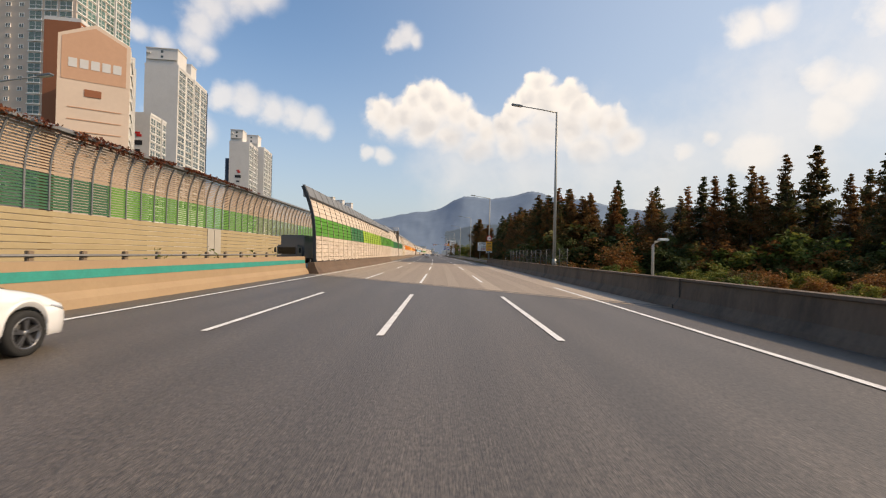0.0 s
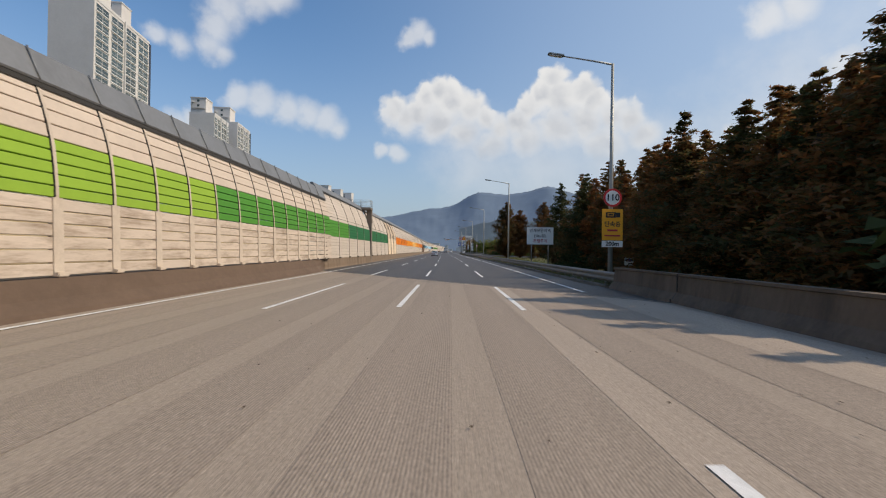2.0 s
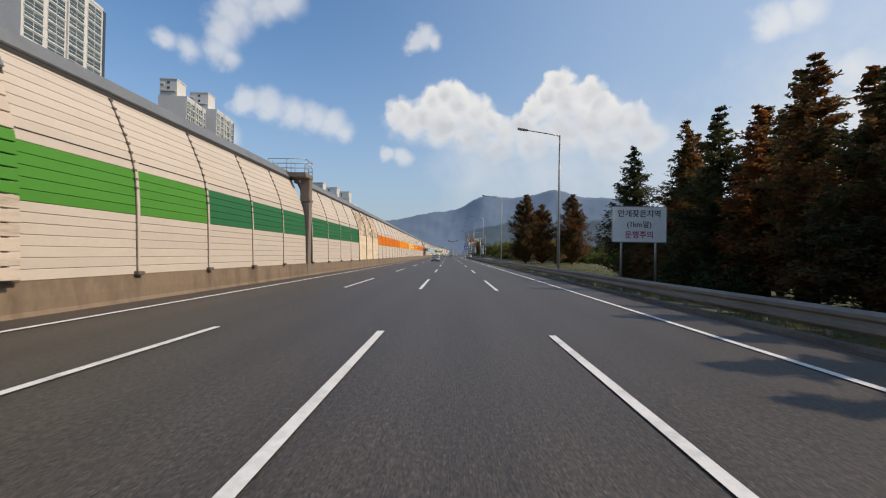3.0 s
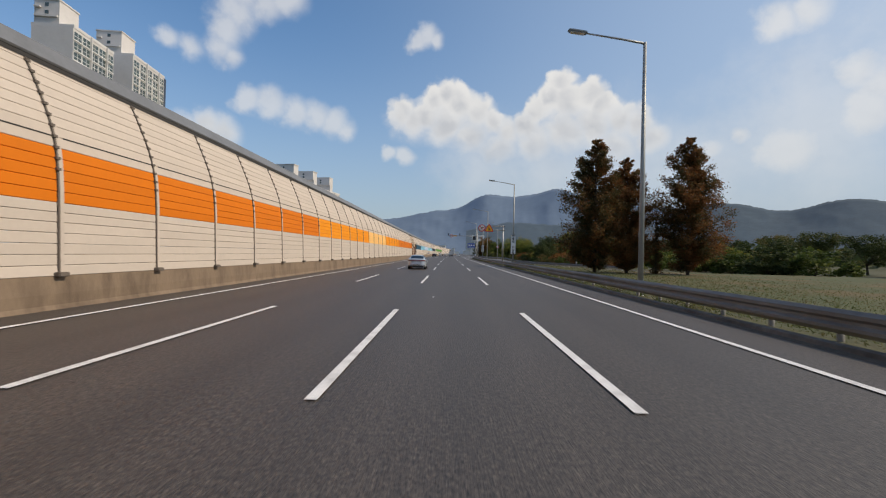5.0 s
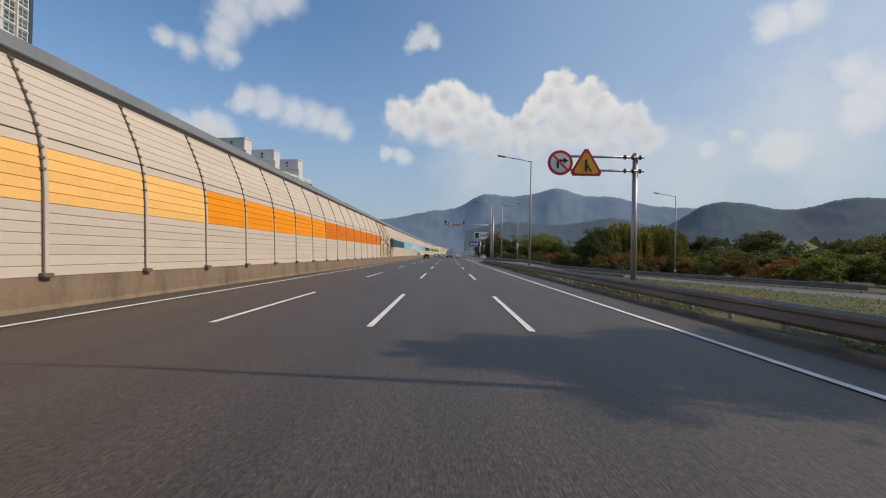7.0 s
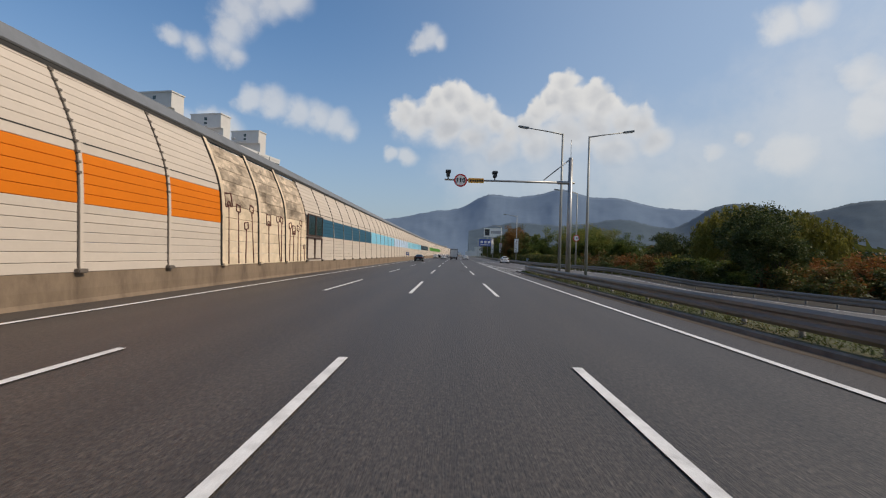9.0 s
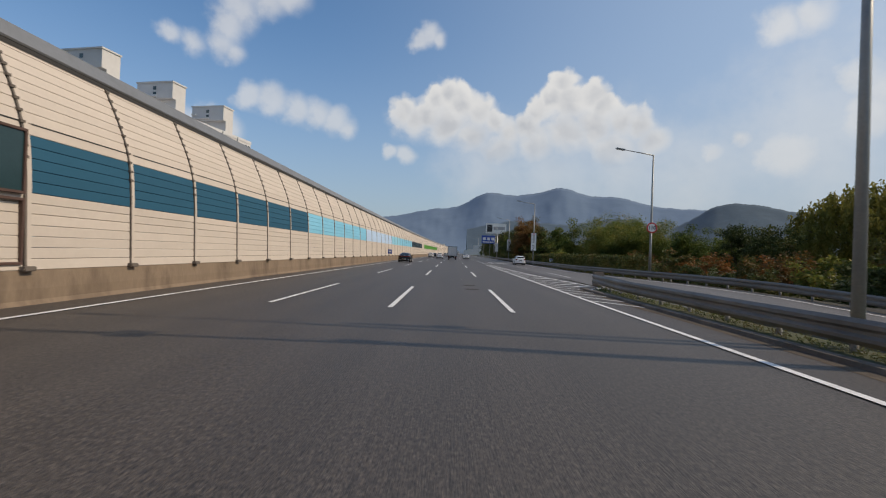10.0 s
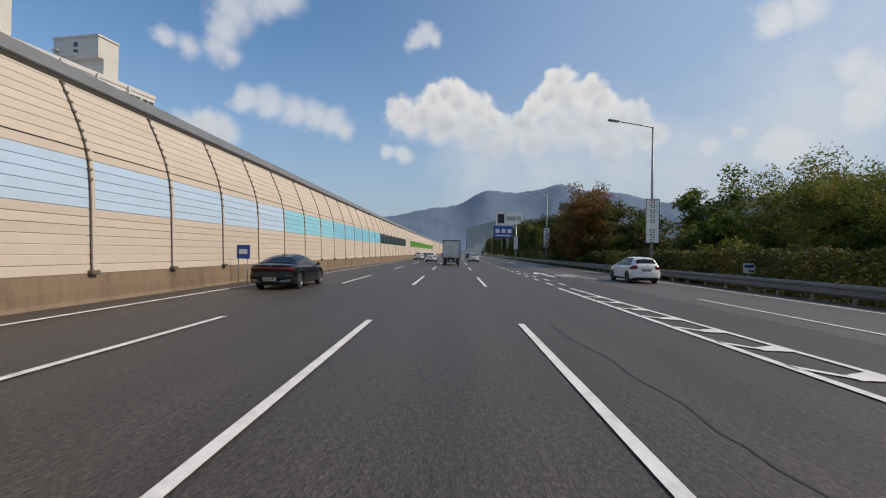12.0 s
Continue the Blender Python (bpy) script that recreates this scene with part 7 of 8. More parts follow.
def wheel(parent, x, y, r, side, rim_mat):
    """A tyre with a spoked rim and a hub, its outer side towards side (+1 or -1)."""
    key = (round(r, 2), rim_mat.name)
    if key not in _wheels:
        bm = bmesh.new()
        rr = r * 0.70
        lathe(bm, [(-0.10, rr), (-0.11, rr + 0.03), (-0.105, r - 0.03), (-0.085, r), (0.085, r), (0.105, r - 0.03), (0.11, rr + 0.03), (0.10, rr)])
        tyre = mesh_of(bm, "tyre", M_TYRE)
        bm = bmesh.new()
        lathe(bm, [(0.10, rr + 0.005), (0.108, rr - 0.004), (0.10, rr - 0.025), (0.03, rr - 0.03), (0.0, rr - 0.03)], mat=0)
        for k in range(5):
            for d in (-0.13, 0.13):
                a = 2 * math.pi * k / 5 + d
                m = Matrix.Rotation(a, 4, "X")
                q = [m @ Vector(p) for p in ((0.085, -0.020, 0.03), (0.085, 0.020, 0.03), (0.095, 0.016, rr - 0.02), (0.095, -0.016, rr - 0.02), (0.05, -0.026, 0.03), (0.05, 0.026, 0.03), (0.05, 0.022, rr - 0.02), (0.05, -0.022, rr - 0.02))]
                v = [bm.verts.new(p) for p in q]
                for f in ((0, 1, 2, 3), (0, 4, 5, 1), (3, 2, 6, 7), (0, 3, 7, 4), (1, 5, 6, 2)):
                    bm.faces.new([v[i] for i in f])
        bmesh.ops.recalc_face_normals(bm, faces=bm.faces)
        rim = mesh_of(bm, "rim", rim_mat)
        bm = bmesh.new()
        lathe(bm, [(0.10, 0.001), (0.10, 0.045), (0.085, 0.055), (0.05, 0.06)], 16)
        hub = mesh_of(bm, "hub", rim_mat)
        bm = bmesh.new()
        lathe(bm, [(0.025, 0.001), (0.03, rr - 0.03), (-0.1, rr - 0.02)], 20)
        disc_me = mesh_of(bm, "brake_disc", M_PLASTIC)
        _wheels[key] = (tyre, rim, hub, disc_me)
    w = share("wheel", _wheels[key][0], parent, Matrix.Translation((x, y, r)) @ Matrix.Rotation(0 if side > 0 else math.pi, 4, "Z"))
    for nm, me in zip(("rim", "hub", "brake_disc"), _wheels[key][1:]):
        o = new(nm, me)
        o.parent = w
    return w


SEDAN = dict(L=4.99, W=1.875, wheels=(1.10, 3.985), r=0.345, fade=0.9, bow=0.26, nose=0.34,
             width=[(0, 0.93), (0.2, 0.955), (0.5, 0.98), (1.0, 1.0), (3.9, 1.0), (4.4, 0.98), (4.75, 0.94), (4.99, 0.88)],
             belt=[(0, 0.955), (0.3, 0.97), (0.9, 0.985), (1.6, 0.97), (2.2, 0.955), (3.5, 0.93), (4.0, 0.87), (4.5, 0.78), (4.8, 0.70), (4.99, 0.62)],
             top=[(0, 1.015), (0.12, 1.045), (0.3, 1.055), (0.5, 1.07), (0.62, 1.095), (0.8, 1.155), (1.0, 1.225), (1.3, 1.325), (1.6, 1.40), (1.9, 1.445), (2.2, 1.464), (2.5, 1.466), (2.75, 1.445), (3.0, 1.39), (3.3, 1.275), (3.6, 1.15), (3.82, 1.055), (3.95, 1.02), (4.3, 0.955), (4.7, 0.85), (4.9, 0.76), (4.99, 0.68)],
             back=[(0.2, 0.16), (0.34, 0.04), (0.46, 0.0), (0.60, 0.0), (0.645, 0.035), (0.70, 0.055), (0.84, 0.03), (0.90, 0.035), (0.97, 0.045), (1.02, 0.03)],
             side=(1.02, 3.42), rear_glass=(0.60, 1.50), front_glass=(2.90, 3.80), tail=0.895, tail_h=0.027, plate=0.46, door=0.80)
SUV = dict(L=4.2, W=1.79, wheels=(0.82, 3.42), r=0.34, fade=0.7, bow=0.16, nose=0.28,
           width=[(0, 0.94), (0.2, 0.97), (0.5, 1.0), (3.4, 1.0), (3.8, 0.98), (4.2, 0.9)],
           belt=[(0, 1.0), (0.5, 1.04), (2.0, 1.02), (3.0, 1.0), (3.6, 0.92), (4.0, 0.83), (4.2, 0.72)],
           top=[(0, 1.10), (0.08, 1.22), (0.22, 1.44), (0.34, 1.53), (0.6, 1.57), (1.2, 1.60), (1.8, 1.595), (2.1, 1.56), (2.4, 1.47), (2.75, 1.28), (3.05, 1.10), (3.2, 1.06), (3.6, 1.0), (4.0, 0.9), (4.2, 0.78)],
           back=[(0.2, 0.14), (0.36, 0.03), (0.5, 0.0), (0.66, 0.0), (0.72, 0.04), (1.0, 0.05), (1.1, 0.06)],
           side=(0.42, 2.72), rear_glass=(0.07, 0.24), front_glass=(2.15, 3.0), tail=0.97, tail_h=0.07, plate=0.80, door=0.86)
ARCS = [0.0, 0.4, 1.5, 4, 8, 14, 21, 29, 37, 46, 55, 64, 73, 82, 90.0]


def car(shape, m, label, paint, rim_mat=M_ALLOY, group="", trim=True, category="car"):
    """A car seen whole: body with wheel arches, cabin, glass, lamps, plate, mirrors, handles and wheels. y runs from tail to nose."""
    L, W, r = shape["L"], shape["W"], shape["r"]
    f = lambda key, y: float(np.interp(y, [p[0] for p in shape[key]], [p[1] for p in shape[key]]))
    thing_ob = thing("car", m, label, category, group)
    FD = shape["fade"]

    def low(y):
        z = 0.25 + 0.07 * max(0, 1 - y / 0.4) - 0.02 * max(0, 1 - (L - y) / 0.3)
        for wy in shape["wheels"]:
            d = abs(y - wy)
            if d < r + 0.06:
                z = max(z, r + math.sqrt(max(0, (r + 0.06) ** 2 - d * d)))
        return z

    def bend(x, y, z):
        """Rounds tail and nose in plan and from the side."""
        yy = y
        if y < FD:
            yy += (f("back", z) + shape["bow"] * (abs(x) / (W / 2)) ** 3.5) * (1 - y / FD) ** 2
        if y > L - FD:
            g = (1 - (L - y) / FD) ** 2
            yy -= (shape["nose"] * (abs(x) / (W / 2)) ** 3 + 0.35 * max(0, z - 0.55) + 0.3 * max(0, 0.38 - z)) * g
        return Vector((x, yy, z))

    def lower(y):
        w, b, zb = W / 2 * f("width", y), f("belt", y), low(y)
        q = [(w - 0.045, zb), (w - 0.012, zb + 0.05), (w - 0.002, max(0.46, zb + 0.07)), (w, max(0.58, zb + 0.085)), (w - 0.012, max(0.70, zb + 0.10)), (w - 0.022, max(b - 0.14, zb + 0.115)), (w - 0.014, max(b - 0.075, zb + 0.125)), (w - 0.035, b - 0.03), (w - 0.075, b)]
        for i in range(1, len(q)):
            if q[i][1] < q[i - 1][1] + 0.004:
                q[i] = (q[i][0], q[i - 1][1] + 0.004)
        return q

    def upper(y, deg):
        """A point of the upper shell: 0 degrees at the belt line, 90 on the middle line."""
        (xb, b), zt = lower(y)[-1], f("top", y)
        h = max(zt - b, 0.012)
        c, s = math.cos(radians(deg)), math.sin(radians(deg))
        z = s ** 0.5 if deg > 0 else 0.0
        x = (max(c, 0.0) ** 0.5) * (1 - 0.24 * min(1, h / 0.42) * z)
        return xb * x, b + h * z

    def shell(y, deg, sgn=1, proud=0.0):
        """A point on the upper shell, lifted off it by so much."""
        p = [bend(*(lambda q: (q[0], yy, q[1]))(upper(yy, dd))) for yy, dd in ((y, deg), (y + 0.02, deg), (y, min(deg + 2, 90)), (y, max(deg - 2, 0)))]
        n = (p[2] - p[3]).cross(p[1] - p[0])
        n = n.normalized() if n.length > 0 else Vector((0, 0, 1))
        if n.z < 0 or (n.z < 0.2 and n.x < 0):
            n = -n
        v = p[0] + n * proud
        return Vector((v.x * sgn, v.y, v.z))

    def flank(y, z, sgn=1, proud=0.0):
        q = lower(y)
        x = float(np.interp(z, [p[1] for p in q], [p[0] for p in q]))
        v = bend(x, y, z)
        return Vector(((v.x + proud) * sgn, v.y, v.z))

    def tail(fx, z, proud=0.0):
        q = lower(0)
        x = float(np.interp(z, [p[1] for p in q], [p[0] for p in q])) * fx
        v = bend(x, 0, z)
        return v - Vector((0, proud, 0))

    ys = sorted(set([round(v, 3) for v in list(np.linspace(0, FD, 12)) + list(np.arange(FD, L - FD, 0.09)) + list(np.linspace(L - FD, L, 12)) + [wy + d * (r + 0.06) for wy in shape["wheels"] for d in (-1.0, -0.97, -0.9, -0.78, -0.6, -0.4, -0.2, 0, 0.2, 0.4, 0.6, 0.78, 0.9, 0.97, 1.0)]]))
    bm = bmesh.new()
    rows = []
    for y in ys:
        half = [bend(x, y, z) for x, z in lower(y)] + [bend(upper(y, d)[0], y, upper(y, d)[1]) for d in ARCS[1:]]
        rows.append([bm.verts.new(p) for p in half] + [bm.verts.new((-p.x, p.y, p.z)) for p in half[:-1][::-1]])
    for a, b in zip(rows, rows[1:]):
        for k in range(len(a) - 1):
            bm.faces.new((a[k], a[k + 1], b[k + 1], b[k])).smooth = True
    for y in (0, L):
        q = lower(y)
        cols = [upper(y, d) for d in ARCS]
        cols = [(x / q[-1][0], z) for x, z in cols]
        cols = cols + [(-x, z) for x, z in cols[:-1][::-1]]
        grid = [[bm.verts.new(bend(x * c, y, z)) for c, _ in cols] for x, z in q] + [[bm.verts.new(bend(q[-1][0] * c, y, z)) for c, z in cols]]
        for a, b in zip(grid, grid[1:]):
            for k in range(len(a) - 1):
                bm.faces.new((a[k], a[k + 1], b[k + 1], b[k])).smooth = True
    bmesh.ops.remove_doubles(bm, verts=bm.verts, dist=0.0008)
    bmesh.ops.recalc_face_normals(bm, faces=bm.faces)
    part("body", bm, paint, thing_ob)

    def patch(name, grid, mat, label="", parent=None):
        bm = bmesh.new()
        rows = [[bm.verts.new(p) for p in row] for row in grid]
        for a, b in zip(rows, rows[1:]):
            for k in range(len(a) - 1):
                bm.faces.new((a[k], a[k + 1], b[k + 1], b[k])).smooth = True
        bmesh.ops.recalc_face_normals(bm, faces=bm.faces)
        ob = part(name, bm, mat, parent or thing_ob, label)
        # the pane's edge meets the shell
        sol = ob.modifiers.new("thickness", "SOLIDIFY")
        sol.thickness, sol.offset = 0.008, 0.0
        return ob

    # glass: rear window, windscreen and side windows follow the shell
    r0, r1 = shape["rear_glass"]
    g0, g1 = shape["front_glass"]
    for name, a, b, lo, hi in (("rear_window", r0, r1, 47, 40), ("windscreen", g0, g1, 38, 26)):
        grid = []
        for t in np.linspace(0, 1, 14):
            y, d0 = a + (b - a) * t, lo + (hi - lo) * t + (9 * max(0, abs(t - 0.5) * 2 - 0.86) / 0.14 if True else 0)
            grid.append([shell(y, d, 1, 0.006) for d in np.linspace(d0, 90, 10)] + [shell(y, d, -1, 0.006) for d in np.linspace(90, d0, 10)[1:]])
        patch(name, grid, M_CARGLASS, "dark tinted glass")
    s0, s1 = shape["side"]
    split = s0 + 1.12
    for sgn in (1, -1):
        edge = lambda v: (s0 + 0.02 + 0.30 * max(0, v - 0.35) ** 1.3 + 0.12 * max(0, 0.16 - v), s1 - 0.75 * v ** 1.15)
        degs = lambda v: math.degrees(math.asin((0.10 + 0.74 * v) ** 2))
        for lo_, hi_ in ((0, 1), (1, 2)):
            grid = []
            for v in np.linspace(0, 1, 9):
                e0, e1 = edge(v)
                mid = split - 0.05 * v
                a, b = (e0, mid - 0.03) if lo_ == 0 else (mid + 0.03, e1)
                grid.append([shell(y, degs(v), sgn, 0.005) for y in np.linspace(a, b, 12)])
            patch("side_window", grid, M_CARGLASS, "dark tinted glass")
        ring = [shell(y, degs(0.0), sgn, 0.008) for y in np.linspace(edge(0)[0], edge(0)[1], 16)] + [shell(edge(v)[1], degs(v), sgn, 0.008) for v in np.linspace(0.1, 1, 8)]
        ring += [shell(y, degs(1.0), sgn, 0.008) for y in np.linspace(edge(1)[1], edge(1)[0], 12)] + [shell(edge(v)[0], degs(v), sgn, 0.008) for v in np.linspace(0.9, 0, 8)]
        bm = bmesh.new()
        tube(bm, ring, 0.010 if trim else 0.007, 5)
        part("window_trim", bm, M_CHROME if trim else M_PLASTIC, thing_ob)
        # door seams, handles, mirrors, sill
        for ye, bulge in ((s0 + 0.10, 0.34), (split, 0.0), (s1 - 0.10, -0.03)):
            bm = bmesh.new()
            tube(bm, [flank(ye + bulge * max(0, 0.80 - z) * 1.5, z, sgn, 0.0005) for z in (0.31, 0.40, 0.50, 0.60, 0.70, 0.80, 0.90)], 0.0045, 5)
            part("door_seam", bm, M_PLASTIC, thing_ob)
        for yh in (s0 + 0.26, split + 0.16):
            bm = bmesh.new()
            p = flank(yh + 0.1, shape["door"], sgn)
            box(bm, -0.012, 0.020, 0, 0.20, -0.015, 0.015, bevel=0.008, m=Matrix.Translation((p.x - (0.008 if sgn < 0 else 0), yh, p.z)))
            part("door_handle", bm, paint, thing_ob)
        bm = bmesh.new()
        p = flank(s1 - 0.12, f("belt", s1) - 0.03, sgn)
        box(bm, -0.11, 0.11, -0.06, 0.07, -0.06, 0.07, bevel=0.05, m=Matrix.Translation((p.x + sgn * 0.10, s1 - 0.12, 1.01)))
        box(bm, -0.09, 0.09, -0.03, 0.03, -0.02, 0.02, m=Matrix.Translation((p.x, s1 - 0.10, 0.955)))
        part("mirror", bm, paint, thing_ob)
        patch("sill", [[flank(y, z, sgn, 0.006) for y in np.linspace(shape["wheels"][0] + r + 0.09, shape["wheels"][1] - r - 0.09, 10)] for z in (0.255, 0.30, 0.335)], M_PLASTIC if not trim else paint)
        patch("head_lamp", [[flank(L - 0.52 + 0.50 * t, 0.735 - 0.06 * t + d * (0.25 + 0.75 * t), sgn, 0.006) for t in np.linspace(0, 1, 10)] for d in (-0.05, -0.02, 0.0)], M_CLEAR)
    # tail: lamp strip round the corners, seams, plate, valance
    tz, th = shape["tail"], shape["tail_h"]
    grid = []
    for q in np.linspace(-1, 1, 49):
        a = abs(q)
        zc = tz - 0.075 * max(0, a - 0.62) / 0.38
        hh = th * (1 + 0.75 * min(1, a / 0.68)) if a <= 0.72 else th * 1.75 * max(0.06, (1 - a) / 0.28) ** 0.8
        if trim is False and a < 0.45:
            continue
        col = []
        for d in (-1, -0.5, 0, 0.5, 1):
            z = zc + d * hh
            col.append(tail(q / 0.70, z, 0.009) if a <= 0.70 else flank((a - 0.70) / 0.30 * 0.46, z, 1 if q > 0 else -1, 0.008))
        grid.append(col)
    if trim:
        patch("tail_lamp", grid, M_REDLENS, "dark red tail lamp strip")
    else:
        n = len(grid) // 2
        patch("tail_lamp", grid[:n], M_REDLENS)
        patch("tail_lamp", grid[n:], M_REDLENS)
    for pts in ([(-0.60, tz - 0.06), (-0.60, 0.72), (-0.52, 0.672), (-0.3, 0.66), (0, 0.657), (0.3, 0.66), (0.52, 0.672), (0.60, 0.72), (0.60, tz - 0.06)], [(x, 0.628) for x in np.linspace(-0.98, 0.98, 15)]):
        bm = bmesh.new()
        tube(bm, [tail(x, z, 0.001) for x, z in pts], 0.0045, 5)
        part("boot_seam", bm, M_PLASTIC, thing_ob)
    pz = shape["plate"]
    y0 = tail(0, pz).y
    bm = bmesh.new()
    box(bm, -0.30, 0.30, y0 - 0.012, y0 + 0.01, pz - 0.085, pz + 0.085, bevel=0.01)
    pf = part("plate_frame", bm, M_PLASTIC, thing_ob)
    bm = bmesh.new()
    box(bm, -0.26, 0.26, y0 - 0.02, y0 - 0.012, pz - 0.057, pz + 0.057)
    part("number_plate", bm, M_PLATE, pf, "white number plate")
    for k in range(7):
        bar_block(pf, -0.225 + 0.066 * k, -0.182 + 0.066 * k, pz - 0.038, pz + 0.038, M_BLACK, y=y0 - 0.022)
    zb = tz + th + 0.055
    yb = tail(0, min(zb, 0.95)).y
    bm = bmesh.new()
    ring = [(0.085 * math.cos(a), yb - 0.012, zb + 0.03 * math.sin(a)) for a in np.linspace(0, 2 * math.pi, 19)]
    tube(bm, ring, 0.007, 5)
    tube(bm, [(-0.02, yb - 0.012, zb - 0.026), (0.02, yb - 0.012, zb + 0.026)], 0.007, 5)
    part("badge", bm, M_CHROME, thing_ob)
    patch("rear_valance", [[tail(x, z, 0.008) for x in np.linspace(-0.86, 0.86, 17)] for z in (0.322, 0.345, 0.365)], M_PLASTIC)
    if trim:
        bm = bmesh.new()
        tube(bm, [tail(x, 0.362 + 0.04 * max(0, abs(x) - 0.45) * 2, 0.012) for x in np.linspace(-0.9, 0.9, 19)], 0.010, 6)
        part("bumper_strip", bm, M_CHROME, thing_ob, "thin chrome strip")
        for sgn in (1, -1):
            pts = [(sgn * 0.50, 0.335), (sgn * 0.56, 0.405), (sgn * 0.72, 0.425), (sgn * 0.92, 0.425), (sgn * 0.97, 0.395), (sgn * 0.86, 0.35), (sgn * 0.70, 0.335)]
            bm = bmesh.new()
            tube(bm, [tail(x, z, 0.012) for x, z in pts + pts[:1]], 0.010, 6)
            ex = part("exhaust_trim", bm, M_CHROME, thing_ob, "chrome exhaust surround")
            bm = bmesh.new()
            bm.faces.new([bm.verts.new(tail(x, z, 0.010)) for x, z in pts])
            part("opening", bm, M_PLASTIC, ex)
    # grille and lower mouth at the nose
    nose = lambda fx, z, e: (lambda q: bend(float(np.interp(z, [p[1] for p in q], [p[0] for p in q])) * fx, L, z) + Vector((0, e, 0)))(lower(L))
    patch("grille", [[nose(x, z, 0.008) for x in np.linspace(-0.62, 0.62, 13)] for z in (0.44, 0.52, 0.59)], M_PLASTIC)
    # underbody and wheels
    bm = bmesh.new()
    box(bm, -W / 2 + 0.25, W / 2 - 0.25, 0.25, L - 0.35, 0.18, 0.60, bevel=0.05)
    part("underbody", bm, M_PLASTIC, thing_ob)
    for wy in shape["wheels"]:
        for sgn in (1, -1):
            wheel(thing_ob, sgn * (W / 2 - 0.125), wy, r, sgn, rim_mat)
    bm = bmesh.new()
    ya = r1 + 0.10
    zt = f("top", ya) - 0.004
    v = [bm.verts.new(p) for p in ((-0.03, ya - 0.1, zt - 0.02), (0.03, ya - 0.1, zt - 0.02), (0.012, ya + 0.14, zt + 0.015), (-0.012, ya + 0.14, zt + 0.015), (0, ya - 0.06, zt + 0.07))]
    for q in ((0, 1, 4), (1, 2, 4), (2, 3, 4), (3, 0, 4)):
        bm.faces.new([v[i] for i in q])
    part("antenna_fin", bm, paint, thing_ob)
    return thing_ob


silver = car(SEDAN, place(176.87, -3.56), "silver saloon car with a dark red tail lamp strip", P_SILVER)
bm = bmesh.new()
box(bm, 0.33, 0.46, 0.044, 0.075, 0.70, 0.82)
sticker = part("sticker", bm, M_PLATE, silver, "small white sticker with grey print")
for k in range(3):
    for j in range(2):
        bar_block(sticker, 0.345 + 0.055 * j, 0.385 + 0.055 * j, 0.715 + 0.033 * k, 0.735 + 0.033 * k, M_DARKALLOY, y=0.041)
car(SEDAN, place(331.8, -7.25), "glossy black saloon car with chrome strips", P_BLACK)
car(SEDAN, place(-6.3, -7.72), "white saloon car with alloy wheels", P_WHITE, trim=False)
car(SUV, place(340.75, 11.6, 0.003), "small white sport utility car on the slip road", P_WHITE, M_DARKALLOY, trim=False)
car(SUV, place(388.4, -3.8), "white hatchback car far ahead in traffic", P_WHITE, M_DARKALLOY, group="traffic ahead", trim=False)
car(SUV, place(406, -7.3), "white estate car in traffic ahead", P_WHITE, M_DARKALLOY, group="traffic ahead", trim=False)
car(SEDAN, place(396, 3.6), "white saloon car far ahead", P_WHITE, M_DARKALLOY, group="traffic ahead", trim=False)
car(SEDAN, place(425, -7.3), "dark saloon car far ahead", P_BLACK, M_DARKALLOY, group="traffic ahead", trim=False)
car(SEDAN, place(440, 3.7), "black saloon car far down the road", P_BLACK, M_DARKALLOY, group="traffic ahead", trim=False)
car(SUV, place(470, -3.7), "pale car far down the road", P_WHITE, M_DARKALLOY, group="traffic ahead", trim=False)
car(SEDAN, place(520, -7.3), "silver saloon car far down the road", P_SILVER, M_DARKALLOY, group="traffic ahead", trim=False)


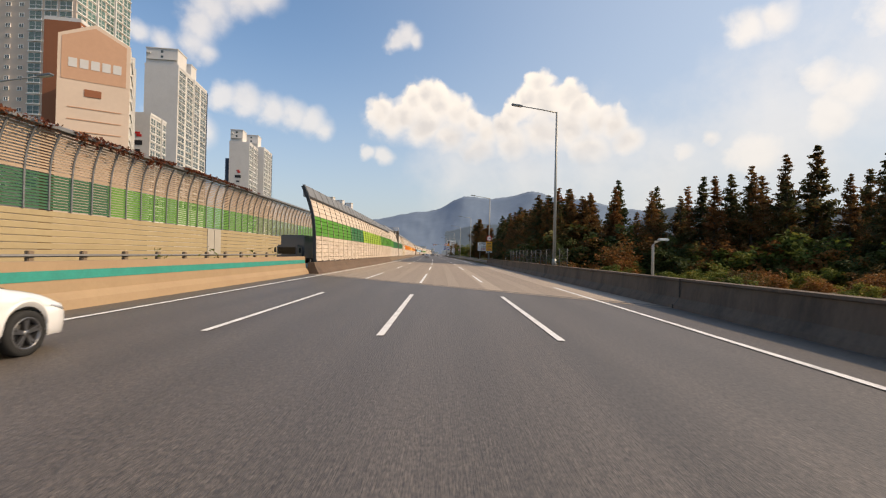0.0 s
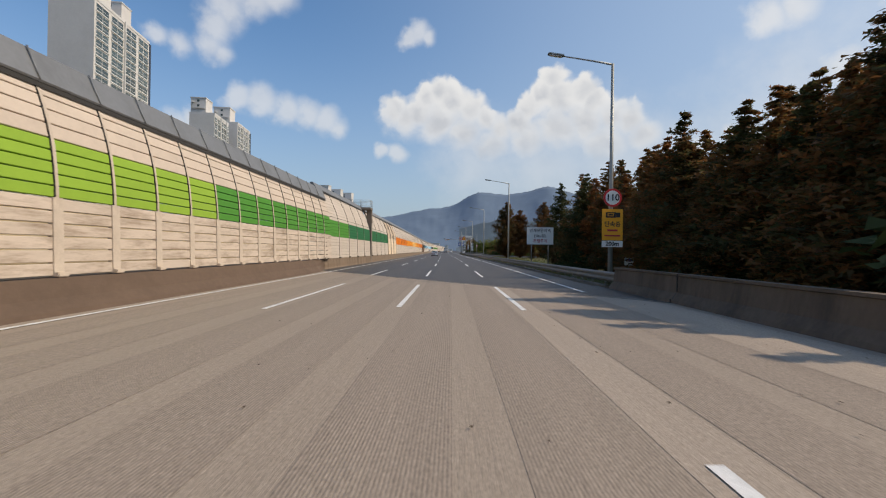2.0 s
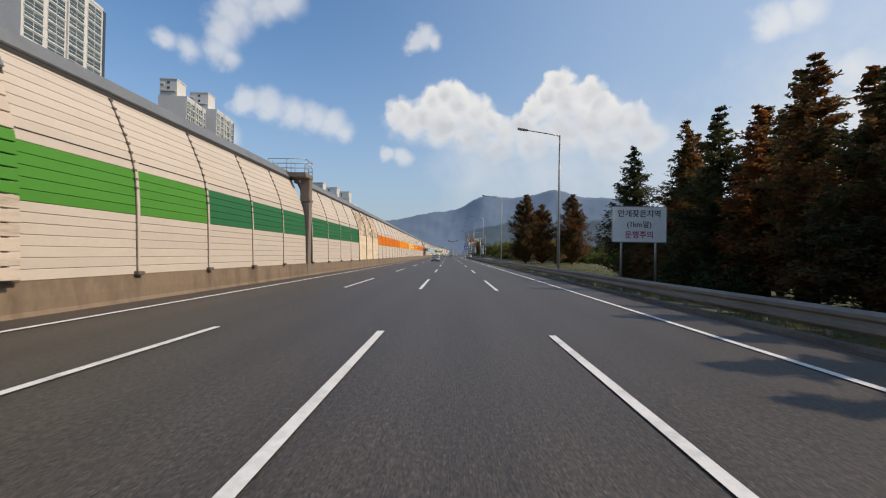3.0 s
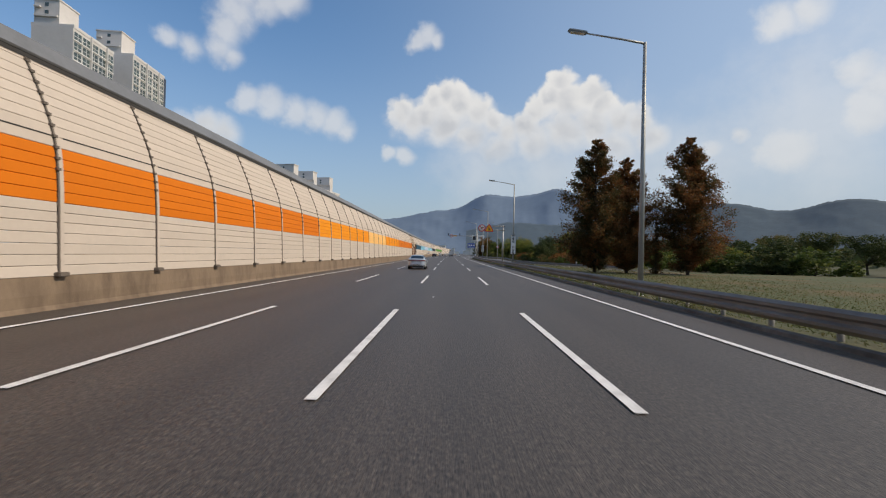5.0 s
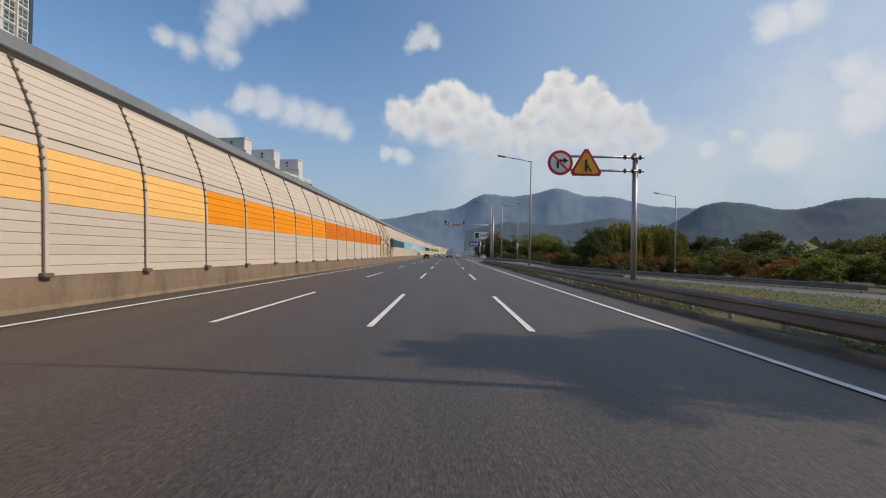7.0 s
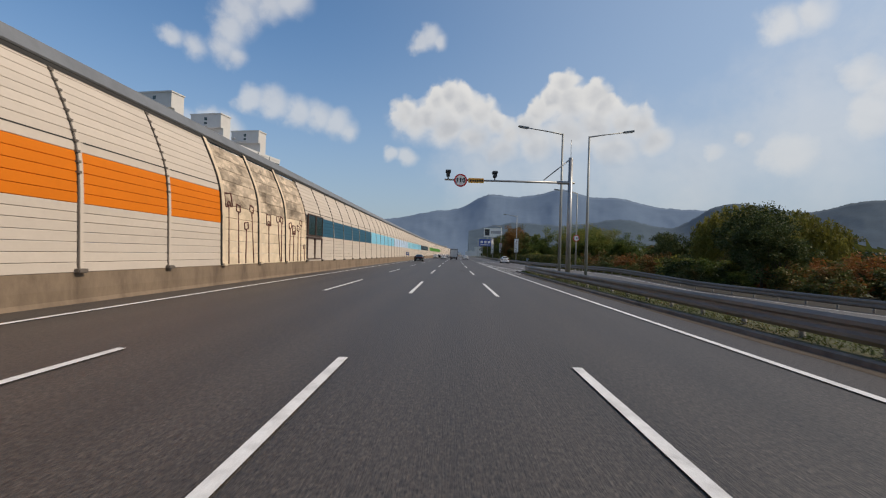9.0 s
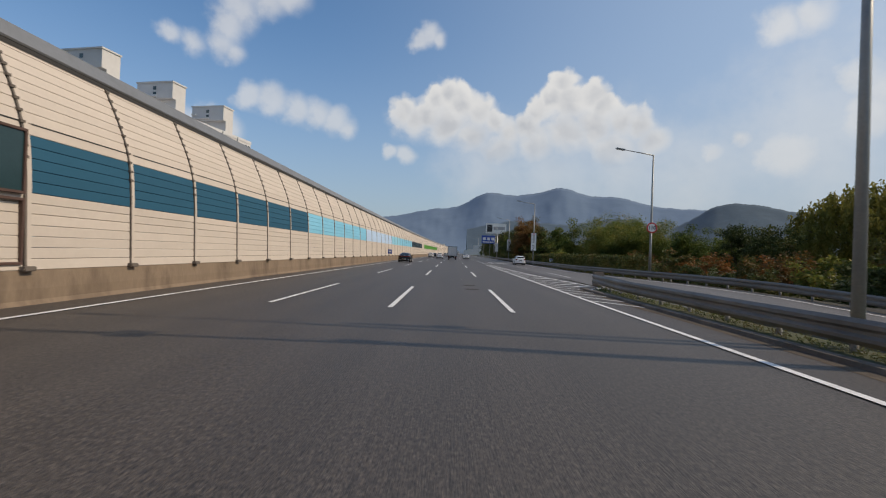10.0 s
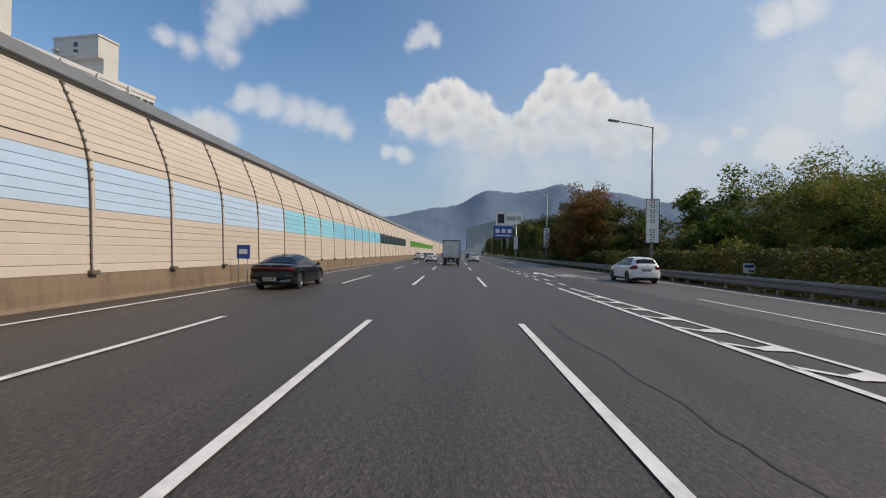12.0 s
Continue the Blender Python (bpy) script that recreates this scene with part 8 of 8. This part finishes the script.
def box_truck(m, label, box_mat, cab_mat):
    """A lorry with a tall van box: doors, hinges, frame, lamps, mud flaps, wheels and cab. y runs from tail to nose."""
    t = thing("box_truck", m, label, "truck")
    bm = bmesh.new()
    box(bm, -1.1, 1.1, 0, 4.6, 0.95, 3.15, bevel=0.03)
    part("cargo_box", bm, box_mat, t)
    for sgn in (1, -1):
        bm = bmesh.new()
        box(bm, min(0.02 * sgn, 1.05 * sgn), max(0.02 * sgn, 1.05 * sgn), -0.035, -0.004, 1.03, 3.07, bevel=0.012)
        d = part("rear_door", bm, box_mat, t)
        bm = bmesh.new()
        tube(bm, [(0.16 * sgn, -0.05, 1.05), (0.16 * sgn, -0.05, 3.05)], 0.018, 6)
        part("lock_bar", bm, M_GALV, d)
        for z in (1.3, 2.05, 2.8):
            bm = bmesh.new()
            box(bm, min(0.93 * sgn, 1.1 * sgn), max(0.93 * sgn, 1.1 * sgn), -0.05, -0.036, z - 0.04, z + 0.04)
            part("hinge", bm, M_GALV, d)
        bm = bmesh.new()
        box(bm, min(0.72 * sgn, 1.02 * sgn), max(0.72 * sgn, 1.02 * sgn), -0.05, 0.02, 0.66, 0.78, bevel=0.01)
        part("tail_lamp", bm, M_REDLENS, t)
        bm = bmesh.new()
        box(bm, min(0.6 * sgn, 0.98 * sgn), max(0.6 * sgn, 0.98 * sgn), 0.42, 0.45, 0.18, 0.85)
        part("mud_flap", bm, M_PLASTIC, t)
        for y in (0.95, 4.9):
            wheel(t, sgn * 0.9, y, 0.38, sgn, M_DARKALLOY)
    bm = bmesh.new()
    for a in ((-1.12, 1.12, 3.10, 3.2), (-1.12, 1.12, 0.86, 0.98)):
        box(bm, a[0], a[1], -0.06, 0.04, a[2], a[3], bevel=0.01)
    for x in (-1.12, 1.04):
        box(bm, x, x + 0.08, -0.06, 0.04, 0.95, 3.15, bevel=0.01)
    part("rear_frame", bm, M_DARKSTEEL, t)
    bm = bmesh.new()
    box(bm, -0.95, 0.95, 0.05, 0.15, 0.42, 0.56, bevel=0.02)
    part("bumper", bm, M_DARKSTEEL, t)
    bm = bmesh.new()
    box(bm, -0.45, 0.45, 0.2, 5.4, 0.55, 0.86, bevel=0.02)
    part("chassis", bm, M_PLASTIC, t)
    bm = bmesh.new()
    box(bm, -0.95, 0.95, 4.7, 6.2, 0.5, 2.2, bevel=0.12)
    cb = part("cab", bm, cab_mat, t)
    bm = bmesh.new()
    box(bm, -0.82, 0.82, 6.16, 6.215, 1.35, 2.0, bevel=0.02)
    part("windscreen", bm, M_CARGLASS, cb)
    bm = bmesh.new()
    box(bm, -0.7, 0.7, 6.17, 6.22, 0.75, 1.15, bevel=0.02)
    part("grille", bm, M_PLASTIC, cb)
    for sgn in (1, -1):
        bm = bmesh.new()
        box(bm, sgn * 0.8 - 0.13, sgn * 0.8 + 0.13, 6.15, 6.225, 0.66, 0.86, bevel=0.02)
        part("head_lamp", bm, M_CLEAR, cb)
        bm = bmesh.new()
        box(bm, sgn * 1.12 - 0.09, sgn * 1.12 + 0.09, 5.95, 6.02, 1.5, 1.95, bevel=0.02)
        part("mirror", bm, M_PLASTIC, cb)
    bm = bmesh.new()
    box(bm, -0.25, 0.25, -0.005, 0.05, 0.58, 0.69)
    part("number_plate", bm, M_PLATE, t)
    return t


box_truck(place(371.6, -0.2), "white box lorry with closed rear doors", M_BOX, P_WHITE)
box_truck(place(38.6, -14.6, 0.0, 180), "dark grey box lorry in the opposite lanes", P_GREY, P_GREY)
